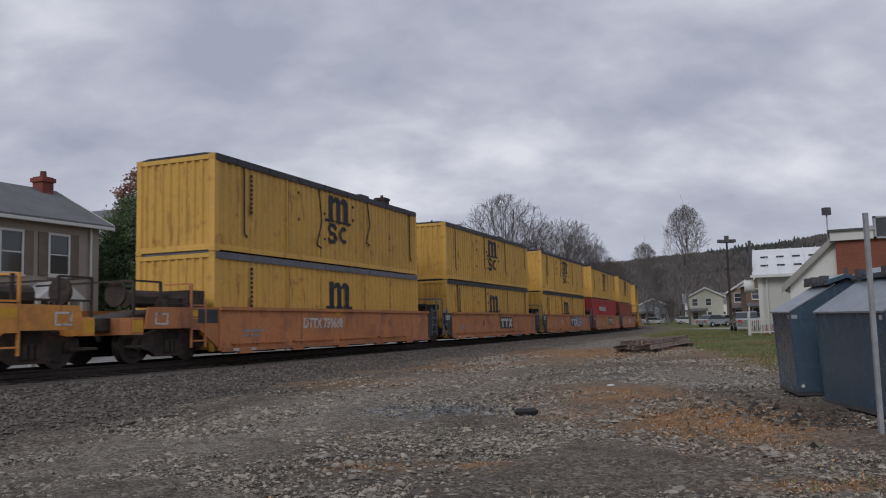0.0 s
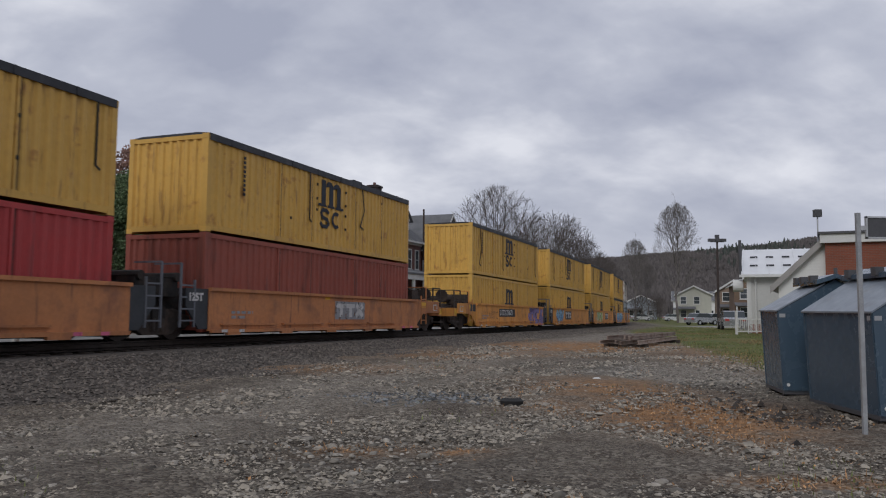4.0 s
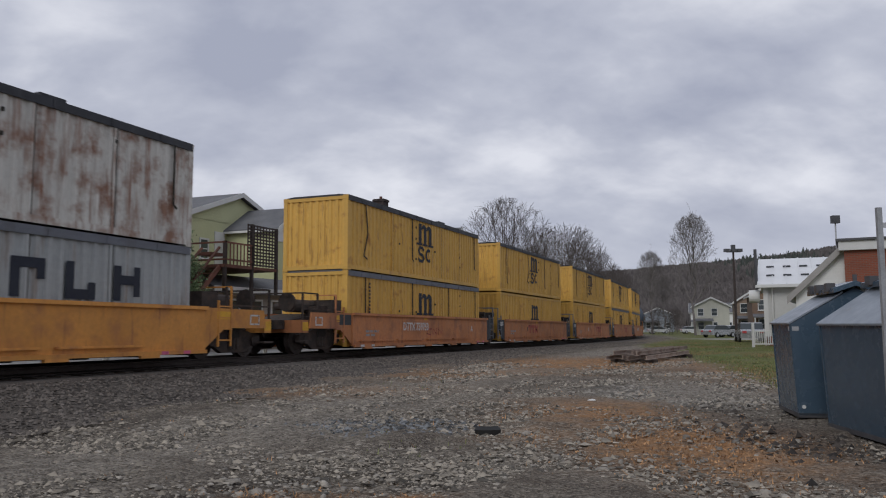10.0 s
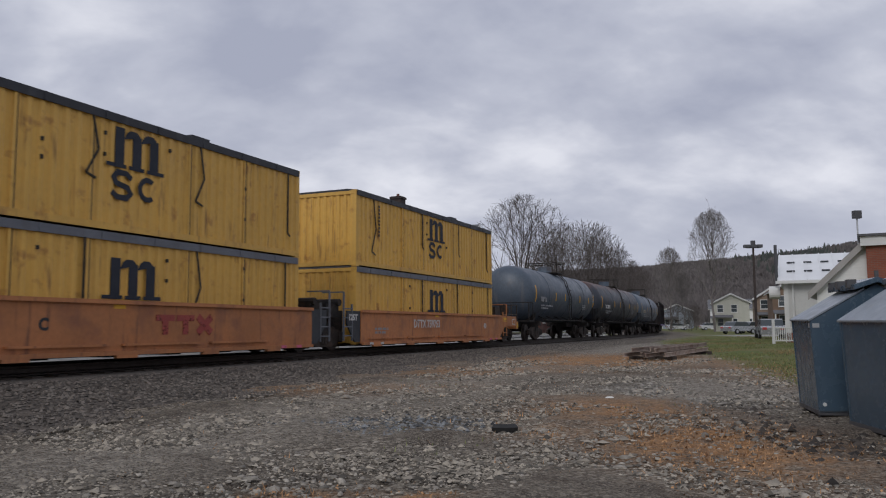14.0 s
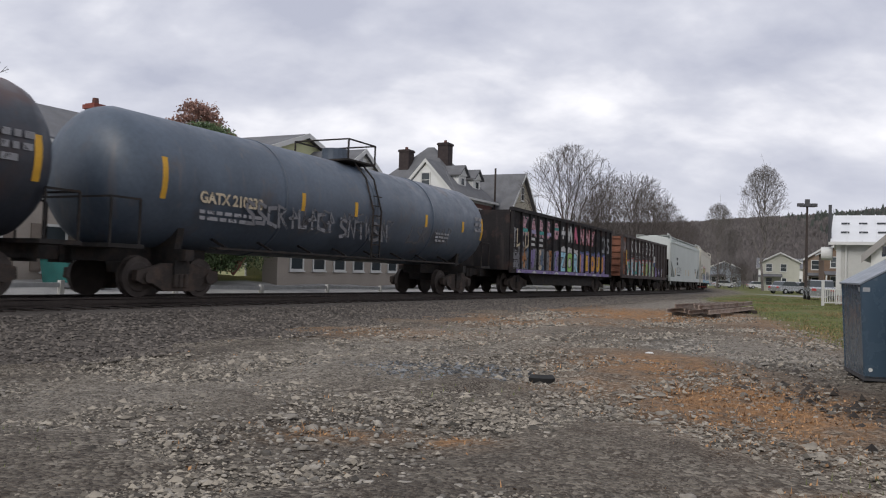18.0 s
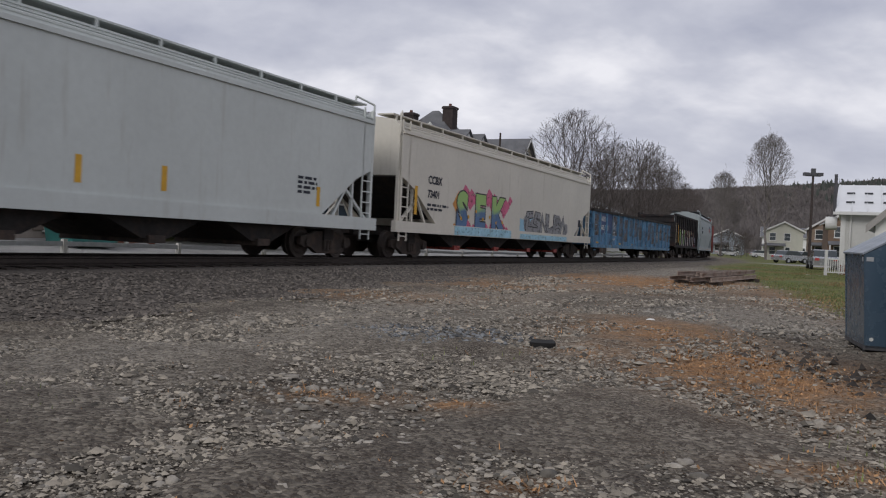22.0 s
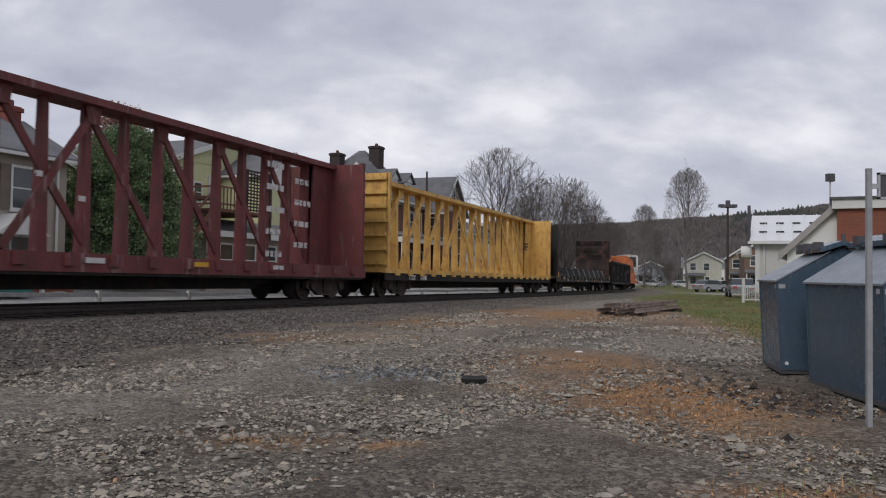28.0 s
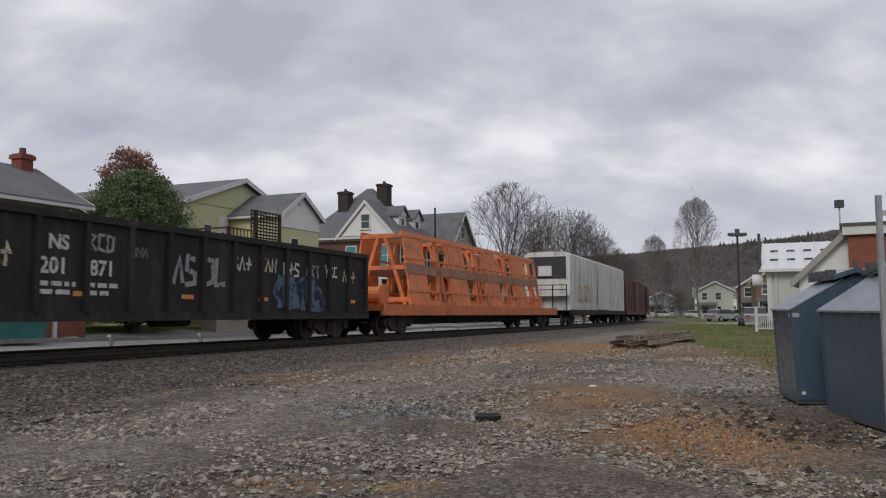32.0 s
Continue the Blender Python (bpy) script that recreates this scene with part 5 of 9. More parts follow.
g1 = open_top_car("hopper_car", "black open hopper car covered with colourful spray paint", 317.0, 15.4, 0.98, 3.45, M_HOP_DARK, M_HOP_DARK, 16, deep_sill=True, ends=False, slope=True)
GY = -1.44
BAY = (15.4 - 0.24) / 15
spray_field(g1, 0.3, 7.1, 1.0, 1.9, "dim", None, GY, 30)
for k, (ch, col) in enumerate((("K", "oldpink"), ("A", "oldpink"), ("R", "oldpink"), ("S", "oldpink"), ("", "oldpink"), ("+", "white"), ("W", "white"), ("A", "pink"), ("N", "oldpink"), ("N", "oldpink"), ("Y", "oldpink"))):
    x_ = 0.12 + BAY * (k + 1) + 0.14
    if ch:
        lettering(g1, ch, x_ + (0.1 if ch == "+" else 0), 2.55, 1.0, M_PAINT["fadered" if k > 6 else "dim"], GY - 0.001, "letter_outline", bold=0.075)
        lettering(g1, ch, x_ + (0.1 if ch == "+" else 0), 2.55, 1.0, M_PAINT[col], GY - 0.006, "painted_letter", bold=0.04)
    else:
        part("painted_face", Geo().prism([(x_ + 0.36 + 0.36 * math.cos(a * 0.5236), 2.9 + 0.42 * math.sin(a * 0.5236)) for a in range(12)], "y", GY - 0.004, GY), M_PAINT["oldpink"], g1)
        part("painted_band", Geo().box(x_ + 0.02, x_ + 0.70, GY - 0.006, GY - 0.004, 2.95, 3.08), M_PAINT["teal"], g1)
for k in range(1, 5):
    part("painted_band", Geo().box(0.12 + BAY * k + 0.16, 0.12 + BAY * k + 0.78, GY - 0.009, GY - 0.007, 2.62, 2.78), M_PAINT["teal" if k % 2 else "lilac"], g1)
graffiti(g1, 0.9, 1.02, 5.2, 0.95, 11, ["dim", "fadebrown", "dusk", "purple", "dim", "cream", "dusk"], "dim", GY - 0.003, 33, 0.26)
spray_field(g1, 6.15, 9.1, 0.98, 2.25, "white", None, GY, 38)
for k, ch in enumerate("ZOR"):
    lettering(g1, ch, 6.3 + BAY * k, 1.05, 1.25, M_PAINT["black"], GY - 0.004, "letter_outline", bold=0.10)
    lettering(g1, ch, 6.3 + BAY * k, 1.05, 1.25, M_PAINT[("sky", "green", "sky")[k]], GY - 0.009, "painted_letter", bold=0.06)
spray_field(g1, 9.2, 14.3, 0.98, 2.15, "purple", "navy", GY, 39)
for k, ch in enumerate("JEOUS"):
    x_ = 0.12 + BAY * (9 + k) + 0.16
    lettering(g1, ch, x_, 1.22, 0.95, M_PAINT["black"], GY - 0.004, "letter_outline", bold=0.125)
    lettering(g1, ch, x_, 1.22, 0.95, M_PAINT["amber" if k % 2 else "orange"], GY - 0.009, "painted_letter", bold=0.085)
graffiti(g1, 13.35, 2.2, 1.7, 0.9, 3, ["grey"], None, GY, 36, 0.22)
graffiti(g1, 0.2, 1.9, 1.9, 0.9, 4, ["grey", "cream"], None, GY - 0.002, 37, 0.12)
for x in (2.3, 3.3):
    g = Geo()
    for k in (0, 1):
        g.box(x + 0.0, x + 0.55, GY - 0.006, GY, 2.08 + 0.24 * k, 2.2 + 0.24 * k)
    part("stencil", g, M_PAINT["white"], g1)
part("paint_band", Geo().box(0.5, 14.6, GY - 0.14, GY - 0.085, 0.88, 1.02), M_PAINT["purple"], g1)
blob = random.Random(31)
for k in range(9):
    x_, w_ = 0.7 + 1.52 * k + blob.uniform(-0.2, 0.2), blob.uniform(0.35, 0.75)
    part("paint_blob", Geo().prism([(x_, 0.885), (x_ + w_, 0.885), (x_ + w_ * 0.85, 0.95), (x_ + w_ * 0.5, 1.0), (x_ + w_ * 0.2, 0.96)], "y", GY - 0.144, GY - 0.140), M_PAINT["white"], g1)

M_RUST_PANEL = surf("rust_red_panel", (0.19, 0.08, 0.05), 0.85, var=0.3, scale=1.6, dirt=(0.10, 0.045, 0.03), dirt_amount=0.35, dirt_scale=2.0)
g2 = open_top_car("hopper_car", "rusty brown open hopper car with layers of spray paint", 334.9, 14.3, 1.0, 3.42, M_HOP_BROWN, M_HOP_BROWN, 14, hoppers=True, end_mat=M_RUST_PANEL)
for k, ch in enumerate("KARSeeo"):
    if k > 3:
        for w_ in (0.70, 0.62, 0.54):
            spray_ring(g2, 2.40 + 1.082 * k + (0.70 - w_) / 2, 2.52 + (0.70 - w_) / 2, w_, w_ + 0.14, "white", GY - 0.003)
        part("paint_stroke", Geo().box(2.54 + 1.082 * k, 2.96 + 1.082 * k, GY - 0.006, GY - 0.003, 2.9, 2.97), M_PAINT["white"], g2)
    else:
        lettering(g2, ch, 2.40 + 1.082 * k, 2.60, 0.95 if k < 4 else 0.92, M_PAINT["white"], GY - 0.004, "painted_letter", bold=0.03)
    drip = Geo()
    for j in range(3):
        x_ = 2.46 + 1.082 * k + 0.16 * j
        drip.box(x_, x_ + 0.02, GY - 0.003, GY, 2.22 + 0.07 * ((j + k) % 3), 2.60)
    part("paint_drip", drip, M_PAINT["grey"], g2)
spray_field(g2, 1.4, 9.8, 0.98, 2.12, "white", "red", GY, 42)
graffiti(g2, 1.6, 1.08, 4.2, 0.98, 5, ["teal", "sky", "teal"], "red", GY - 0.004, 46, 0.24)
graffiti(g2, 5.6, 1.06, 2.3, 0.9, 3, ["teal", "amber", "green"], "red", GY - 0.004, 47, 0.2)
graffiti(g2, 7.6, 1.06, 2.1, 0.86, 3, ["green", "teal"], "cream", GY - 0.004, 48, 0.24)
graffiti(g2, 2.5, 2.02, 6.4, 0.36, 9, ["grey"], None, GY - 0.002, 43, 0.22)
spray_ring(g2, 0.7, 1.3, 1.1, 0.75, "grey", GY)
graffiti(g2, 10.3, 1.05, 2.6, 0.7, 4, ["purple", "white"], None, GY, 44, 0.26, "purple")
graffiti(g2, 0.2, 2.4, 1.0, 0.8, 3, ["grey"], None, GY, 45, 0.14)
for x_ in (0.22,):
    panel(g2, "rust_panel", x_, x_ + 0.98, 1.1, 3.4, M_RUST_PANEL, GY + 0.002)
panel(g2, "reflector", 0.75, 0.9, 1.7, 2.6, M_PAINT["amber"], GY - 0.13)
panel(g2, "placard", 8.98, 9.55, 2.05, 2.5, M_PAINT["white"], GY - 0.13)
panel(g2, "placard", 8.98, 9.55, 1.75, 2.04, M_PAINT["navy"], GY - 0.13)

gb1 = open_top_car("gondola_car", "long blue gondola car with rust-brown patched panels", 391.4, 21.1, 0.75, 2.58, M_GON_BLUE, M_GON_BLUE_POST, 17, ends=True, chord=M_GON_BLACK)
rr = random.Random(5)
for k in range(16):
    if k not in (1, 2, 9):
        x0 = 0.12 + (21.1 - 0.24) * k / 16 + 0.13
        part("worn_panel", Geo().box(x0, x0 + 1.04, -1.447, -1.43, 1.15 + rr.uniform(-0.1, 0.3), 2.45 + rr.uniform(-0.15, 0.05)), M_GON_PATCH, gb1, "rust-worn side panel")
panel(gb1, "number_panel", 1.52, 2.66, 1.45, 2.5, M_PAINT["navy"], -1.448)
panel(gb1, "number_panel", 2.84, 3.96, 1.45, 2.5, M_PAINT["navy"], -1.448)
lettering(gb1, "NOKL", 1.58, 2.1, 0.37, M_PAINT["white"], -1.456)
lettering(gb1, "3602", 1.58, 1.62, 0.38, M_PAINT["white"], -1.456)
lettering(gb1, "6", 2.95, 1.62, 0.38, M_PAINT["white"], -1.456)
lettering(gb1, "?", 3.25, 1.66, 0.34, M_PAINT["grey"], -1.456)
spray_ring(gb1, 2.42, 1.42, 0.38, 0.45, "sky", -1.458)
spray_ring(gb1, 4.15, 1.35, 0.62, 0.70, "white", -1.452)
spray_ring(gb1, 4.32, 1.75, 0.34, 0.36, "white", -1.455)
spray_ring(gb1, 4.30, 1.10, 0.5, 0.45, "white", -1.457)
for x in (0.9, 5.8, 9.0, 13.0, 17.0):
    panel(gb1, "reflector", x, x + 0.4, 0.86, 0.95, M_PAINT["amber"], -1.45)
graffiti(gb1, 16.2, 1.1, 1.6, 0.9, 3, ["grey"], None, -1.45, 52, 0.1)

g3 = open_top_car("hopper_car", "black open hopper car with pale spray-painted letters", 414.9, 13.5, 1.05, 3.5, M_HOP_DARK, M_HOP_DARK, 13, hoppers=True)
spray_field(g3, 3.0, 12.0, 1.08, 2.0, "grey", None, GY, 60)
graffiti(g3, 0.8, 1.2, 2.2, 1.7, 3, ["cream", "amber"], None, GY - 0.002, 61, 0.13)
graffiti(g3, 3.0, 1.15, 2.6, 1.35, 3, ["green", "white"], "cream", GY - 0.003, 64, 0.2)
graffiti(g3, 5.6, 1.15, 6.2, 1.35, 6, ["cream", "white"], "fadered", GY - 0.003, 62, 0.2)
graffiti(g3, 11.4, 1.1, 1.3, 0.8, 2, ["pink", "lilac"], None, GY, 63, 0.3)

g4 = open_top_car("gondola_car", "black gondola car with white numbers and chalky tags", 517.65, 16.2, 0.72, 2.55, M_GON_BLACK, M_GON_BLACK, 15)
lettering(g4, "NS", 3.8, 1.96, 0.38, M_PAINT["white"], GY - 0.006)
lettering(g4, "201", 3.62, 1.5, 0.42, M_PAINT["white"], GY - 0.006)
lettering(g4, "871", 4.78, 1.5, 0.42, M_PAINT["white"], GY - 0.006)
bars(g4, 3.65, 1.26, 0.8, 2, 0.09, M_PAINT["white"], GY - 0.004, 71)
bars(g4, 4.8, 1.26, 0.7, 2, 0.09, M_PAINT["white"], GY - 0.004, 72)
graffiti(g4, 0.35, 1.5, 0.75, 0.75, 3, ["fadebrown"], None, GY, 73, 0.16)
for k, (x_, z_, w_, h_, n_, col) in enumerate(((1.35, 1.75, 0.75, 0.42, 3, "white"), (2.45, 1.55, 0.6, 0.5, 3, "cream"), (4.75, 1.95, 0.65, 0.4, 3, "grey"), (5.85, 1.9, 0.5, 0.25, 3, "dim"), (7.1, 1.35, 0.8, 0.75, 2, "grey"), (8.1, 1.35, 0.9, 0.75, 2, "grey"), (9.2, 1.8, 0.8, 0.4, 3, "white"), (10.3, 1.8, 0.8, 0.42, 3, "cream"), (11.4, 1.75, 0.8, 0.42, 3, "white"), (12.5, 1.75, 0.8, 0.42, 3, "grey"), (13.6, 1.8, 0.7, 0.4, 3, "white"), (14.6, 1.7, 0.8, 0.4, 3, "cream"))):
    graffiti(g4, x_, z_, w_, h_, n_, [col], None, GY, 174 + k, 0.17)
graffiti(g4, 11.2, 0.85, 1.0, 0.95, 2, ["dusk"], None, GY - 0.006, 76, 0.34, "dusk")
graffiti(g4, 12.35, 0.85, 0.9, 0.95, 2, ["dusk"], None, GY - 0.006, 78, 0.34, "dusk")
for x in (4.4, 7.4, 10.3, 15.0):
    panel(g4, "reflector", x, x + 0.4, 1.08, 1.18, M_PAINT["orange"], GY - 0.004)


# ---- covered hoppers ----
def covered_hopper(u, length, material, label, top, marks, seed, round_side=False):
    c = thing("covered_hopper", label, "covered hopper", "covered hoppers")
    hw = 1.52
    zb = 0.95
    if round_side:
        prof = [(-1.42, zb), (-1.50, 1.6), (-1.56, 2.4), (-1.54, 3.2), (-1.42, top - 0.35), (-1.2, top - 0.08), (-0.6, top + 0.04), (0.6, top + 0.04), (1.2, top - 0.08), (1.42, top - 0.35), (1.54, 3.2), (1.56, 2.4), (1.50, 1.6), (1.42, zb)]
    else:
        prof = [(-hw, zb), (-hw, top - 0.5), (-hw + 0.05, top - 0.28), (-1.15, top - 0.02), (-0.5, top + 0.06), (0.5, top + 0.06), (1.15, top - 0.02), (hw - 0.05, top - 0.28), (hw, top - 0.5), (hw, zb)]

    def ring(x, cut):
        return [(x, yy, max(zz, cut)) for yy, zz in prof]

    lift = 2.2
    rings = [ring(0.35, 2.55), ring(1.2, lift), ring(2.9, zb + 0.1), ring(length - 2.9, zb + 0.1), ring(length - 1.2, lift), ring(length - 0.35, 2.55)]
    part("body", Geo().loft(rings), material, c)
    for o in (-1, 1):
        part("side_sill", Geo().box(0.1, length - 0.1, min(o * 1.40, o * 1.56), max(o * 1.40, o * 1.56), 0.82, 1.16), material, c)
        part("roof_eave", Geo().bar((0.4, o * (hw + 0.01), top - 0.42), (length - 0.4, o * (hw + 0.01), top - 0.42), 0.07, 0.09), material, c)
        if not round_side:
            for dy, dz in ((0.06, 0.27), (0.16, 0.17), (0.26, 0.08)):
                part("roof_rib", Geo().bar((0.5, o * (hw + 0.01 - dy), top - dz), (length - 0.5, o * (hw + 0.01 - dy), top - dz), 0.03, 0.04), material, c)
    for x, way in ((0.35, -1), (length - 0.35, 1)):
        part("corner_post", Geo().box(min(x, x - way * 0.10), max(x, x - way * 0.10), -1.53, -1.43, 0.82, top - 0.1), material, c)
        loop = Geo()
        loop.rod((x - way * 0.5, -1.18, top + 0.1), (x - way * 0.5, -1.18, top + 0.28), 0.03)
        loop.rod((x - way * 0.5, -1.18, top + 0.28), (x + way * 0.05, -1.46, top + 0.10), 0.03)
        loop.rod((x + way * 0.05, -1.46, top + 0.10), (x + way * 0.05, -1.48, top - 0.5), 0.03)
        part("roof_handrail", loop, material, c)
        g = Geo()
        for yy in (-1.42, 1.42):
            g.bar((x, yy, 0.9), (x, yy, 2.7), 0.10)
            g.bar((x - way * 0.9, yy, 0.95), (x - way * 0.9, yy, 2.3), 0.08)
            g.bar((x, yy, 1.0), (x - way * 1.9, yy, 2.4), 0.08)
            g.bar((x - way * 1.9, yy, 1.0), (x - way * 1.0, yy, 2.2), 0.07)
        part("end_frame", g, material, c)
        lad = Geo()
        for yy in (-1.50,):
            for k in (0.05, 0.5):
                lad.bar((x - way * k, yy, 0.55), (x - way * k, yy, top - 0.05), 0.04)
            for zz in np.arange(0.7, top - 0.2, 0.3):
                lad.bar((x - way * 0.05, yy, zz), (x - way * 0.5, yy, zz), 0.03)
        part("ladder", lad, material, c)
        part("end_slope", Geo().prism([(x, 2.5), (x - way * 0.1, 2.6), (x - way * 2.8, 1.0), (x - way * 2.9, 0.9)], "y", -1.35, 1.35), M_UNDER, c)
    for k in range(4 if length > 17 else 3):
        n = 4 if length > 17 else 3
        x = 3.1 + (length - 6.2) * (k + 0.5) / n
        w = (length - 6.2) / n / 2
        part("hopper_bay", Geo().prism([(x - w + 0.05, 0.95), (x + w - 0.05, 0.95), (x + 0.35, 0.40), (x - 0.35, 0.40)], "y", -1.25, 1.25), M_UNDER, c)
        part("outlet_gate", Geo().box(x - 0.22, x + 0.22, -1.32, 1.32, 0.30, 0.46), M_PAINT["fadered"] if marks == "paint" else M_TRUCK, c)
    walk_g = Geo()
    for o in (-1, 1):
        walk_g.box(0.3, length - 0.3, min(o * 0.62, o * 1.2), max(o * 0.62, o * 1.2), top + 0.10, top + 0.14)
        for x in np.arange(0.5, length - 0.3, 1.55):
            walk_g.bar((x, o * 1.18, top - 0.15), (x, o * 1.18, top + 0.12), 0.06)
    part("roof_walkway", walk_g, material if not round_side else M_BRACKET, c)
    part("hatch_cover", Geo().box(1.0, length - 1.0, -0.35, 0.35, top + 0.03, top + 0.15), material, c)
    part("centre_sill", Geo().box(-0.2, length + 0.2, -0.25, 0.25, 0.7, 0.98), M_UNDER, c)
    for x, way in ((1.85, -1), (length - 1.85, 1)):
        add_truck(c, x)
        coupler(c, x + way * 2.0, way)
    return rolling_at(c, u, length, length / 2 - 1.85)


HY = -1.525
h1 = covered_hopper(350.4, 19.4, M_HOP_WHITE, "pale grey covered hopper car with small dark lettering", 4.3, "", 1)
lettering(h1, "WLPX", 3.6, 2.55, 0.30, M_INK, HY - 0.004)
lettering(h1, "55109", 3.8, 2.18, 0.28, M_INK, HY - 0.004)
graffiti(h1, 3.6, 1.45, 2.9, 0.6, 6, ["grey"], None, HY, 81, 0.09)
bars(h1, 3.8, 1.28, 2.6, 1, 0.1, M_INK, -1.562, 82)
bars(h1, 15.6, 2.0, 0.8, 4, 0.07, M_INK, HY, 83)
for x in (3.0, 9.2, 11.2, 16.4):
    panel(h1, "reflector", x, x + 0.14, 1.35, 1.85, M_PAINT["amber"], HY)
h2 = covered_hopper(370.7, 20.2, M_HOP_BEIGE, "warm white covered hopper car with bright spray-painted letters", 4.3, "paint", 2)
lettering(h2, "CCBX", 2.1, 2.45, 0.36, M_INK, HY - 0.004)
lettering(h2, "73401", 2.1, 2.0, 0.34, M_INK, HY - 0.004)
bars(h2, 2.1, 1.72, 1.5, 2, 0.08, M_INK, HY, 84)
panel(h2, "reflector", 1.25, 1.42, 1.4, 2.3, M_PAINT["amber"], HY)
rs = random.Random(85)
for k in range(20):
    f_ = k / 19
    x_ = 4.15 + 4.9 * f_
    z_ = (2.2 if k % 2 else 1.12) + rs.uniform(-0.28, 0.14)
    d_ = rs.uniform(0.2, 0.5)
    part("paint_burst", Geo().prism([(x_ - d_, z_ - 0.08), (x_ - 0.1, z_ - d_ * 0.9 if z_ > 1.5 else z_ - 0.12), (x_ + d_, z_ + 0.02), (x_ + d_ * 0.5, z_ + d_ * 0.5), (x_ - 0.05, z_ + d_ * 0.85)], "y", HY - 0.0015 - 0.0001 * k, HY), M_PAINT["orange" if k in (0, 1) else "pink"], h2)
for k, ch in enumerate("SEK"):
    lettering(h2, ch, 4.30 + 1.48 * k, 1.10, 1.70, M_PAINT["black"], HY - 0.006, "letter_outline", bold=0.16)
    lettering(h2, ch, 4.30 + 1.48 * k, 1.10, 1.70, M_PAINT["moss"], HY - 0.011, "painted_letter", bold=0.11)
for k in range(7):
    x_, z_ = 4.6 + 0.62 * k, rs.uniform(1.3, 1.8)
    part("paint_spot", Geo().prism([(x_ + 0.07 * math.cos(a_ * 0.9), z_ + 0.07 * math.sin(a_ * 0.9)) for a_ in range(7)], "y", HY - 0.0165, HY - 0.0155), M_PAINT["amber"], h2)
spray_field(h2, 10.2, 12.2, 0.98, 1.75, "tide", None, HY - 0.001, 88)
graffiti(h2, 10.9, 1.12, 5.2, 0.9, 6, ["grey"], "black", HY - 0.003, 87, 0.30, "grey")
part("paint_band", Geo().box(4.1, 9.2, -1.569, -1.56, 0.84, 1.14), M_PAINT["sky"], h2)
part("paint_band", Geo().box(10.2, 16.2, -1.569, -1.56, 0.84, 1.05), M_PAINT["sky"], h2)
panel(h2, "placard", 18.0, 18.35, 1.6, 1.95, M_INK, HY)
h3 = covered_hopper(429.75, 15.9, M_HOP_GREY, "blue-grey round-sided covered hopper car with a shield emblem", 4.4, "", 3, True)
part("shield_top", Geo().prism([(11.35, 3.46), (11.95, 3.46), (11.98, 3.2), (11.32, 3.2)], "y", -1.575, -1.55), M_PAINT["dusk"], h3)
part("shield", Geo().prism([(11.32, 3.2), (11.98, 3.2), (11.94, 2.92), (11.65, 2.76), (11.36, 2.92)], "y", -1.585, -1.55), M_PAINT["rose"], h3)
lettering(h3, "BUILDING", 12.3, 3.12, 0.24, M_PAINT["dusk"], -1.585)
lettering(h3, "AMERICA", 12.3, 2.86, 0.24, M_PAINT["dusk"], -1.585)
for x in (1.0, 4.2, 7.4, 10.6, 13.8):
    panel(h3, "reflector", x, x + 0.35, 0.92, 1.02, M_PAINT["orange"], -1.562)
bars(h3, 2.2, 2.9, 1.6, 1, 0.24, M_INK, -1.58, 89)
bars(h3, 2.2, 2.5, 1.8, 1, 0.24, M_INK, -1.58, 90)


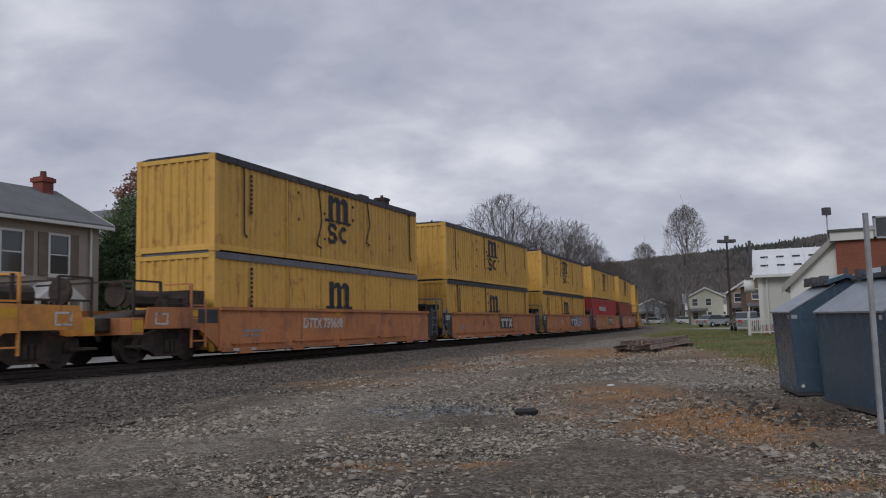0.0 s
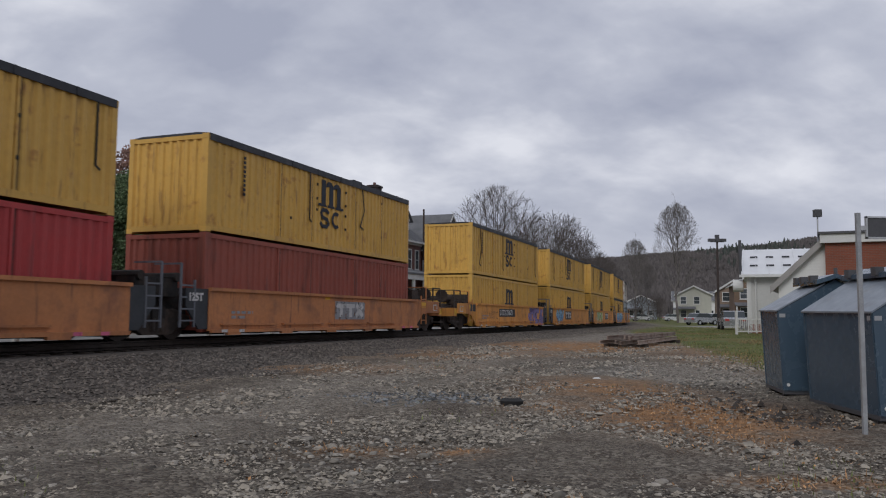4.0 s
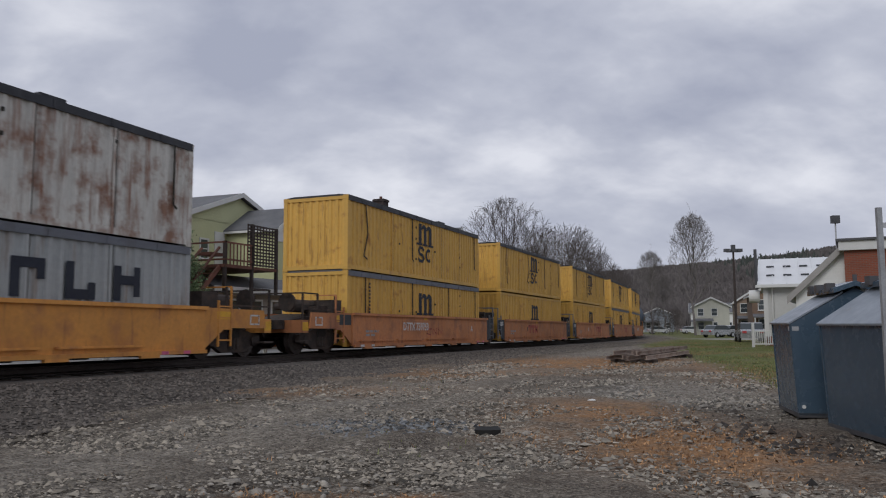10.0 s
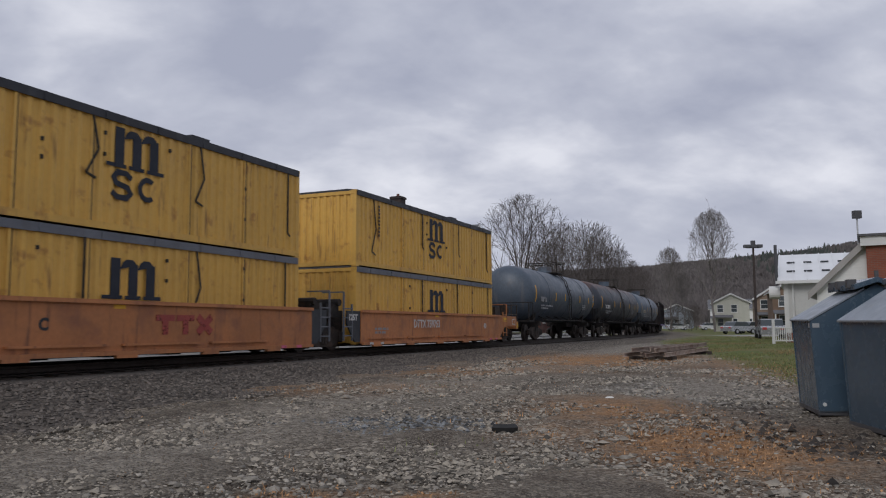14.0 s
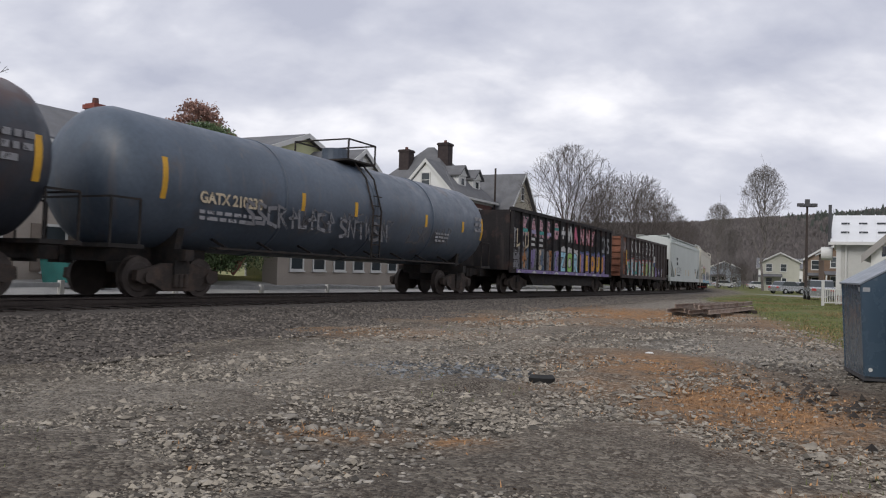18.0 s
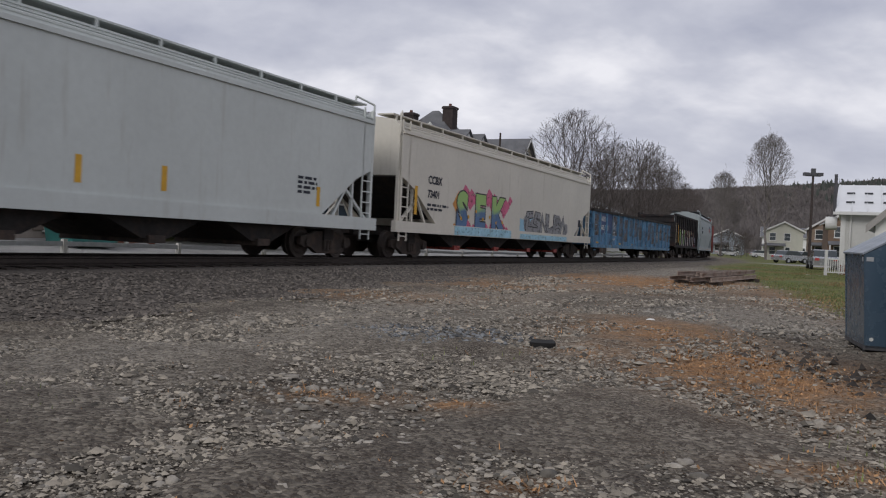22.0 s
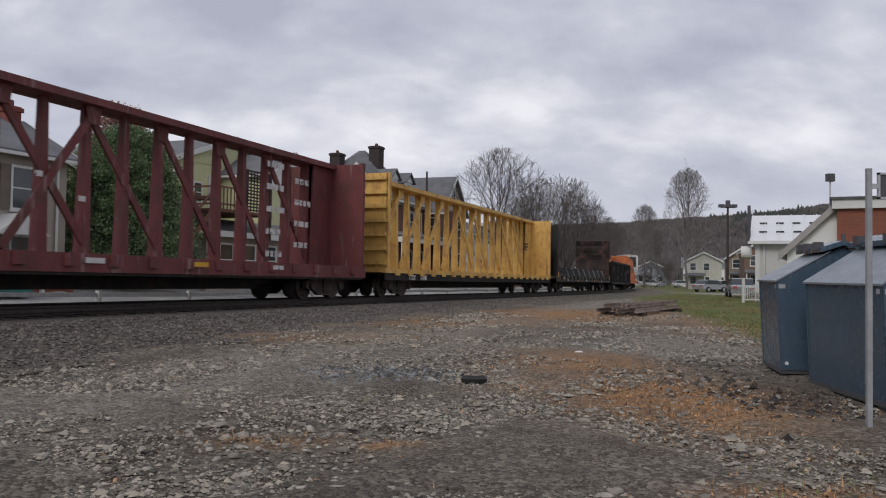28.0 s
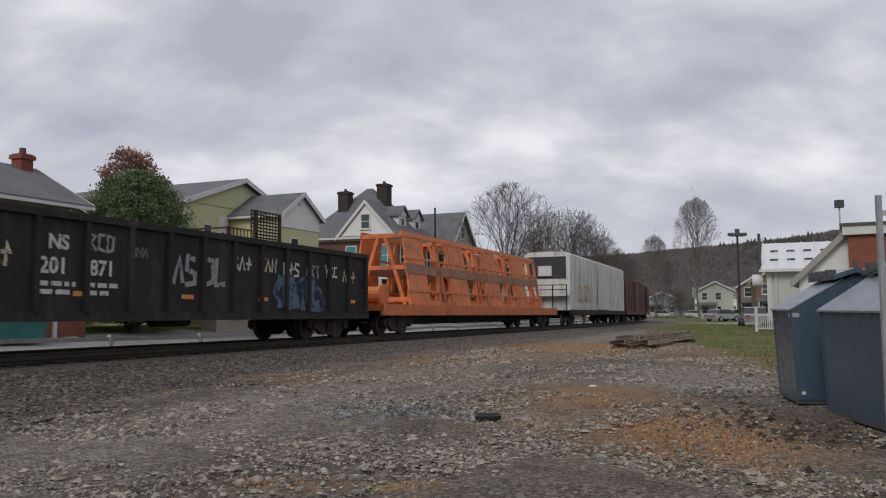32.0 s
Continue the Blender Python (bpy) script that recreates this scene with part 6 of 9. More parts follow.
# ---- centre-beam flat cars ----
def centerbeam(u, length, material, label, top, seed):
    c = thing("centerbeam_flatcar", label, "flat car", "centre-beam flat cars")
    d0, d1 = 0.78, 1.02
    part("deck", Geo().box(0, length, -1.45, 1.45, d0 + 0.12, d1), material, c)
    for o in (-1, 1):
        part("side_sill", Geo().box(0, length, min(o * 1.38, o * 1.48), max(o * 1.38, o * 1.48), d1 - 0.14 if material is M_CB_YELLOW else d0 - 0.1, d1 + 0.03), material, c)
        part("lower_sill", Geo().box(0.1, length - 0.1, min(o * 1.36, o * 1.44), max(o * 1.36, o * 1.44), d0 - 0.16, d0 + 0.12), M_UNDER, c)
        for k in range(20):
            x = 0.9 + (length - 1.8) * k / 19
            part("stake_pocket", Geo().box(x - 0.13, x + 0.13, min(o * 1.46, o * 1.55), max(o * 1.46, o * 1.55), d1 - 0.22, d1 + 0.02), material, c)
    part("fish_belly", Geo().prism([(2.6, d0), (length - 2.6, d0), (length - 5, 0.32), (5, 0.32)], "y", -0.4, 0.4), M_UNDER, c)
    part("top_chord", Geo().box(0.3, length - 0.3, -0.42, 0.42, top - 0.16, top), material, c)
    n = 18
    bay = (length - 3.0) / n
    for k in range(n + 1):
        x = 1.5 + bay * k
        part("beam_post", Geo().loft([[(x - w_, -d_, zz), (x + w_, -d_, zz), (x + w_, d_, zz), (x - w_, d_, zz)] for w_, d_, zz in ((0.10, 0.15, d1), (0.08, 0.12, (d1 + top) / 2), (0.07, 0.09, top - 0.14))]), material, c)
    for k in (0, 2, 4, 6, 8, 10, 12, 14, 16):
        xa, xb = 1.5 + bay * k, 1.5 + bay * (k + 2)
        if k > 8:
            xa, xb = xb, xa
        for turn in ((xa, xb), (xb, xa)) if k == 8 else ((xa, xb),):
            yy = -0.20 if turn[0] < turn[1] else -0.10
            part("diagonal_brace", Geo().bar((turn[0] + 0.1, yy, d1 + 0.1), (turn[1], yy, top - 0.32), 0.17, 0.07, (0, 1, 0)), material, c)
            part("gusset", Geo().prism([(turn[1] - 0.22, top - 0.15), (turn[1] + 0.22, top - 0.15), (turn[1] + 0.16, top - 0.55), (turn[1] - 0.16, top - 0.55)], "y", yy - 0.045, yy - 0.02), material, c)
    for x, way in ((0.15, 1), (length - 0.15, -1)):
        g = Geo().box(min(x, x + way * 0.08), max(x, x + way * 0.08), -1.42, 1.42, d1, top)
        part("bulkhead", g, material, c)
        for o in (-1, 1):
            wing = Geo().prism([(x, d1), (x + way * 1.35, d1), (x + way * 1.25, top - 0.05), (x, top - 0.05)], "y", o * 0.22 - 0.03, o * 0.22 + 0.03)
            part("bulkhead_wing", wing, material, c)
        for k in range(7):
            zz = d1 + 0.15 + (top - d1 - 0.4) * k / 6
            part("bulkhead_rib", Geo().box(min(x, x - way * 0.13), max(x, x - way * 0.13), -1.40, 1.40, zz, zz + 0.14), material, c)
        for o in (-1, 1):
            part("corner_post", Geo().box(min(x, x + way * 0.16), max(x, x + way * 0.16), min(o * 1.36, o * 1.48), max(o * 1.36, o * 1.48), d1, top + 0.02), material, c)
    for x, way in ((1.9, -1), (length - 1.9, 1)):
        add_truck(c, x)
        coupler(c, x + way * 2.1, way)
    return rolling_at(c, u, length, length / 2 - 1.9)


c1 = centerbeam(446.4, 23.3, M_CB_RED, "dark red empty centre-beam flat car with flaking white lettering", 4.45, 1)
c2 = centerbeam(471.2, 22.95, M_CB_YELLOW, "yellow empty centre-beam flat car with worn paint", 4.42, 2)
for k in range(9):
    bars(c1, 19.3 + (k % 2) * 1.5, 3.9 - k * 0.33, 1.2, 1, 0.17, M_PAINT["white"], -0.262 if k % 2 else -0.262, 91 + k)
panel(c1, "reflector", 0.24, 0.5, 1.1, 2.6, M_PAINT["amber"], -1.485)
for k in range(5):
    panel(c1, "reflector", 5 + 3.2 * k, 5.5 + 3.2 * k, 0.86, 0.97, M_PAINT["amber"] if k % 2 else M_PAINT["white"], -1.552)
lettering(c2, "TTZX", 2.0, 0.66, 0.24, M_PAINT["white"], -1.446)
lettering(c2, "64346", 3.1, 0.66, 0.24, M_PAINT["white"], -1.446)
for k in range(4):
    panel(c2, "reflector", 6.5 + 3.6 * k, 6.85 + 3.6 * k, 0.9, 1.0, M_PAINT["orange"], -1.482)
bars(c2, 21.0, 2.9, 1.0, 3, 0.1, M_INK, -0.262, 95)
# white lumber-wrap flecks on the red car's posts
for k in range(10):
    x = 2.5 + 1.12 * k
    panel(c1, "worn_lettering", x - 0.1, x + 0.1, 2.2 + (k % 3) * 0.2, 2.32 + (k % 3) * 0.2, M_PAINT["white"], -0.172)


# ---- bulkhead flat car with steel plate ----
def bulkhead_flat(u, length):
    c = thing("bulkhead_flatcar", "grimy bulkhead flat car with tall plank end walls", "flat car")
    part("deck", Geo().box(0, length, -1.45, 1.45, 0.92, 1.06), M_FLAT, c)
    for o in (-1, 1):
        part("side_sill", Geo().box(0, length, min(o * 1.36, o * 1.47), max(o * 1.36, o * 1.47), 0.72, 1.16), M_FLAT, c)
        for k in range(15):
            x = 1.2 + (length - 2.4) * k / 14
            part("stake_pocket", Geo().box(x - 0.1, x + 0.1, min(o * 1.46, o * 1.56), max(o * 1.46, o * 1.56), 0.86, 1.12), M_UNDER, c)
    part("fish_belly", Geo().prism([(2.6, 0.92), (length - 2.6, 0.92), (length - 4.5, 0.36), (4.5, 0.36)], "y", -0.5, 0.5), M_UNDER, c)
    for x, way in ((0.1, 1), (length - 0.1, -1)):
        for o in (-1, -0.5, 0, 0.5, 1):
            part("bulkhead_post", Geo().prism([(x, 0.9), (x + way * 0.35, 0.9), (x + way * 0.12, 4.35), (x, 4.35)], "y", o * 1.30 - 0.08, o * 1.30 + 0.08), M_GON_BLACK, c)
        for k in range(16):
            zz = 1.08 + 0.203 * k
            part("plank", Geo().box(min(x + way * 0.36, x + way * 0.42), max(x + way * 0.36, x + way * 0.42), -1.42, 1.42, zz, zz + 0.192), M_PLANK, c)
        part("back_sheet", Geo().box(min(x + way * 0.31, x + way * 0.355), max(x + way * 0.31, x + way * 0.355), -1.40, 1.40, 1.06, 4.28), M_GON_BLACK, c)
        part("side_cheek", Geo().prism([(x, 1.06), (x + way * 0.40, 1.06), (x + way * 0.40, 4.3), (x, 4.3)], "y", -1.44, -1.39), M_PLANK, c)
        panel(c, "reflector", min(x + way * 0.05, x + way * 0.3), max(x + way * 0.05, x + way * 0.3), 1.0, 1.35, M_PAINT["orange"], -1.475)
    for k in range(5):
        panel(c, "reflector", 3 + 3.3 * k, 3.4 + 3.3 * k, 0.78, 0.88, M_PAINT["orange"] if k % 2 else M_PAINT["white"], -1.475)
    bars(c, 1.6, 0.86, 2.4, 1, 0.16, M_PAINT["cream"], -1.475, 99)
    for x, way in ((1.9, -1), (length - 1.9, 1)):
        add_truck(c, x)
        coupler(c, x + way * 2.1, way)
    rolling_at(c, u, length, length / 2 - 1.9)
    load = thing("steel_plate_stack", "dark steel plates stacked flat and strapped on the flat car", "steel load")
    r = random.Random(8)
    z = 1.07
    for k in range(7):
        th = r.uniform(0.07, 0.11)
        a, b = r.uniform(0.8, 2.2), length - r.uniform(1.6, 4.5)
        part("plate", Geo().box(a, b, -1.25 + r.uniform(-0.08, 0.05), 1.25, z, z + th), M_LOAD, load)
        z += th + 0.002
    for k in range(8):
        x = 3.2 + k * 2.0
        part("strap", Geo().bar((x + 0.22, -1.50, 1.0), (x - 0.12, -1.32, z + 0.03), 0.07, 0.03), M_PAINT["grey"], load)
    rolling_at(load, u, length, length / 2 - 1.9)


bulkhead_flat(495.85, 20.4)


# ---- flat car with orange frames ----
def frame_flat(u, length):
    c = thing("frame_flatcar", "orange flat car with a low deck", "flat car")
    part("deck", Geo().box(0, length, -1.42, 1.42, 0.86, 1.05), M_ORANGE, c)
    for o in (-1, 1):
        part("side_sill", Geo().box(0, length, min(o * 1.34, o * 1.46), max(o * 1.34, o * 1.46), 0.70, 1.09), M_ORANGE, c)
    part("fish_belly", Geo().prism([(2.6, 0.9), (length - 2.6, 0.9), (length - 4.5, 0.36), (4.5, 0.36)], "y", -0.5, 0.5), M_UNDER, c)
    for x, way in ((1.9, -1), (length - 1.9, 1)):
        add_truck(c, x)
        coupler(c, x + way * 2.1, way)
    rolling_at(c, u, length, length / 2 - 1.9)
    r = random.Random(4)
    for x, w in ((0.9, 1.2), (length - 2.0, 1.1)):
        wn_ = thing("winch", "orange winch drum bolted on the flat car deck", "winch")
        part("drum", Geo().rod((x, -0.9, 1.42), (x, 0.9, 1.42), 0.30, 0.30, 14), M_ORANGE, wn_)
        for yy in (-0.95, 0.95):
            part("cheek_plate", Geo().rod((x, yy - 0.05, 1.42), (x, yy + 0.05, 1.42), 0.40, 0.40, 14), M_ORANGE, wn_)
            part("stand", Geo().box(x - 0.25, x + 0.25, yy - 0.04, yy + 0.04, 1.05, 1.4), M_ORANGE, wn_)
        rolling_at(wn_, u, length, length / 2 - 1.9)
    def leaned(g):
        """The rack narrows towards its top."""
        g.v = [(a, b * (1 - 0.34 * (h - 1.05) / 2.8), h) for a, b, h in g.v]
        return g

    for k in range(4):
        f = thing("orange_crib", "tall orange welded steel crib standing on the flat car", "steel crib", "orange frames")
        x0, w, zt = 2.6 + k * 4.35, 4.3, 3.85
        for yy in (-1.25, 1.25):
            part("web_plate", leaned(Geo().prism([(x0, 1.09), (x0 + 1.85, 1.09), (x0 + 1.75, zt - 0.05), (x0 + 0.08, zt - 0.05)], "y", yy - 0.04, yy + 0.04)), M_ORANGE, f)
            for xa, xb in ((2.75, 3.05), (3.35, 3.05), (w - 0.12, w - 0.12)):
                part("upright", leaned(Geo().bar((x0 + xa, yy, 1.09), (x0 + xb, yy, zt - 0.1), 0.17, 0.14, (0, 1, 0))), M_ORANGE, f)
            for zz, hh, mat in ((1.16, 0.07, M_ORANGE), (1.62, 0.04, M_ORANGE), (2.46, 0.19, M_CRIB_GRIME), (2.86, 0.04, M_ORANGE), (zt - 0.08, 0.10, M_ORANGE)):
                part("cross_beam", leaned(Geo().box(x0, x0 + w, yy - 0.07, yy + 0.07, zz - hh, zz + hh)), mat, f)
            for zz in (1.2, 2.62):
                part("gusset", leaned(Geo().prism([(x0 + 3.5, zz), (x0 + w - 0.1, zz), (x0 + w - 0.12, zz + 0.55)], "y", yy - 0.02, yy + 0.02)), M_ORANGE, f)
        for dx in (0.1, w - 0.1):
            for zz in (1.3, 2.5, zt - 0.15):
                part("tie_beam", leaned(Geo().box(x0 + dx - 0.08, x0 + dx + 0.08, -1.2, 1.2, zz - 0.08, zz + 0.08)), M_ORANGE, f)
            for yy in (-0.45, 0.45):
                part("end_strut", Geo().bar((x0 + dx, yy * 2.2, 1.09), (x0 + dx, yy * 0.3, zt - 0.15), 0.14, 0.14, (1, 0, 0)), M_ORANGE, f)
        rolling_at(f, u, length, length / 2 - 1.9)


frame_flat(535.0, 22.8)


# ---- box cars ----
def boxcar(u, length, material, label, top, reefer):
    c = thing("boxcar", label, "boxcar", "boxcars")
    g = Geo().prism([(-1.5, 1.0), (-1.5, top - 0.2), (-1.2, top - 0.05), (0, top), (1.2, top - 0.05), (1.5, top - 0.2), (1.5, 1.0)], "x", 0.1, length - 0.1)
    part("body", g, material, c)
    for k in range(int(length / 1.3)):
        x = 0.5 + k * 1.3
        part("side_post", Geo().box(x, x + 0.07, -1.545, -1.5, 1.0, top - 0.22), material, c)
    part("door", Geo().box(length * 0.42, length * 0.62, -1.60, -1.545, 1.1, top - 0.3), material, c)
    part("side_sill", Geo().box(0.1, length - 0.1, -1.56, -1.45, 0.72, 1.04), M_UNDER if reefer else material, c)
    part("centre_sill", Geo().box(-0.2, length + 0.2, -0.3, 0.3, 0.66, 1.0), M_UNDER, c)
    if reefer:
        # no opening is cut: a black sheet paints the recess's shade on the end
        part("machine_recess", Geo().box(0.04, 0.12, -1.25, 1.25, 3.05, top - 0.35), M_PAINT["black"], c)
        part("machine_unit", Geo().box(-0.12, 0.1, -0.35, 0.55, 3.2, 3.85), M_REEFER, c)
        part("end_platform", Geo().box(-0.55, 0.12, -1.4, 1.4, 1.9, 1.98), M_REEFER, c)
        rl = Geo()
        for zz in (2.3, 2.6):
            rl.bar((-0.55, -1.4, zz), (-0.55, 1.4, zz), 0.05)
        for yy in (-1.4, -0.5, 0.5, 1.4):
            rl.bar((-0.55, yy, 1.0), (-0.55, yy, 2.6), 0.06)
        part("end_railing", rl, M_UNDER, c)
        graffiti(c, 2.6, 1.5, 5.0, 1.3, 6, ["orange", "cream"], None, -1.547, 97, 0.12)
    for x, way in ((1.9, -1), (length - 1.9, 1)):
        add_truck(c, x)
        coupler(c, x + way * 2.1, way)
    return rolling_at(c, u, length, length / 2 - 1.9)


boxcar(560.9, 22.0, M_REEFER, "white refrigerator boxcar with rusty stains", 4.8, True)
boxcar(584.2, 18.0, M_BOXCAR, "dark brown boxcar with plain ribbed sides", 4.3, False)
boxcar(603.6, 18.0, M_BOXCAR, "dark brown boxcar with plain ribbed sides", 4.3, False)


# ---- yard things near the camera ----
def flat_z(x, y):
    return float(ground_z(np.array([x]), np.array([y]))[0][0])


M_BIN = surf("bin_blue_grey_paint", (0.053, 0.086, 0.122), 0.25, var=0.05, scale=1.2, bump=0.04, bump_scale=6.0, spec=0.6)
# paler than the body: the sky's brightness on the slopes is in this colour
M_BIN_SLOPE_SKYLIT = surf("bin_slope_skylit_grey", (0.23, 0.26, 0.295), 0.4, metal=0.3, var=0.12, scale=1.5, streak=(0.19, 0.19, 0.19), streak_amount=0.1, bump=0.08, spec=0.6)
M_GALV = surf("galvanised_steel", (0.42, 0.43, 0.44), 0.5, metal=0.3, var=0.15, scale=5.0)
M_RUBBER = surf("black_rubber", (0.02, 0.02, 0.02), 0.7)
M_WHITE = surf("white_paint", (0.62, 0.62, 0.60), 0.6, var=0.06, scale=2.0)
M_RUSTY = surf("rusty_rail", (0.30, 0.24, 0.20), 0.8, var=0.3, scale=3.0, dirt=(0.15, 0.085, 0.055), dirt_amount=0.3, rand=0.2)
M_SIGN = surf("sign_back", (0.07, 0.07, 0.075), 0.5)


def steel_bin(x, y, length, width, turn, eave, ridge):
    """A gabled steel collection bin: its long left side starts at its near left corner."""
    c = thing("collection_bin", "large blue-grey steel bin with a sloping hinged lid", "bin", "steel bins")
    c.matrix_world = pose(x, y, flat_z(x, y) - 0.02, 0, 0, turn)
    h, w = eave, width
    prof = [(0.06, 0.10), (0.0, h), (w * 0.5, ridge - 0.02), (w, h), (w - 0.06, 0.10)]
    g = Geo().prism([(a, b) for a, b in prof], "y", 0.0, length)
    part("body", g, M_BIN, c)
    for o, (a, b) in ((0, ((-0.03, h - 0.01), (w * 0.5 - 0.16, ridge - 0.10))), (1, ((w + 0.03, h - 0.01), (w * 0.5 + 0.16, ridge - 0.10)))):
        (x0, z0), (x1, z1) = a, b
        part("sloping_panel", Geo().prism([(x0, z0), (x1, z1), (x1, z1 + 0.025), (x0, z0 + 0.025)], "y", -0.02, length + 0.02), M_BIN_SLOPE_SKYLIT, c)
    lid = Geo().prism([(w * 0.5 - 0.30, ridge - 0.10), (w * 0.5 - 0.30, ridge - 0.03), (w * 0.5, ridge + 0.07), (w * 0.5 + 0.30, ridge - 0.03), (w * 0.5 + 0.30, ridge - 0.10), (w * 0.5, ridge)], "y", -0.10, length + 0.10)
    part("ridge_lid", lid, M_BIN, c)
    for yy in (0.1, length * 0.5, length - 0.25):
        part("hinge", Geo().box(w * 0.5 - 0.34, w * 0.5 - 0.22, yy, yy + 0.14, ridge - 0.07, ridge + 0.05), M_SIGN, c)
    part("lifting_ring", Geo().rod((w * 0.5, -0.06, ridge + 0.06), (w * 0.5, -0.06, ridge + 0.16), 0.03, 0.03, 8), M_SIGN, c)
    for yy in (0.12, length - 0.3):
        part("skid", Geo().box(0.08, w - 0.08, yy, yy + 0.16, 0.0, 0.10), M_SIGN, c)
    part("base_frame", Geo().box(0.05, w - 0.05, 0.0, length, 0.07, 0.13), M_SIGN, c)
    part("drain_plug", Geo().rod((0.13, 0.004, 0.22), (0.13, -0.012, 0.22), 0.027, 0.027, 12), M_WHITE, c)
    part("sticker", Geo().box(0.02, 0.11, -0.006, 0.001, h - 0.10, h - 0.04), M_GALV, c)
    part("sticker", Geo().box(-0.007, 0.0, 0.06, 0.14, h - 0.10, h - 0.04), M_GALV, c)
    for yy in (0.02, length - 0.05):
        part("edge_seam", Geo().prism([(0.053, 0.10), (-0.012, h), (0.005, h), (0.075, 0.10)], "y", yy, yy + 0.03), M_BIN, c)
    return c


steel_bin(5.04, 11.55, 1.34, 1.75, -12.0, 1.40, 1.93)
steel_bin(5.0, 8.75, 2.08, 1.85, -3.0, 1.43, 2.02)

post_t = thing("sign_post", "galvanised steel post with a small dark sign plate", "sign post")
px, py = 4.31, 7.78
pz = flat_z(px, py)
part("post", Geo().box(px - 0.025, px + 0.025, py - 0.02, py + 0.02, pz - 0.05, pz + 2.58), surf("weathered_post", (0.33, 0.34, 0.35), 0.55, metal=0.3, var=0.2, scale=4.0), post_t)
part("sign_plate", Geo().box(px + 0.10, px + 0.40, py + 0.0, py + 0.012, pz + 2.29, pz + 2.53), M_SIGN, post_t)
sf = Geo()
for a in ((0.09, 0.41, 2.28, 2.30), (0.09, 0.41, 2.52, 2.54), (0.09, 0.11, 2.28, 2.54), (0.39, 0.41, 2.28, 2.54)):
    sf.box(px + a[0], px + a[1], py - 0.012, py + 0.02, pz + a[2], pz + a[3])
part("sign_frame", sf, M_GALV, post_t)
part("bracket", Geo().box(px + 0.03, px + 0.11, py - 0.01, py + 0.01, pz + 2.38, pz + 2.43), M_GALV, post_t)

tr = thing("rubber_block", "short black piece of tyre rubber lying on the gravel", "rubber scrap")
tx, ty = 0.60, 10.75
tz = flat_z(tx, ty)
ring = []
for k in range(9):
    a = -0.55 + 1.1 * k / 8
    ring.append([(tx + 0.20 * math.sin(a) + dx * math.sin(a), ty - 0.12 + 0.35 * (1 - math.cos(a)) - dx, tz + zz) for dx, zz in ((-0.03, -0.01), (0.11, -0.01), (0.13, 0.06), (0.06, 0.10), (-0.02, 0.07))])
part("tread", Geo().loft(ring), M_RUBBER, tr)

pile = thing("rail_pile", "stack of old rusty rails lying on timber beside the track", "rail pile")
PILE_A, PILE_B = Vector((5.5, 26.2, 0)), Vector((8.9, 31.8, 0))
dr = (PILE_B - PILE_A).normalized()
sd = Vector((dr.y, -dr.x, 0))
for k, (off, up, cut0, cut1, skew) in enumerate(((-0.1, 0.12, 0.0, 0.3, 0.35), (0.3, 0.12, 0.5, 0.0, 0.15), (0.7, 0.12, -0.3, 0.9, 0.0), (1.15, 0.12, 0.3, 0.5, -0.1), (0.1, 0.275, 0.2, 0.6, 0.4), (0.55, 0.275, 0.7, -0.3, 0.25), (0.95, 0.275, -0.1, 0.8, 0.0))):
    p, q = PILE_A + dr * cut0 + sd * off, PILE_B - dr * cut1 + sd * (off + skew)
    zb = flat_z(7.5, 29) + up
    g = Geo()
    for w, h0, h1 in ((0.12, 0.0, 0.015), (0.02, 0.015, 0.10), (0.065, 0.10, 0.13)):
        g.bar((p.x, p.y, zb + (h0 + h1) / 2), (q.x, q.y, zb + (h0 + h1) / 2), w, h1 - h0)
    part("old_rail", g, M_RUSTY, pile)
for f in (0.15, 0.85):
    m_ = PILE_A.lerp(PILE_B, f)
    part("timber", Geo().bar(tuple(m_ - sd * 0.25 + Vector((0, 0, flat_z(m_.x, m_.y) + 0.05))), tuple(m_ + sd * 1.3 + Vector((0, 0, flat_z(m_.x, m_.y) + 0.05))), 0.16, 0.12), M_TIE, pile)

# ---- fence beside the far side of the track ----
M_CONC = surf("concrete_grey", (0.46, 0.45, 0.43), 0.9, var=0.15, scale=2.0)
fence = thing("guard_fence", "low galvanised rail fence on posts along the road", "fence")
for k in range(34):
    s = -30 + 4.0 * k
    p = track(s, 4.6)
    z0 = flat_z(p.x, p.y)
    h = float(np.interp(s, SS, HEAD))
    d = Vector((math.sin(h), math.cos(h), 0))
    part("fence_post", Geo().bar((p.x, p.y, z0 - 0.1), (p.x, p.y, z0 + 0.78), 0.12, 0.12, (d.x, d.y, 0)), M_CONC, fence)
    q = track(s + 4.0, 4.6)
    z1 = flat_z(q.x, q.y)
    part("fence_rail", Geo().bar((p.x, p.y, z0 + 0.66), (q.x, q.y, z1 + 0.66), 0.06, 0.12), M_GALV, fence)
for k in range(12):
    s = -14 + 10.0 * k
    p, q = track(s, 5.15), track(s + 9.2, 5.15)
    kb = tagged(part("kerb", Geo().bar((p.x, p.y, flat_z(p.x, p.y) + 0.06), (q.x, q.y, flat_z(q.x, q.y) + 0.06), 0.35, 0.2), M_CONC), "pale concrete kerb between the road and the track", "kerb", "kerbs", "structure")

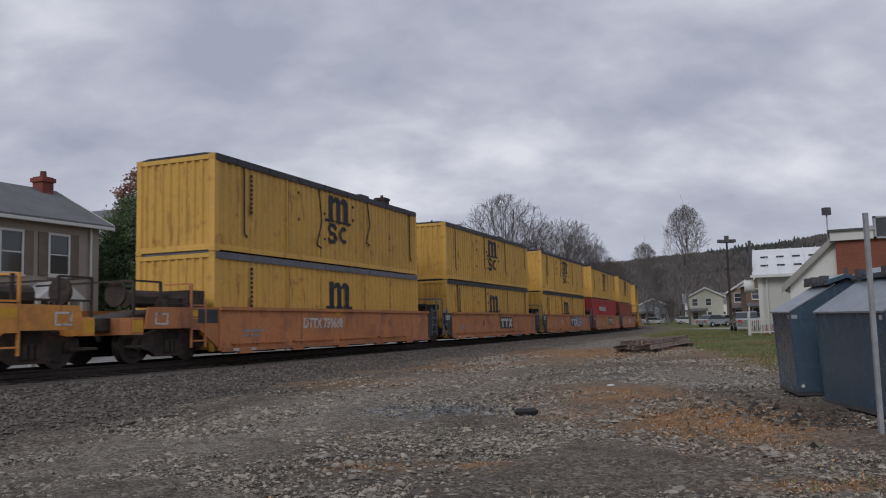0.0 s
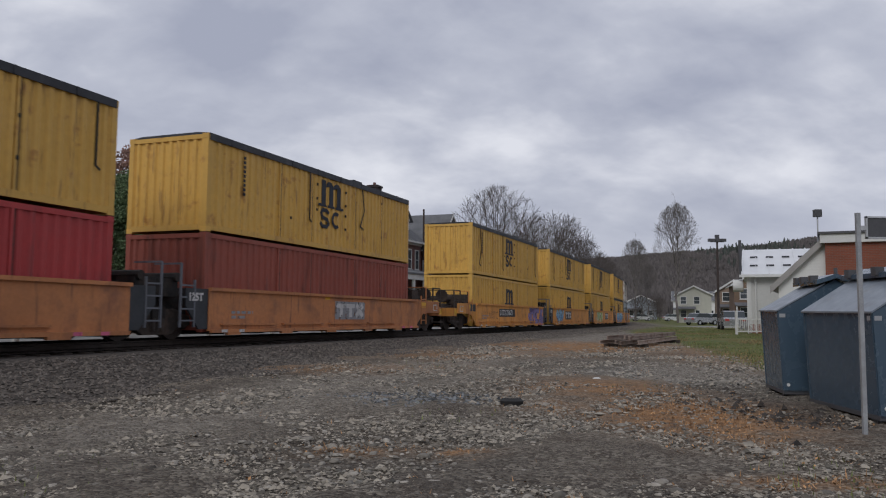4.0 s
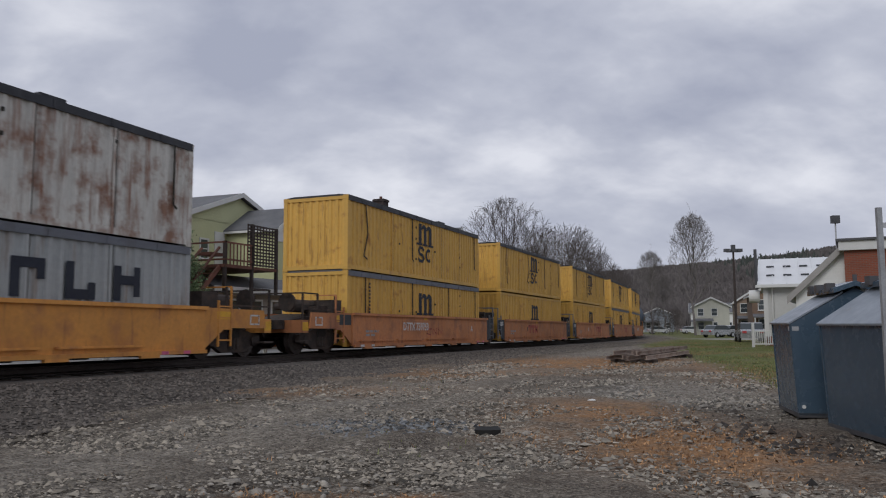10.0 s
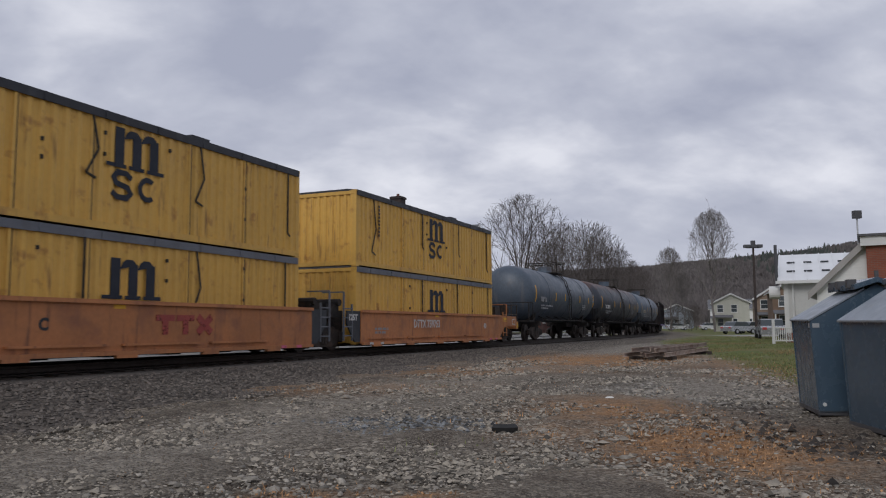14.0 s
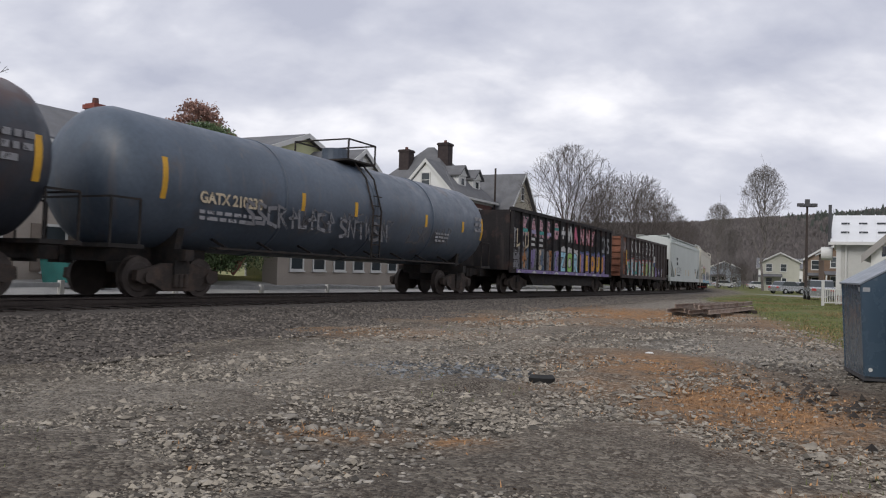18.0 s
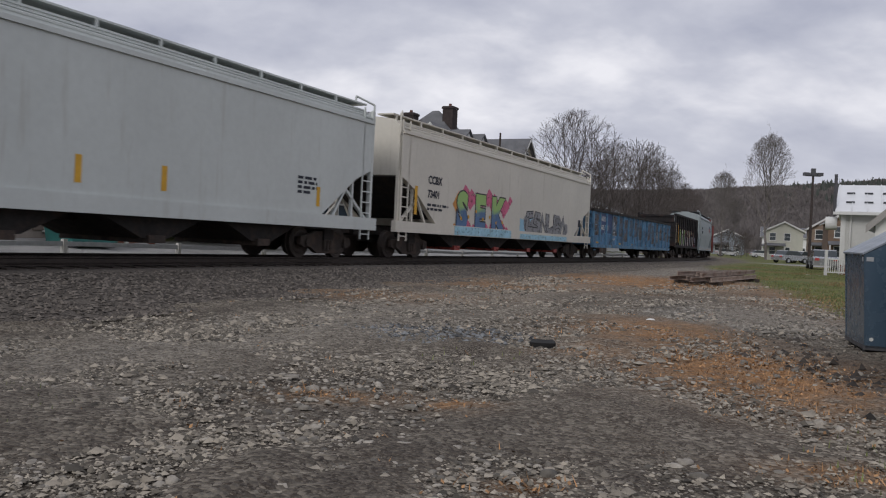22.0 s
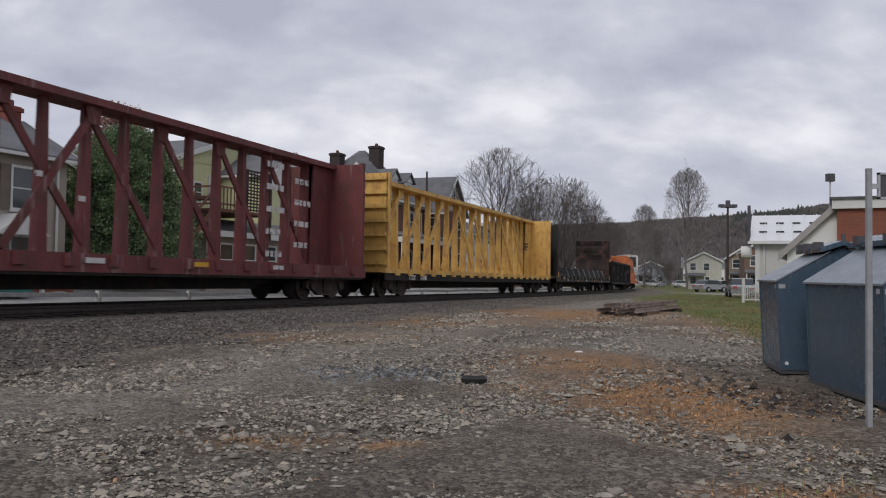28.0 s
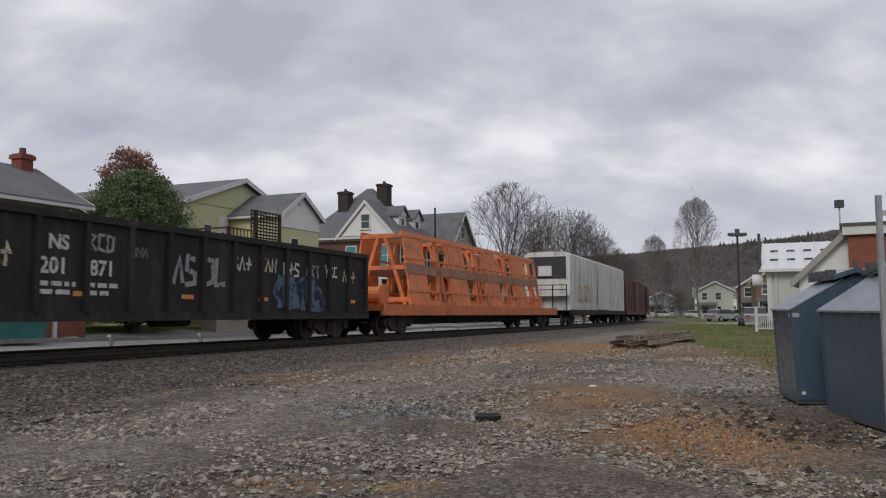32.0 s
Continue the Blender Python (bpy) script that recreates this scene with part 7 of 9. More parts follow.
# ---- houses across the track ----
HOUSE_FRAME = pose(-5.28, 19.83, 0, 0, 0, 68.0)
M_BEIGE = wave_relief(surf("siding_beige", (0.33, 0.29, 0.25), 0.8, var=0.07, scale=1.0), "Z", 0.12, 0.3)
M_GREEN = wave_relief(surf("siding_yellow_green", (0.50, 0.51, 0.30), 0.75, var=0.06, scale=0.8), "Z", 0.16, 0.5)
M_SIDING_WHITE = wave_relief(surf("siding_white", (0.68, 0.68, 0.66), 0.7, var=0.05, scale=0.8), "Z", 0.14, 0.4)
M_ROOF = surf("roof_shingle_grey", (0.135, 0.138, 0.146), 0.9, var=0.2, scale=1.2, dirt=(0.13, 0.125, 0.12), dirt_amount=0.25, dirt_scale=7.0, bump=0.6, bump_scale=18.0)
M_BRICKC = surf("chimney_brick", (0.13, 0.06, 0.05), 0.9, var=0.25, scale=5.0)
M_DARKBRICK = surf("sooty_brick", (0.045, 0.034, 0.033), 0.9, var=0.25, scale=5.0)
M_TRIM = surf("trim_white", (0.58, 0.58, 0.56), 0.6, var=0.06)
M_PANE = glass_mat("window_pane_dark", (0.045, 0.055, 0.06))
M_PANE_TEAL = glass_mat("window_blind_teal", (0.07, 0.26, 0.30), 0.25)
M_SHUT = surf("shutter_taupe", (0.17, 0.14, 0.115), 0.8)
M_DECKWOOD = surf("deck_wood_red_brown", (0.15, 0.065, 0.045), 0.8, var=0.25, scale=2.0, rand=0.15)
M_DARKWOOD = surf("dark_wood", (0.045, 0.034, 0.03), 0.85, var=0.25)


def brick_wall_mat(name, c1, c2, mortar):
    m = bpy.data.materials.new(name)
    m.use_nodes = True
    n, l = m.node_tree.nodes, m.node_tree.links
    bs = n["Principled BSDF"]
    bs.inputs["Roughness"].default_value = 0.9
    tc, mp, br = n.new("ShaderNodeTexCoord"), n.new("ShaderNodeMapping"), n.new("ShaderNodeTexBrick")
    mp.inputs["Rotation"].default_value = (radians(90), 0, 0)
    l.new(tc.outputs["Object"], mp.inputs[0])
    l.new(mp.outputs[0], br.inputs["Vector"])
    for key, value in (("Color1", (*c1, 1)), ("Color2", (*c2, 1)), ("Mortar", (*mortar, 1))):
        br.inputs[key].default_value = value
    for key, value in (("Scale", 1.0), ("Brick Width", 0.22), ("Row Height", 0.075), ("Mortar Size", 0.008)):
        br.inputs[key].default_value = value
    ns, mx = n.new("ShaderNodeTexNoise"), n.new("ShaderNodeMix")
    ns.inputs["Scale"].default_value, ns.inputs["Detail"].default_value = 0.8, 6.0
    l.new(tc.outputs["Object"], ns.inputs["Vector"])
    mx.data_type, mx.blend_type = "RGBA", "MULTIPLY"
    mx.inputs["Factor"].default_value = 0.45
    l.new(br.outputs["Color"], mx.inputs["A"])
    l.new(ns.outputs[0], mx.inputs["B"])
    l.new(mx.outputs["Result"], bs.inputs["Base Color"])
    bp = n.new("ShaderNodeBump")
    bp.inputs["Strength"].default_value, bp.inputs["Distance"].default_value = 0.4, 0.01
    l.new(br.outputs["Fac"], bp.inputs["Height"])
    bp.invert = True
    l.new(bp.outputs[0], bs.inputs["Normal"])
    return m


M_BRICK = brick_wall_mat("brick_dark_red", (0.21, 0.085, 0.066), (0.155, 0.064, 0.052), (0.20, 0.15, 0.135))
M_BRICK_RED = brick_wall_mat("brick_bright_red", (0.30, 0.085, 0.045), (0.25, 0.07, 0.04), (0.2, 0.14, 0.11))


def house(name, label):
    h = thing(name, label, "house", "houses")
    h.matrix_world = HOUSE_FRAME
    return h


def face_box(face, plane, a0, a1, d0, d1, z0, z1):
    """A box on a wall: the front wall stands at y = plane and looks to -y, the side wall at x = plane and looks to -x."""
    lo, hi = min(plane - d0, plane - d1), max(plane - d0, plane - d1)
    return Geo().box(a0, a1, lo, hi, z0, z1) if face == "front" else Geo().box(lo, hi, a0, a1, z0, z1)


def window(h, face, plane, a, z, w, ht, pane=None, shutters=False, sash=True):
    g = Geo()
    t = 0.09
    for a0, a1, z0, z1 in ((a - w / 2 - t, a - w / 2, z - t, z + ht + t), (a + w / 2, a + w / 2 + t, z - t, z + ht + t), (a - w / 2, a + w / 2, z + ht, z + ht + t), (a - w / 2, a + w / 2, z - t, z)):
        b = face_box(face, plane, a0, a1, -0.01, 0.06, z0, z1)
        g.add(b.v, b.f)
    win = part("window", g, M_TRIM, h)
    if sash:
        part("sash_bar", face_box(face, plane, a - w / 2, a + w / 2, 0.0, 0.045, z + ht * 0.48, z + ht * 0.48 + 0.05), M_TRIM, win)
    part("pane", face_box(face, plane, a - w / 2, a + w / 2, 0.0, 0.02, z, z + ht), pane or M_PANE, win)
    part("sill", face_box(face, plane, a - w / 2 - 0.14, a + w / 2 + 0.14, 0.0, 0.11, z - t - 0.06, z - t), M_TRIM, win)
    if shutters:
        for s0 in (a - w / 2 - t - 0.42, a + w / 2 + t + 0.02):
            part("shutter", face_box(face, plane, s0, s0 + 0.40, 0.0, 0.05, z - 0.08, z + ht + 0.08), M_SHUT, win)


def walls(h, x0, x1, y0, y1, z0, z1, material, name="wall"):
    t = 0.22
    for b in ((x0, x1, y0, y0 + t), (x0, x1, y1 - t, y1), (x0, x0 + t, y0 + t, y1 - t), (x1 - t, x1, y0 + t, y1 - t)):
        part(name, Geo().box(*b, z0, z1), material, h)


def gable_roof(h, x0, x1, y0, y1, eave, ridge, along, over=0.35, thick=0.16, material=None):
    """Two roof slopes with the ridge along x or y, and white rake boards."""
    m = material or M_ROOF
    if along == "y":
        mid = (x0 + x1) / 2
        k = (ridge - eave) / (mid - x0)
        for sx, ex in ((x0 - over, mid), (x1 + over, mid)):
            z0 = eave - k * over
            part("roof", Geo().prism([(sx, z0), (ex, ridge), (ex, ridge + thick), (sx, z0 + thick)], "y", y0 - over, y1 + over), m, h)
            for yy in (y0 - over - 0.03, y1 + over):
                part("rake_board", Geo().prism([(sx, z0 - 0.1), (ex, ridge - 0.1), (ex, ridge + thick + 0.02), (sx, z0 + thick + 0.02)], "y", yy, yy + 0.03), M_TRIM, h)
            part("gutter", Geo().bar((sx, y0 - over, z0 + 0.02), (sx, y1 + over, z0 + 0.02), 0.12, 0.12), M_TRIM, h)
    else:
        mid = (y0 + y1) / 2
        k = (ridge - eave) / (mid - y0)
        for sy in (y0 - over, y1 + over):
            z0 = eave - k * over
            part("roof", Geo().prism([(sy, z0), (mid, ridge), (mid, ridge + thick), (sy, z0 + thick)], "x", x0 - over, x1 + over), m, h)
            for xx in (x0 - over - 0.03, x1 + over):
                part("rake_board", Geo().prism([(sy, z0 - 0.1), (mid, ridge - 0.1), (mid, ridge + thick + 0.02), (sy, z0 + thick + 0.02)], "x", xx, xx + 0.03), M_TRIM, h)
            part("gutter", Geo().bar((x0 - over, sy, z0 + 0.02), (x1 + over, sy, z0 + 0.02), 0.12, 0.12), M_TRIM, h)


def hip_roof(h, x0, x1, y0, y1, eave, ridge, inset, over=0.4, along="x"):
    X0, X1, Y0, Y1 = x0 - over, x1 + over, y0 - over, y1 + over
    if along == "x":
        a, b = (X0 + inset, (Y0 + Y1) / 2, ridge), (X1 - inset, (Y0 + Y1) / 2, ridge)
    else:
        a, b = ((X0 + X1) / 2, Y0 + inset, ridge), ((X0 + X1) / 2, Y1 - inset, ridge)
    lo = [(X0, Y0, eave), (X1, Y0, eave), (X1, Y1, eave), (X0, Y1, eave)]
    th = 0.12
    g = Geo()
    if along == "x":
        fs = [(0, 1, 5, 4), (1, 2, 5), (2, 3, 4, 5), (3, 0, 4), (3, 2, 1, 0)]
    else:
        fs = [(0, 1, 4), (1, 2, 5, 4), (2, 3, 5), (3, 0, 4, 5), (3, 2, 1, 0)]
    g.add(lo + [a, b], fs)
    part("roof", g, M_ROOF, h)
    for p, q in zip(lo, lo[1:] + lo[:1]):
        part("gutter", Geo().bar((p[0], p[1], eave - 0.06), (q[0], q[1], eave - 0.06), 0.14, 0.16), M_TRIM, h)


def chimney(h, x, y, z0, z1, w=0.6, material=None):
    g = Geo().box(x - w / 2, x + w / 2, y - w / 2, y + w / 2, z0, z1)
    g.box(x - w / 2 - 0.07, x + w / 2 + 0.07, y - w / 2 - 0.07, y + w / 2 + 0.07, z1 - 0.22, z1 - 0.05)
    ch = part("chimney", g, material or M_BRICKC, h)
    part("flue", Geo().rod((x, y, z1), (x, y, z1 + 0.25), 0.14, 0.12, 10), M_BRICKC, ch)


bh = house("beige_house", "beige two-storey house with taupe shutters and grey hip roof")
walls(bh, -7.0, 7.0, 12.4, 18.0, 0.4, 5.85, M_BEIGE)
gable_roof(bh, -7.0, 7.0, 12.4, 18.0, 5.85, 7.35, "x", 0.4)
part("gable", Geo().prism([(12.4, 5.75), (18.0, 5.75), (15.2, 7.3)], "x", 6.8, 7.0), M_BEIGE, bh)
part("gable", Geo().prism([(12.4, 5.75), (18.0, 5.75), (15.2, 7.3)], "x", -7.0, -6.8), M_BEIGE, bh)
chimney(bh, 6.6, 15.0, 6.6, 7.95, 0.55, surf("chimney_red", (0.20, 0.06, 0.045), 0.9, var=0.2))
for a in (-5.0, -2.4, 0.4, 2.9, 5.0):
    window(bh, "front", 12.4, a, 3.75, 0.85, 1.45, None, True)
    window(bh, "front", 12.4, a, 1.2, 0.85, 1.5, None, True)
window(bh, "side", -7.0, 16.0, 3.75, 0.85, 1.45)
part("downspout", Geo().rod((6.5, 12.3, 0.5), (6.5, 12.3, 5.6), 0.05), M_TRIM, bh)

hood = Geo().prism([(3.1, 2.75), (5.3, 2.75), (4.2, 3.5)], "y", 11.3, 12.4)
part("entry_hood", hood, M_TRIM, bh)
for x in (3.25, 5.15):
    part("hood_post", Geo().box(x - 0.07, x + 0.07, 11.4, 11.54, 0.5, 2.75), M_TRIM, bh)
part("porch_wall", Geo().box(3.9, 6.6, 11.5, 12.35, 0.4, 1.75), M_BRICK_RED, bh)
part("porch_cap", Geo().box(3.8, 6.7, 11.4, 12.35, 1.75, 1.85), M_TRIM, bh)
du = thing("dumpster", "teal green steel dumpster beside the road", "dumpster")
du.matrix_world = HOUSE_FRAME
zb = flat_z(*(HOUSE_FRAME @ Vector((2.6, 10.7, 0))).xy)
part("tub", Geo().prism([(1.75, zb + 0.12), (3.55, zb + 0.12), (3.7, zb + 0.85), (1.6, zb + 0.95)], "y", 10.1, 11.4), surf("dumpster_teal", (0.03, 0.15, 0.14), 0.6, var=0.2, scale=2.0, streak=(0.08, 0.06, 0.05), streak_amount=0.25), du)
part("lid", Geo().prism([(1.55, zb + 0.95), (3.75, zb + 0.85), (3.75, zb + 0.9), (1.55, zb + 1.01)], "y", 10.05, 11.45), M_SIGN, du)
for x in (1.8, 3.3):
    part("skid", Geo().box(x, x + 0.18, 10.15, 11.35, zb, zb + 0.12), M_SIGN, du)

gh = house("green_house", "yellow-green sided house with white trim and wooden deck stair")
walls(gh, 17.4, 27.3, 16.0, 30.0, 0.4, 7.5, M_GREEN)
part("gable", Geo().prism([(17.4, 7.45), (27.3, 7.45), (22.35, 9.15)], "y", 16.0, 16.22), M_GREEN, gh)
part("gable", Geo().prism([(17.4, 7.45), (27.3, 7.45), (22.35, 9.15)], "y", 29.78, 30.0), M_GREEN, gh)
gable_roof(gh, 17.4, 27.3, 16.0, 30.0, 7.5, 9.2, "y")
chimney(gh, 22.6, 22.0, 8.5, 9.75, 0.55, surf("chimney_red_green_house", (0.17, 0.06, 0.05), 0.9, var=0.2))
part("downspout", Geo().rod((17.35, 15.9, 0.5), (17.35, 15.9, 7.3), 0.06), M_TRIM, gh)
window(gh, "front", 16.0, 19.3, 5.35, 0.6, 1.0)
window(gh, "side", 17.4, 20.0, 3.4, 0.9, 1.5)
window(gh, "side", 17.4, 24.0, 5.4, 0.9, 1.3)
part("door", face_box("front", 16.0, 20.2, 21.05, 0, 0.06, 4.95, 6.9), M_TRIM, gh)
walls(gh, 21.3, 25.4, 12.6, 16.0, 0.4, 7.05, M_GREEN, "annex_wall")
part("annex_gable", Geo().prism([(21.3, 6.3), (25.4, 6.3), (25.4, 7.05), (23.35, 8.3), (21.3, 7.05)], "y", 12.54, 12.6), M_SIDING_WHITE, gh)
part("annex_gable", Geo().prism([(21.3, 7.0), (25.4, 7.0), (23.35, 8.25)], "y", 12.6, 12.8), M_SIDING_WHITE, gh)
gable_roof(gh, 21.3, 25.4, 12.6, 16.0, 7.05, 8.3, "y", 0.3)
part("gable_vent", face_box("front", 12.54, 23.0, 23.3, 0, 0.05, 7.7, 8.0), M_GALV, gh)
window(gh, "front", 12.6, 22.7, 4.95, 0.75, 0.75)
walls(gh, 14.5, 26.4, 11.6, 12.5, 0.3, 3.35, M_BEIGE, "shop_wall")
part("shop_roof", Geo().prism([(11.1, 3.3), (12.6, 4.0), (12.6, 4.15), (11.1, 3.46)], "x", 13.9, 26.9), M_ROOF, gh)
part("shop_fascia", Geo().box(13.9, 26.9, 11.04, 11.1, 3.2, 3.48), M_TRIM, gh)
for a in np.arange(16.0, 26.0, 1.9):
    window(gh, "front", 11.6, float(a), 1.4, 0.95, 1.45)
deck = house("wooden_deck", "red-brown wooden deck with lattice screen and stair")
part("deck_floor", Geo().box(16.8, 21.2, 10.6, 16.0, 4.78, 4.92), M_DECKWOOD, deck)
deck.matrix_world = HOUSE_FRAME @ Matrix.Translation((-2.8, 0, -0.45))
for x in (16.9, 19.0, 21.1):
    part("deck_post", Geo().box(x - 0.07, x + 0.07, 10.6, 10.74, 3.6, 7.0 if x > 20 else 6.0), M_DARKWOOD, deck)
part("deck_post", Geo().box(18.93, 19.07, 10.6, 10.74, 4.9, 7.0), M_DARKWOOD, deck)
for k in range(13):
    part("lattice_slat", Geo().box(18.6, 21.2, 10.62, 10.66, 4.98 + 0.16 * k, 5.05 + 0.16 * k), M_DARKWOOD, deck)
for k in range(10):
    part("lattice_slat", Geo().box(18.65 + 0.26 * k, 18.71 + 0.26 * k, 10.66, 10.70, 4.95, 7.0), M_DARKWOOD, deck)
for zz in (5.1, 5.9):
    part("rail", Geo().box(16.8, 19.0, 10.6, 10.66, zz, zz + 0.08), M_DECKWOOD, deck)
    part("rail", Geo().box(16.8, 16.86, 10.6, 16.0, zz, zz + 0.08), M_DECKWOOD, deck)
for k in range(8):
    part("baluster", Geo().box(16.95 + 0.27 * k, 17.0 + 0.27 * k, 10.61, 10.65, 4.9, 5.95), M_DECKWOOD, deck)
part("deck_table", Geo().box(17.6, 18.6, 12.0, 12.8, 5.45, 5.6), M_DECKWOOD, deck)
for zz in (0.0, 0.9):
    part("stair_stringer", Geo().bar((16.8, 10.9, 4.8 + zz), (13.3, 10.9, 1.6 + zz), 0.10, 0.22 if zz == 0 else 0.08), M_DECKWOOD, deck)
    part("stair_stringer", Geo().bar((16.8, 11.9, 4.8 + zz), (13.3, 11.9, 1.6 + zz), 0.10, 0.22 if zz == 0 else 0.08), M_DECKWOOD, deck)
for k in range(15):
    part("tread", Geo().box(16.5 - 0.235 * k, 16.76 - 0.235 * k, 10.9, 11.9, 4.66 - 0.213 * k, 4.70 - 0.213 * k), M_DECKWOOD, deck)

rh = house("rear_house", "pale green house with grey gable roof behind a tree")
walls(rh, 9.5, 16.5, 22.0, 31.0, 0.4, 7.0, M_GREEN)
gable_roof(rh, 9.5, 16.5, 22.0, 31.0, 7.0, 8.2, "y")
part("gable", Geo().prism([(9.5, 6.95), (16.5, 6.95), (13.0, 8.15)], "y", 22.0, 22.2), M_GREEN, rh)
window(rh, "front", 22.0, 12.0, 5.2, 0.9, 1.4)

vh = house("brick_victorian_house", "dark brick Victorian house with dormers, white gable and porch")
walls(vh, 41.3, 49.0, 15.0, 23.5, 0.4, 7.5, M_BRICK)
hip_roof(vh, 41.3, 49.0, 15.0, 23.5, 7.5, 12.1, 4.4, 0.45, "y")
part("frieze", Geo().box(41.2, 49.1, 14.92, 23.6, 7.22, 7.46), M_TRIM, vh)
# white gable over the side wall
part("white_gable", Geo().prism([(15.1, 7.5), (19.9, 7.5), (17.5, 10.1)], "x", 40.95, 41.1), M_SIDING_WHITE, vh)
for sy in (14.8, 20.2):
    part("rake_board", Geo().prism([(sy, 7.25), (17.5, 10.2), (17.5, 10.5), (sy, 7.58)], "x", 40.75, 40.98), M_TRIM, vh)
    part("gable_roof_slope", Geo().prism([(sy, 7.5), (17.5, 10.4), (17.5, 10.54), (sy, 7.64)], "x", 40.8, 44.6), M_ROOF, vh)
window(vh, "side", 40.95, 17.5, 8.2, 0.7, 1.1)
window(vh, "side", 41.3, 16.2, 5.15, 0.95, 1.65, M_PANE_TEAL)
window(vh, "side", 41.3, 19.0, 5.15, 0.85, 1.6, M_PANE_TEAL)
window(vh, "side", 41.3, 22.4, 5.15, 0.75, 1.5)
for a in (42.6, 45.2, 46.3, 48.0):
    window(vh, "front", 15.0, a, 5.15, 0.75, 1.6)
for a in (43.9, 46.9):
    d = part("dormer", Geo().box(a - 0.75, a + 0.75, 15.6, 18.5, 7.8, 9.45), M_SIDING_WHITE, vh)
    window(vh, "front", 15.6, a, 8.05, 0.6, 1.1)
    for sx in (a - 1.0, a + 1.0):
        part("dormer_roof", Geo().prism([(sx, 9.3), (a, 10.15), (a, 10.27), (sx, 9.42)], "y", 15.3, 18.6), M_ROOF, vh)
    part("dormer_gable", Geo().prism([(a - 0.8, 9.4), (a + 0.8, 9.4), (a, 10.12)], "y", 15.5, 15.6), M_SIDING_WHITE, vh)
chimney(vh, 43.6, 20.8, 9.0, 11.7, 0.95, M_DARKBRICK)
chimney(vh, 44.6, 17.6, 10.0, 12.3, 0.95, M_DARKBRICK)
part("vent_pipe", Geo().rod((48.9, 14.7, 6.0), (48.9, 14.7, 10.6), 0.09), M_DARKWOOD, vh)
walls(vh, 49.7, 55.7, 13.6, 22.0, 0.4, 7.3, M_BRICK, "wing_wall")
part("wing_gable", Geo().prism([(49.7, 7.3), (55.7, 7.3), (52.7, 10.3)], "y", 13.55, 13.75), surf("gable_cream", (0.42, 0.38, 0.30), 0.8, var=0.1), vh)
gable_roof(vh, 49.7, 55.7, 13.6, 22.0, 7.3, 10.4, "y", 0.4)
window(vh, "front", 13.55, 52.7, 8.1, 0.55, 1.1)
for a in (51.1, 54.3):
    window(vh, "front", 13.6, a, 5.0, 0.75, 1.5)
    window(vh, "front", 13.6, a, 1.8, 0.75, 1.6)
window(vh, "side", 49.7, 14.6, 5.0, 0.8, 1.5)
part("wing_link", Geo().box(49.0, 49.7, 16.0, 22.0, 0.4, 7.0), M_BRICK, vh)
part("porch_roof", Geo().prism([(12.2, 4.35), (15.0, 4.95), (15.0, 5.05), (12.2, 4.5)], "x", 38.7, 49.65), M_ROOF, vh)
part("porch_roof", Geo().prism([(38.7, 4.35), (41.3, 4.95), (41.3, 5.05), (38.7, 4.5)], "y", 15.0, 21.0), M_ROOF, vh)
part("porch_entablature", Geo().box(38.8, 49.6, 12.3, 12.55, 3.95, 4.36), M_TRIM, vh)
part("porch_entablature", Geo().box(38.8, 39.05, 12.55, 21.0, 3.95, 4.36), M_TRIM, vh)
part("porch_floor", Geo().box(38.7, 49.65, 12.2, 15.0, 0.9, 1.1), M_GALV, vh)
part("porch_floor", Geo().box(38.7, 41.3, 15.0, 21.0, 0.9, 1.1), M_GALV, vh)
for x, y in ((38.95, 12.45), (41.2, 12.45), (43.5, 12.45), (45.8, 12.45), (48.0, 12.45), (49.5, 12.45), (38.95, 15.2), (38.95, 18.0), (38.95, 20.8)):
    part("porch_column", Geo().rod((x, y, 1.1), (x, y, 3.95), 0.17, 0.14, 12), M_TRIM, vh)
for a in (43.0, 46.0, 48.3):
    window(vh, "front", 15.0, a, 1.7, 0.8, 1.7)
window(vh, "side", 41.3, 17.0, 1.7, 0.9, 1.7)

for s0, s1, q0, q1, ev, rd, mat, nm in ((62, 70, 15, 24, 5.8, 7.8, M_SIDING_WHITE, "white sided house with grey roof among bare trees"), (75, 84, 14, 23, 5.6, 7.6, M_BRICK, "brick house with grey roof among bare trees"), (92, 101, 16, 25, 5.2, 7.4, M_SIDING_WHITE, "white house with grey roof far along the track")):
    hh = house("far_house", nm)
    walls(hh, s0, s1, q0, q1, 0.0, ev, mat)
    gable_roof(hh, s0, s1, q0, q1, ev, rd, "x")
    for zz in (1.4, 4.0):
        for a in (s0 + 1.5, (s0 + s1) / 2, s1 - 1.5):
            window(hh, "front", q0, a, zz, 0.8, 1.3)
        window(hh, "side", s0, (q0 + q1) / 2, zz, 0.8, 1.3)
    part("gable", Geo().prism([(q0, ev), (q1, ev), ((q0 + q1) / 2, rd)], "x", s0, s0 + 0.2), mat, hh)

# ---- buildings to the right of the lot ----
M_METALROOF = surf("white_metal_roof", (0.66, 0.67, 0.68), 0.45, var=0.04, scale=0.8)
M_GREYWALL = surf("wall_pale_grey", (0.50, 0.50, 0.48), 0.8, var=0.07, scale=0.6)


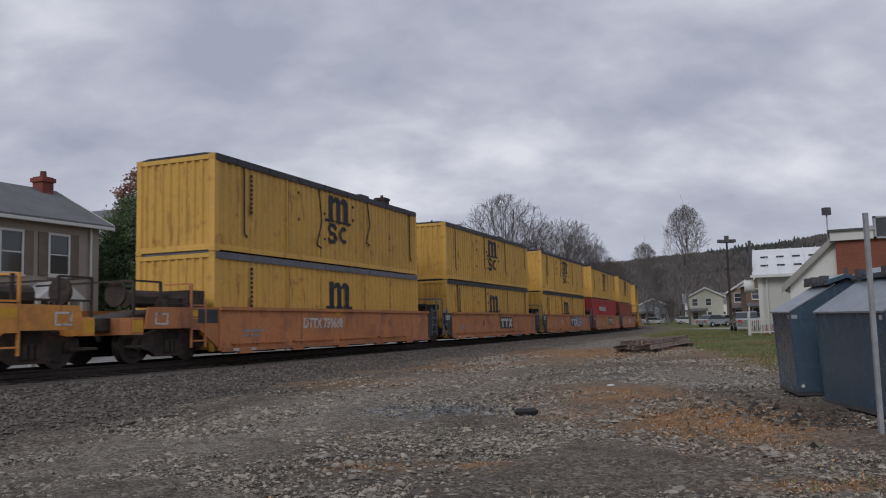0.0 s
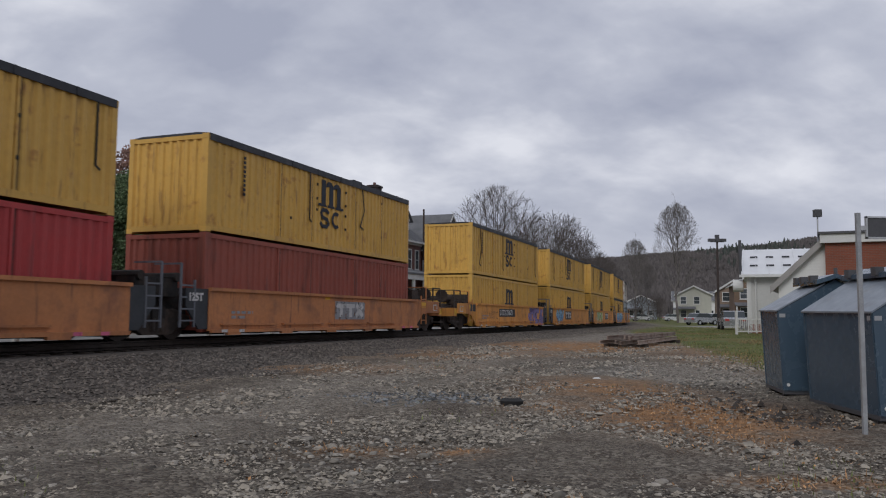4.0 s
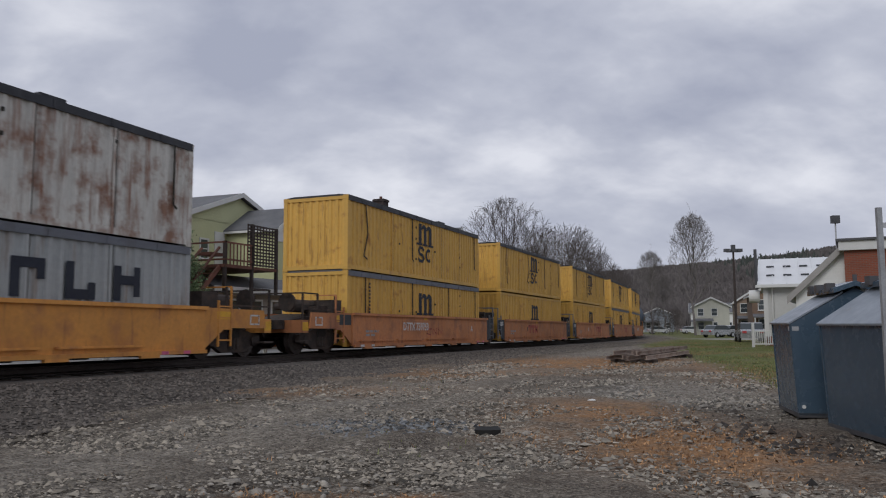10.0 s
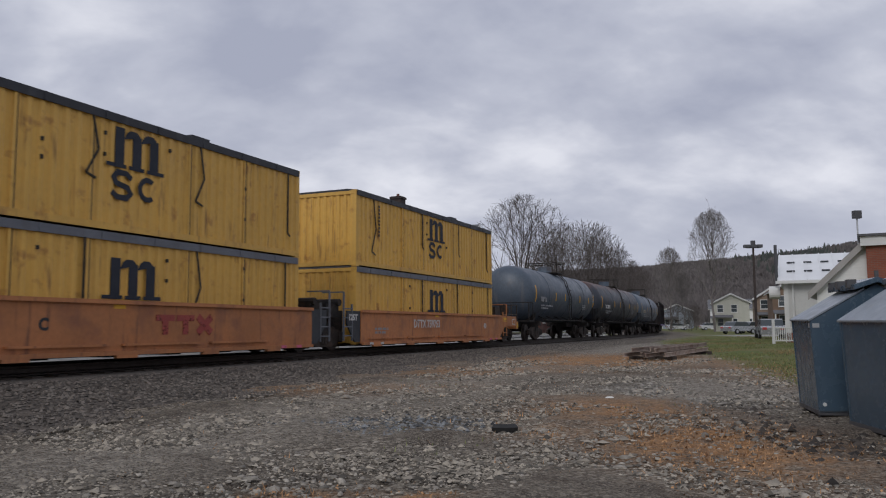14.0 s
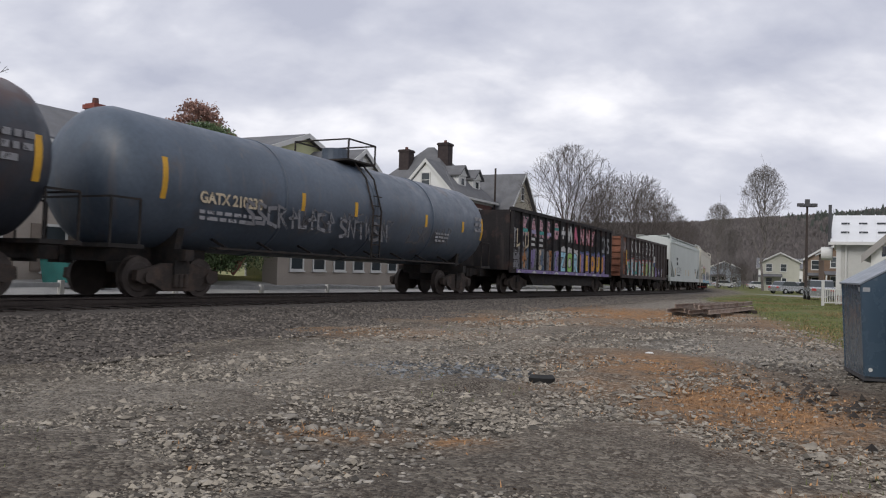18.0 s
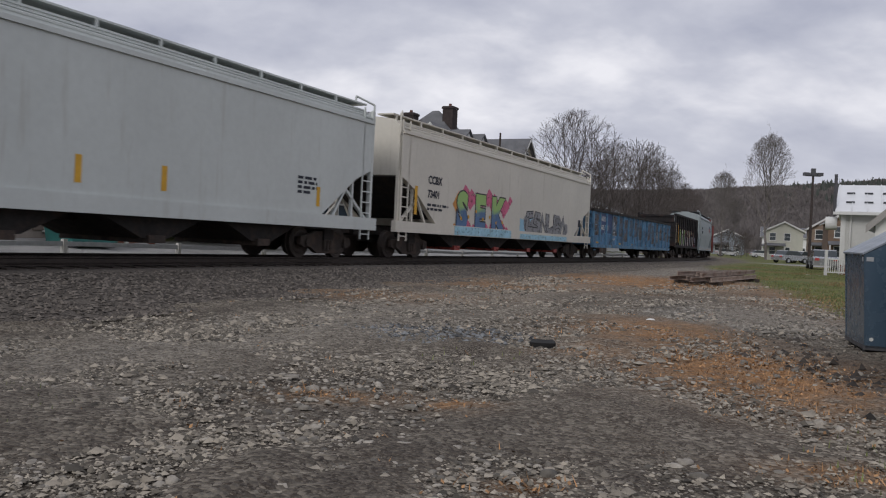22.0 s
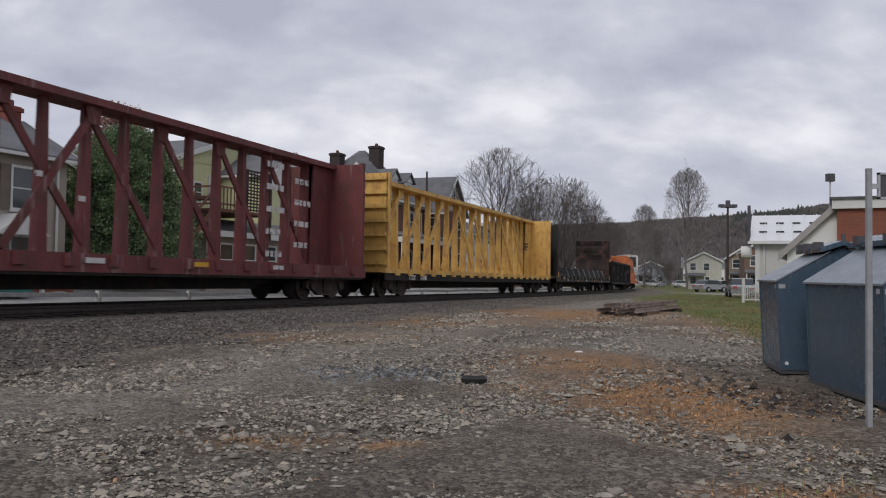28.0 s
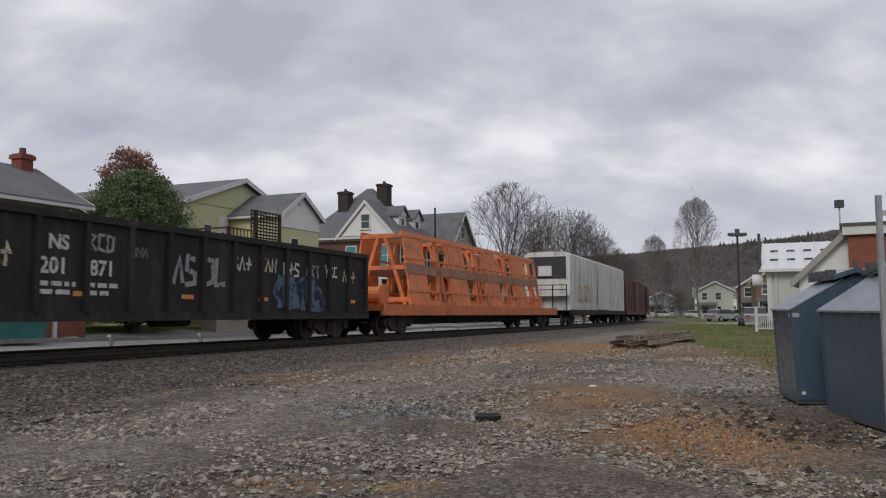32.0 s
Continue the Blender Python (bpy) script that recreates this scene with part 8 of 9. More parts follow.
def white_building():
    h = thing("white_building", "low pale grey building with white ribbed metal roof", "building")
    h.matrix_world = Matrix.Translation((19.2, 47.0, 0)) @ Matrix.Rotation(radians(-23), 4, "Z") @ Matrix.Translation((-19.2, -47.0, 0))
    walls(h, 19.2, 31.0, 47.0, 58.0, 0.0, 3.75, M_GREYWALL)
    part("roof_slope", Geo().prism([(46.5, 3.66), (52.5, 5.55), (52.5, 5.67), (46.5, 3.78)], "x", 18.8, 31.4), M_METALROOF, h)
    part("roof_slope", Geo().prism([(58.5, 3.66), (52.5, 5.55), (52.5, 5.67), (58.5, 3.78)], "x", 18.8, 31.4), M_METALROOF, h)
    for k in range(17):
        x = 18.85 + k * 0.76
        part("roof_rib", Geo().prism([(46.5, 3.78), (52.5, 5.67), (52.5, 5.73), (46.5, 3.84)], "x", x, x + 0.05), M_METALROOF, h)
    for f in (0.28, 0.62):
        y0, z0 = 46.5 + 6 * f, 3.80 + 1.89 * f
        for k in range(12):
            part("snow_guard", Geo().box(19.3 + k * 0.95, 19.75 + k * 0.95, y0, y0 + 0.08, z0, z0 + 0.10), M_BRACKET, h)
    part("gutter", Geo().box(18.7, 31.4, 46.38, 46.5, 3.58, 3.74), M_TRIM, h)
    part("downspout", Geo().rod((19.6, 46.9, 0.2), (19.6, 46.9, 3.6), 0.06), M_TRIM, h)
    part("vent_pipe", Geo().rod((18.75, 47.2, 3.5), (18.75, 47.2, 5.9), 0.09), M_SIGN, h)
    part("corner_board", Geo().box(19.1, 19.35, 46.9, 47.0, 0.0, 3.7), M_TRIM, h)
    part("dark_door", Geo().box(21.4, 22.5, 46.94, 47.0, 1.9, 3.5), M_SIGN, h)
    part("brick_base", Geo().box(19.15, 31.0, 46.9, 46.99, 0.0, 0.75), M_BRICK_RED, h)
    part("gas_meter_tank", Geo().rod((18.3, 47.5, 3.1), (18.9, 47.5, 3.1), 0.38, 0.38, 16), M_WHITE, h)
    r = thing("porch_railing", "white porch railing with thin balusters", "railing")
    for x in (17.2, 18.9):
        part("newel", Geo().box(x - 0.06, x + 0.06, 43.9, 44.02, 0.1, 1.55 if x < 18 else 1.2), M_WHITE, r)
    for zz in (0.35, 1.05):
        part("rail", Geo().box(17.2, 18.9, 43.93, 43.99, zz, zz + 0.07), M_WHITE, r)
    for k in range(14):
        part("baluster", Geo().box(17.32 + k * 0.115, 17.35 + k * 0.115, 43.94, 43.98, 0.38, 1.05), M_WHITE, r)
    part("step", Geo().box(16.3, 18.9, 43.4, 44.4, -0.1, 0.2), M_WHITE, r)


white_building()

rb = thing("red_brick_building", "red brick building with white cornice and white lean-to", "building")
rb.matrix_world = Matrix.Translation((17.45, 34.2, 0)) @ Matrix.Rotation(radians(-27), 4, "Z") @ Matrix.Translation((-18.3, -34.2, 0))
walls(rb, 18.3, 34.0, 34.2, 48.0, 0.0, 4.72, M_BRICK_RED)
part("cornice", Geo().box(18.1, 34.2, 34.0, 34.3, 4.62, 5.02), M_TRIM, rb)
part("cornice_cap", Geo().box(18.0, 34.2, 33.9, 48.2, 5.02, 5.12), M_SIGN, rb)
part("window_hood", Geo().box(19.6, 21.4, 34.1, 34.2, 2.6, 2.8), M_TRIM, rb)
part("pane", Geo().box(19.8, 21.2, 34.14, 34.2, 1.4, 2.6), M_PANE, rb)
part("lean_to_wall", Geo().prism([(16.3, 0.0), (18.3, 0.0), (18.3, 4.75), (16.3, 3.0)], "y", 34.6, 46.0), M_SIDING_WHITE, rb)
part("lean_to_roof", Geo().prism([(15.95, 2.5), (18.3, 4.78), (18.3, 4.98), (15.95, 2.70)], "y", 34.3, 46.3), M_GALV, rb)
part("rake_board", Geo().prism([(15.95, 2.36), (18.3, 4.64), (18.3, 4.98), (15.95, 2.70)], "y", 34.25, 34.3), surf("fascia_grey_brown", (0.30, 0.285, 0.27), 0.8, var=0.12), rb)
fl = thing("flood_light", "black flood light box on a thin pole above the roof", "flood light")
part("pole", Geo().rod((17.55, 35.0, 4.4), (17.55, 35.0, 5.95), 0.035), M_GALV, fl)
part("lamp_box", Geo().box(17.38, 17.70, 34.85, 35.1, 5.9, 6.24), M_SIGN, fl)

sl = thing("street_lamp", "tall dark pole with a cross arm of flood lamps", "street lamp")
part("pole", Geo().rod((33.4, 90, -0.4), (33.4, 90, 9.6), 0.17, 0.11, 10), M_DARKWOOD, sl)
part("cross_arm", Geo().box(32.6, 34.2, 89.95, 90.05, 9.45, 9.58), M_SIGN, sl)
for x in (32.65, 33.4, 34.1):
    part("lamp_head", Geo().box(x - 0.28, x + 0.28, 89.7, 90.2, 9.5, 9.85), M_SIGN, sl)
part("upper_head", Geo().box(33.2, 33.6, 89.8, 90.2, 9.85, 10.3), M_SIGN, sl)


def far_house(x0, x1, y0, y1, ev, rd, mat, label, along="x"):
    h = thing("row_house", label, "house", "row houses")
    z0 = flat_z((x0 + x1) / 2, y0) - 0.2
    h.matrix_world = Matrix.Translation((x0, y0, 0)) @ Matrix.Rotation(radians(-18), 4, "Z") @ Matrix.Translation((-x0, -y0, 0))
    walls(h, x0, x1, y0, y1, z0, ev, mat)
    gable_roof(h, x0, x1, y0, y1, ev, rd, along, 0.4)
    if along == "y":
        part("gable", Geo().prism([(x0, ev), (x1, ev), ((x0 + x1) / 2, rd)], "y", y0, y0 + 0.2), mat, h)
    for a in np.arange(x0 + 1.2, x1 - 0.6, 2.3):
        for zz in (z0 + 1.2, z0 + 3.6):
            if zz + 1.2 < ev:
                window(h, "front", y0, float(a), float(zz), 0.9, 1.2)
    part("porch_roof", Geo().prism([(y0 - 1.8, z0 + 2.6), (y0, z0 + 3.0), (y0, z0 + 3.1), (y0 - 1.8, z0 + 2.75)], "x", x0, x0 + (x1 - x0) * 0.55), M_ROOF, h)
    for k in (0, 1):
        part("porch_post", Geo().box(x0 + 0.1 + k * (x1 - x0) * 0.5, x0 + 0.25 + k * (x1 - x0) * 0.5, y0 - 1.75, y0 - 1.6, z0, z0 + 2.65), M_TRIM, h)


M_TAN = surf("brick_tan", (0.24, 0.18, 0.135), 0.85, var=0.15)
M_BROWNBRICK = surf("brick_brown", (0.17, 0.115, 0.08), 0.85, var=0.15)
M_CREAM = surf("siding_cream", (0.46, 0.455, 0.39), 0.75, var=0.06)
M_BLUEGREY = surf("siding_blue_grey", (0.30, 0.34, 0.38), 0.75, var=0.06)
far_house(45.2, 51.2, 142, 152, 4.4, 5.9, M_CREAM, "cream white house beyond the grass", "y")
far_house(43.0, 47.6, 116, 126, 4.5, 6.0, M_TAN, "tan brick house with dark porch beyond the grass", "y")
far_house(39.6, 44.0, 101, 112, 5.0, 6.3, M_BROWNBRICK, "brown brick house beside the parked cars", "y")
far_house(56, 66, 178, 188, 3.8, 5.8, M_SIDING_WHITE, "small white house far beyond the grass", "x")
far_house(50, 57, 196, 206, 3.6, 5.2, M_BLUEGREY, "small blue-grey house far beyond the grass", "y")
far_house(68, 80, 172, 184, 4.4, 6.8, M_SIDING_WHITE, "small white house far beyond the grass", "y")
far_house(37, 45, 205, 215, 3.6, 5.4, M_GREYWALL, "small grey house far along the street", "x")


# ---- parked vehicles ----
def parked_car(x, y, turn, paint, label):
    c = thing("parked_car", label, "car", "parked cars")
    c.matrix_world = pose(x, y, flat_z(x, y), 0, 0, turn)
    body = [(-2.2, 0.35), (2.2, 0.35), (2.25, 0.75), (1.35, 0.92), (-1.9, 0.98), (-2.25, 0.85)]
    part("body", Geo().prism(body, "y", -0.87, 0.87), paint, c)
    part("cabin", Geo().prism([(-1.75, 0.95), (1.15, 0.92), (0.45, 1.42), (-1.3, 1.45)], "y", -0.78, 0.78), M_PANE, c)
    part("roof", Geo().prism([(-1.32, 1.43), (0.47, 1.40), (0.40, 1.48), (-1.25, 1.50)], "y", -0.76, 0.76), paint, c)
    for wx in (-1.35, 1.35):
        for wy in (-0.88, 0.88):
            w = part("wheel", Geo().rod((wx, wy - 0.1, 0.32), (wx, wy + 0.1, 0.32), 0.32, 0.32, 16), M_RUBBER, c)
            part("rim", Geo().rod((wx, wy - 0.11, 0.32), (wx, wy + 0.11, 0.32), 0.19, 0.19, 12), M_GALV, w)
    for yy in (-0.6, 0.6):
        part("headlight", Geo().box(2.2, 2.27, yy - 0.18, yy + 0.18, 0.6, 0.74), M_WHITE, c)
        part("tail_light", Geo().box(-2.28, -2.2, yy - 0.15, yy + 0.15, 0.7, 0.88), M_PAINT["red"], c)


CAR_PAINT = [surf("car_" + k, c, 0.25, metal=0.3, var=0.03, bump=0) for k, c in (("white", (0.6, 0.6, 0.6)), ("silver", (0.35, 0.36, 0.38)), ("dark", (0.05, 0.055, 0.07)))]
for x, y, a, k, lab in ((38.5, 104, 20, 0, "white sedan parked on the far lot"), (41.5, 110, 10, 1, "silver sedan parked on the far lot"), (34.2, 98, 30, 1, "silver sedan parked on the far lot"), (24.0, 62, 75, 1, "grey car parked beside the white building"), (52, 165, 0, 0, "white car parked by the far houses"), (56, 168, 0, 1, "silver car parked by the far houses"), (46, 168, 5, 0, "white car parked by the far houses")):
    parked_car(x, y, a, CAR_PAINT[k], lab)


# ---- trees ----
M_BARK = surf("bark_grey_brown", (0.085, 0.072, 0.065), 0.95, var=0.3, scale=2.0, bump=0.8, bump_scale=14.0)
M_BARK_PALE = surf("bark_pale", (0.15, 0.135, 0.125), 0.95, var=0.3, scale=1.0)
M_NEEDLE = surf("evergreen_leaf", (0.135, 0.19, 0.095), 0.8, var=0.3, scale=1.5, island=0.6, bump=0)
M_REDLEAF = surf("red_brown_leaf", (0.34, 0.21, 0.17), 0.85, var=0.3, scale=2.0, island=0.4, bump=0)


def bare_tree_mesh(height, width, seed, limbs, low, high, lean_low, lean_high, mid, radius, twig):
    """A bare tree: a trunk with limbs from low to high, forking into twigs that end on an oval crown."""
    r = random.Random(seed)
    trunk, crown = Geo(), Geo()
    cz, rz = height * mid, height * (1 - mid)

    def room(p, d):
        """How far the crown reaches from p along d."""
        sx = 2.0 / width
        sz = 1 / rz if p.z > cz else 1 / (cz - height * low * 0.55)
        a = (d.x * sx) ** 2 + (d.y * sx) ** 2 + (d.z * sz) ** 2
        b = 2 * (p.x * d.x * sx * sx + p.y * d.y * sx * sx + (p.z - cz) * d.z * sz * sz)
        c = (p.x * sx) ** 2 + (p.y * sx) ** 2 + ((p.z - cz) * sz) ** 2 - 1
        q = b * b - 4 * a * c
        return (-b + math.sqrt(q)) / (2 * a) if q > 0 else 0.0

    def grow(p, d, length, thick, level):
        n = (7, 5, 4, 2)[level]
        az = r.uniform(0, 6.28)
        for k in range(n):
            q = p + d * (length / n)
            ra, rb = max(thick * (1 - 0.75 * k / n), twig), max(thick * (1 - 0.75 * (k + 1) / n), twig)
            crown.rod(p, q, ra, rb, (6, 5, 4, 3)[level], False)
            p = q
            d = (d + Vector((r.uniform(-1, 1), r.uniform(-1, 1), r.uniform(-0.7, 0.9))) * (0.13, 0.15, 0.18, 0.2)[level] + Vector((0, 0, 0.02))).normalized()
            if level < 3 and (k + 1) / n > (0.28, 0.2, 0.2)[level]:
                for _ in range((1, 1, 1)[level] + (r.random() < (0.35, 0.12, 0.0)[level])):
                    az += 2.4 + r.uniform(-0.6, 0.6)
                    side = (Matrix.Rotation(az, 3, d) @ d.orthogonal().normalized()).normalized()
                    a = r.uniform(0.4, 0.85)
                    dd = (d * math.cos(a) + side * math.sin(a) + Vector((0, 0, 0.06))).normalized()
                    reach = min(room(p, dd) * r.uniform(0.55, 1.25) + 0.5, height * (0.32, 0.15, 0.075)[level] * r.uniform(0.6, 1.3))
                    if reach > 0.15:
                        grow(p, dd, reach, max(rb * 0.62, twig), level + 1)

    p, n = Vector((0, 0, -0.3)), 10
    tip = height * (high + 0.12)
    pts = [p + Vector((0, 0, (tip + 0.3) * k / n)) + Vector((r.uniform(-1, 1), r.uniform(-1, 1), 0)) * height * 0.006 * k for k in range(n + 1)]
    for k in range(n):
        f0, f1 = 1 - 0.82 * k / n, 1 - 0.82 * (k + 1) / n
        trunk.rod(pts[k], pts[k + 1], height * radius * f0, height * radius * f1, 9, False)
    for k in range(limbs + 3):
        f = min(k / (limbs - 1), 1.0)
        h = height * (low + (high - low) * f)
        i = min(int((h + 0.3) / (tip + 0.3) * n), n - 1)
        p = pts[i].lerp(pts[i + 1], (h + 0.3) / (tip + 0.3) * n - i)
        az, lean = 2.4 * k + r.uniform(-0.4, 0.4), (lean_low + (lean_high - lean_low) * f) * r.uniform(0.8, 1.2)
        d = Vector((math.sin(lean) * math.cos(az), math.sin(lean) * math.sin(az), math.cos(lean)))
        grow(p, d, room(p, d) * r.uniform(0.62, 1.08), height * radius * (0.55 - 0.3 * f), 0)
    out = []
    for nm, g in (("trunk", trunk), ("crown", crown)):
        me = bpy.data.meshes.new(nm)
        me.from_pydata(g.v, [], g.f)
        out.append(me)
    return out


TREES = [bare_tree_mesh(12.6, 9.2, 5, 11, 0.10, 0.42, 0.95, 0.18, 0.55, 0.017, 0.009), bare_tree_mesh(11.6, 8.2, 11, 10, 0.09, 0.4, 0.95, 0.15, 0.54, 0.016, 0.009), bare_tree_mesh(11.0, 8.4, 21, 10, 0.08, 0.4, 1.0, 0.15, 0.54, 0.016, 0.009), bare_tree_mesh(20.0, 7.8, 31, 11, 0.24, 0.62, 0.5, 0.10, 0.56, 0.011, 0.013)]
for pair in TREES:
    for me in pair:
        me.materials.append(M_BARK_PALE if pair is TREES[3] else M_BARK)


def bare_tree(x, y, kind, size, turn, label="bare leafless tree with a wide fine-twigged crown"):
    t = thing("bare_tree", label, "tree", "bare trees")
    t.matrix_world = pose(x, y, flat_z(x, y) - 0.1, 0, 0, turn) @ Matrix.Scale(size, 4)
    for nm, me in zip(("trunk", "crown"), TREES[kind]):
        part(nm, me, None, t)


for x, y, k, sz, a in ((5.8, 68, 0, 0.97, 10), (9.6, 76, 1, 0.95, 80), (13.2, 82, 2, 1.08, 150), (16.0, 91, 0, 0.9, 200), (19.5, 100, 1, 0.95, 290), (23.0, 110, 2, 0.95, 30), (26.5, 120, 0, 0.8, 120), (12.0, 98, 2, 1.0, 330)):
    bare_tree(x, y, k, sz, a)
bare_tree(43.5, 136, 3, 1.02, 0, "tall pale bare tree with an oval crown beyond the grass")
bare_tree(43.8, 165, 3, 0.84, 130, "tall pale bare tree with an oval crown beyond the grass")
bare_tree(48.5, 172, 3, 0.62, 210, "tall pale bare tree with an oval crown beyond the grass")
for x, y, sz, a in ((40.0, 150, 0.42, 10), (42.0, 146, 0.36, 90), (44.2, 152, 0.45, 40), (38.5, 160, 0.5, 200), (46.0, 168, 0.5, 140), (41.5, 172, 0.55, 300), (36.0, 150, 0.4, 60), (34.0, 140, 0.4, 250), (50.5, 170, 0.45, 20)):
    bare_tree(x, y, 2, sz, a, "low bare shrubby tree before the far houses")
bare_tree(-28.8, 37.4, 1, 1.05, 45)
bare_tree(-20.0, 62.0, 2, 0.85, 200)


def leafy(name, label, x, y, height, width, count, size, mat, seed, cone=True, low=0.05, extra=None):
    """A tree in leaf: trunk, limbs and many small clumps of leaves."""
    r = np.random.default_rng(seed)
    t = thing(name, label, "tree")
    z0 = flat_z(x, y)
    trunk = Geo().rod((x, y, z0 - 0.2), (x, y, z0 + height * 0.9), width * 0.035, width * 0.008, 8)
    part("trunk", trunk, M_BARK, t)
    limbs = Geo()
    pts = []
    nclump = count // 40
    for k in range(nclump):
        f = r.uniform(low, 1.0) ** 0.9
        lim = min(1.0, (f + 0.12) / 0.34) * (1 - f) ** 0.38 * 1.08 if cone else math.sin(math.pi * min(max(0.12 + 0.85 * f, 0), 1)) ** 0.7
        lim *= 0.85 + 0.3 * math.sin(3 * k) * 0.5
        a, rad = r.uniform(0, 6.283), width / 2 * lim * math.sqrt(r.uniform(0.25, 1.0))
        c = np.array([x + rad * math.cos(a), y + rad * math.sin(a), z0 + height * f])
        if k % 3 == 0:
            limbs.rod((x, y, z0 + height * max(f - 0.06, 0.03)), tuple(c), 0.03, 0.008, 4, False)
        pts.append(c + r.normal(0, 1, (40, 3)) * np.array([0.34, 0.34, 0.22]) * 0.52)
    part("limb_work", limbs, M_BARK, t)
    P = np.concatenate(pts)
    n = len(P)
    A = r.normal(0, 1, (n, 3))
    A /= np.linalg.norm(A, axis=1, keepdims=True)
    B = np.cross(A, r.normal(0, 1, (n, 3)))
    B /= np.linalg.norm(B, axis=1, keepdims=True)
    s = size * r.uniform(0.6, 1.4, (n, 1))
    V = np.stack([P - A * s, P + B * s * 0.55, P + A * s, P - B * s * 0.55], 1).reshape(-1, 3)
    F = np.arange(4 * n).reshape(-1, 4)
    ob = part("crown", fast_mesh("crown", V, F, mat), mat, t)
    return t


for leaf in (M_NEEDLE, M_REDLEAF):
    nn, ll = leaf.node_tree.nodes, leaf.node_tree.links
    thin, both = nn.new("ShaderNodeBsdfTranslucent"), nn.new("ShaderNodeMixShader")
    ll.new(nn["Principled BSDF"].inputs["Base Color"].links[0].from_socket, thin.inputs[0])
    both.inputs[0].default_value = 0.4
    ll.new(nn["Principled BSDF"].outputs[0], both.inputs[1])
    ll.new(thin.outputs[0], both.inputs[2])
    ll.new(both.outputs[0], nn["Material Output"].inputs[0])
hp = HOUSE_FRAME @ Vector((10.3, 12.6, 0))
leafy("evergreen_tree", "dense dark green evergreen tree beside the road", hp.x, hp.y, 6.7, 7.2, 88000, 0.055, M_NEEDLE, 4, True, 0.06)
hp2 = HOUSE_FRAME @ Vector((11.2, 13.8, 0))
leafy("red_leaf_tree", "small tree with sparse red-brown autumn leaves", hp2.x, hp2.y, 7.8, 4.8, 5200, 0.075, M_REDLEAF, 6, False, 0.62)

# ---- wooded hills ----
M_HILL = surf("wooded_hill_floor", (0.115, 0.10, 0.094), 1.0, var=0.25, scale=0.03, dirt=(0.15, 0.135, 0.125), dirt_amount=0.4, dirt_scale=0.05, bump=0)
M_HILLTREE = surf("far_bare_woods", (0.125, 0.112, 0.108), 1.0, var=0.15, scale=0.04, island=0.22, bump=0)
M_HILLPINE = surf("far_pines", (0.07, 0.08, 0.07), 1.0, var=0.1, scale=0.05, island=0.3, bump=0)


def hill_height(x, y):
    rise = smooth_step(225, 560, y + 0.10 * np.abs(x - 130))
    crest = 33 + 0.9 * np.sin(x * 0.021 - 0.4) + 0.7 * np.sin(x * 0.047 + 1.0) + 0.115 * np.clip(x - 130, 0, 420) - 0.03 * np.clip(130 - x, 0, 400)
    return -1.5 + crest * rise


def make_hills():
    xs, ys = np.linspace(-900, 1100, 101), np.concatenate([np.linspace(200, 640, 45), np.linspace(660, 1200, 10)])
    gx, gy = np.meshgrid(xs, ys)
    gz = hill_height(gx, gy)
    nx, ny = len(xs), len(ys)
    i = np.arange((ny - 1) * (nx - 1))
    r_, c_ = i // (nx - 1), i % (nx - 1)
    a = r_ * nx + c_
    me = fast_mesh("hillside", np.stack([gx.ravel(), gy.ravel(), gz.ravel()], 1), np.stack([a, a + 1, a + nx + 1, a + nx], 1), M_HILL, True)
    tagged(new("hillside", me), "low wooded ridge under bare winter trees", "hill", kind="structure")
    r = np.random.default_rng(12)
    for nm, count, mat, w, lab in (("bare_woods", 34000, M_HILLTREE, 1.0, "bare grey-brown woods covering the ridge"), ("pine_woods", 150, M_HILLPINE, 1.0, "a few dark pines in the bare woods")):
        x = r.uniform(-350, 700, count)
        y = 240 + 340 * r.uniform(0, 1, count) ** 0.8
        if nm == "pine_woods":
            x, y = r.normal(205, 22, count), r.uniform(400, 520, count)
        z = hill_height(x, y)
        h = r.uniform(3.5, 6.5, count) * (1.0 if nm == "bare_woods" else 1.5)
        V, F = [], []
        k = 7
        ang = r.uniform(0, 6.283, (count, k))
        base = np.stack([x, y, z], 1)
        verts = []
        for j in range(k):
            d = np.stack([np.cos(ang[:, j]), np.sin(ang[:, j]) * 0.4, np.zeros(count)], 1)
            rad = (r.uniform(0.5, 2.6, count) if nm == "bare_woods" else np.full(count, 2.0))[:, None]
            lo = base + np.array([0, 0, 1]) * (h * r.uniform(0.0, 0.3, count))[:, None]
            hi = base + d * rad * 0.8 + np.array([0, 0, 1]) * (h * (r.uniform(0.7, 1.0, count) if nm == "bare_woods" else r.uniform(0.6, 1.0, count)))[:, None]
            mid = base + d * rad * 1.3 + np.array([0, 0, 1]) * (h * r.uniform(0.45, 0.9, count))[:, None]
            verts.append(np.stack([lo, mid, hi], 1))
        V = np.stack(verts, 1).reshape(-1, 3)
        F = np.arange(len(V)).reshape(-1, 3)
        tagged(new(nm, fast_mesh(nm, V, F, mat)), lab, "woods", kind="stuff")


make_hills()

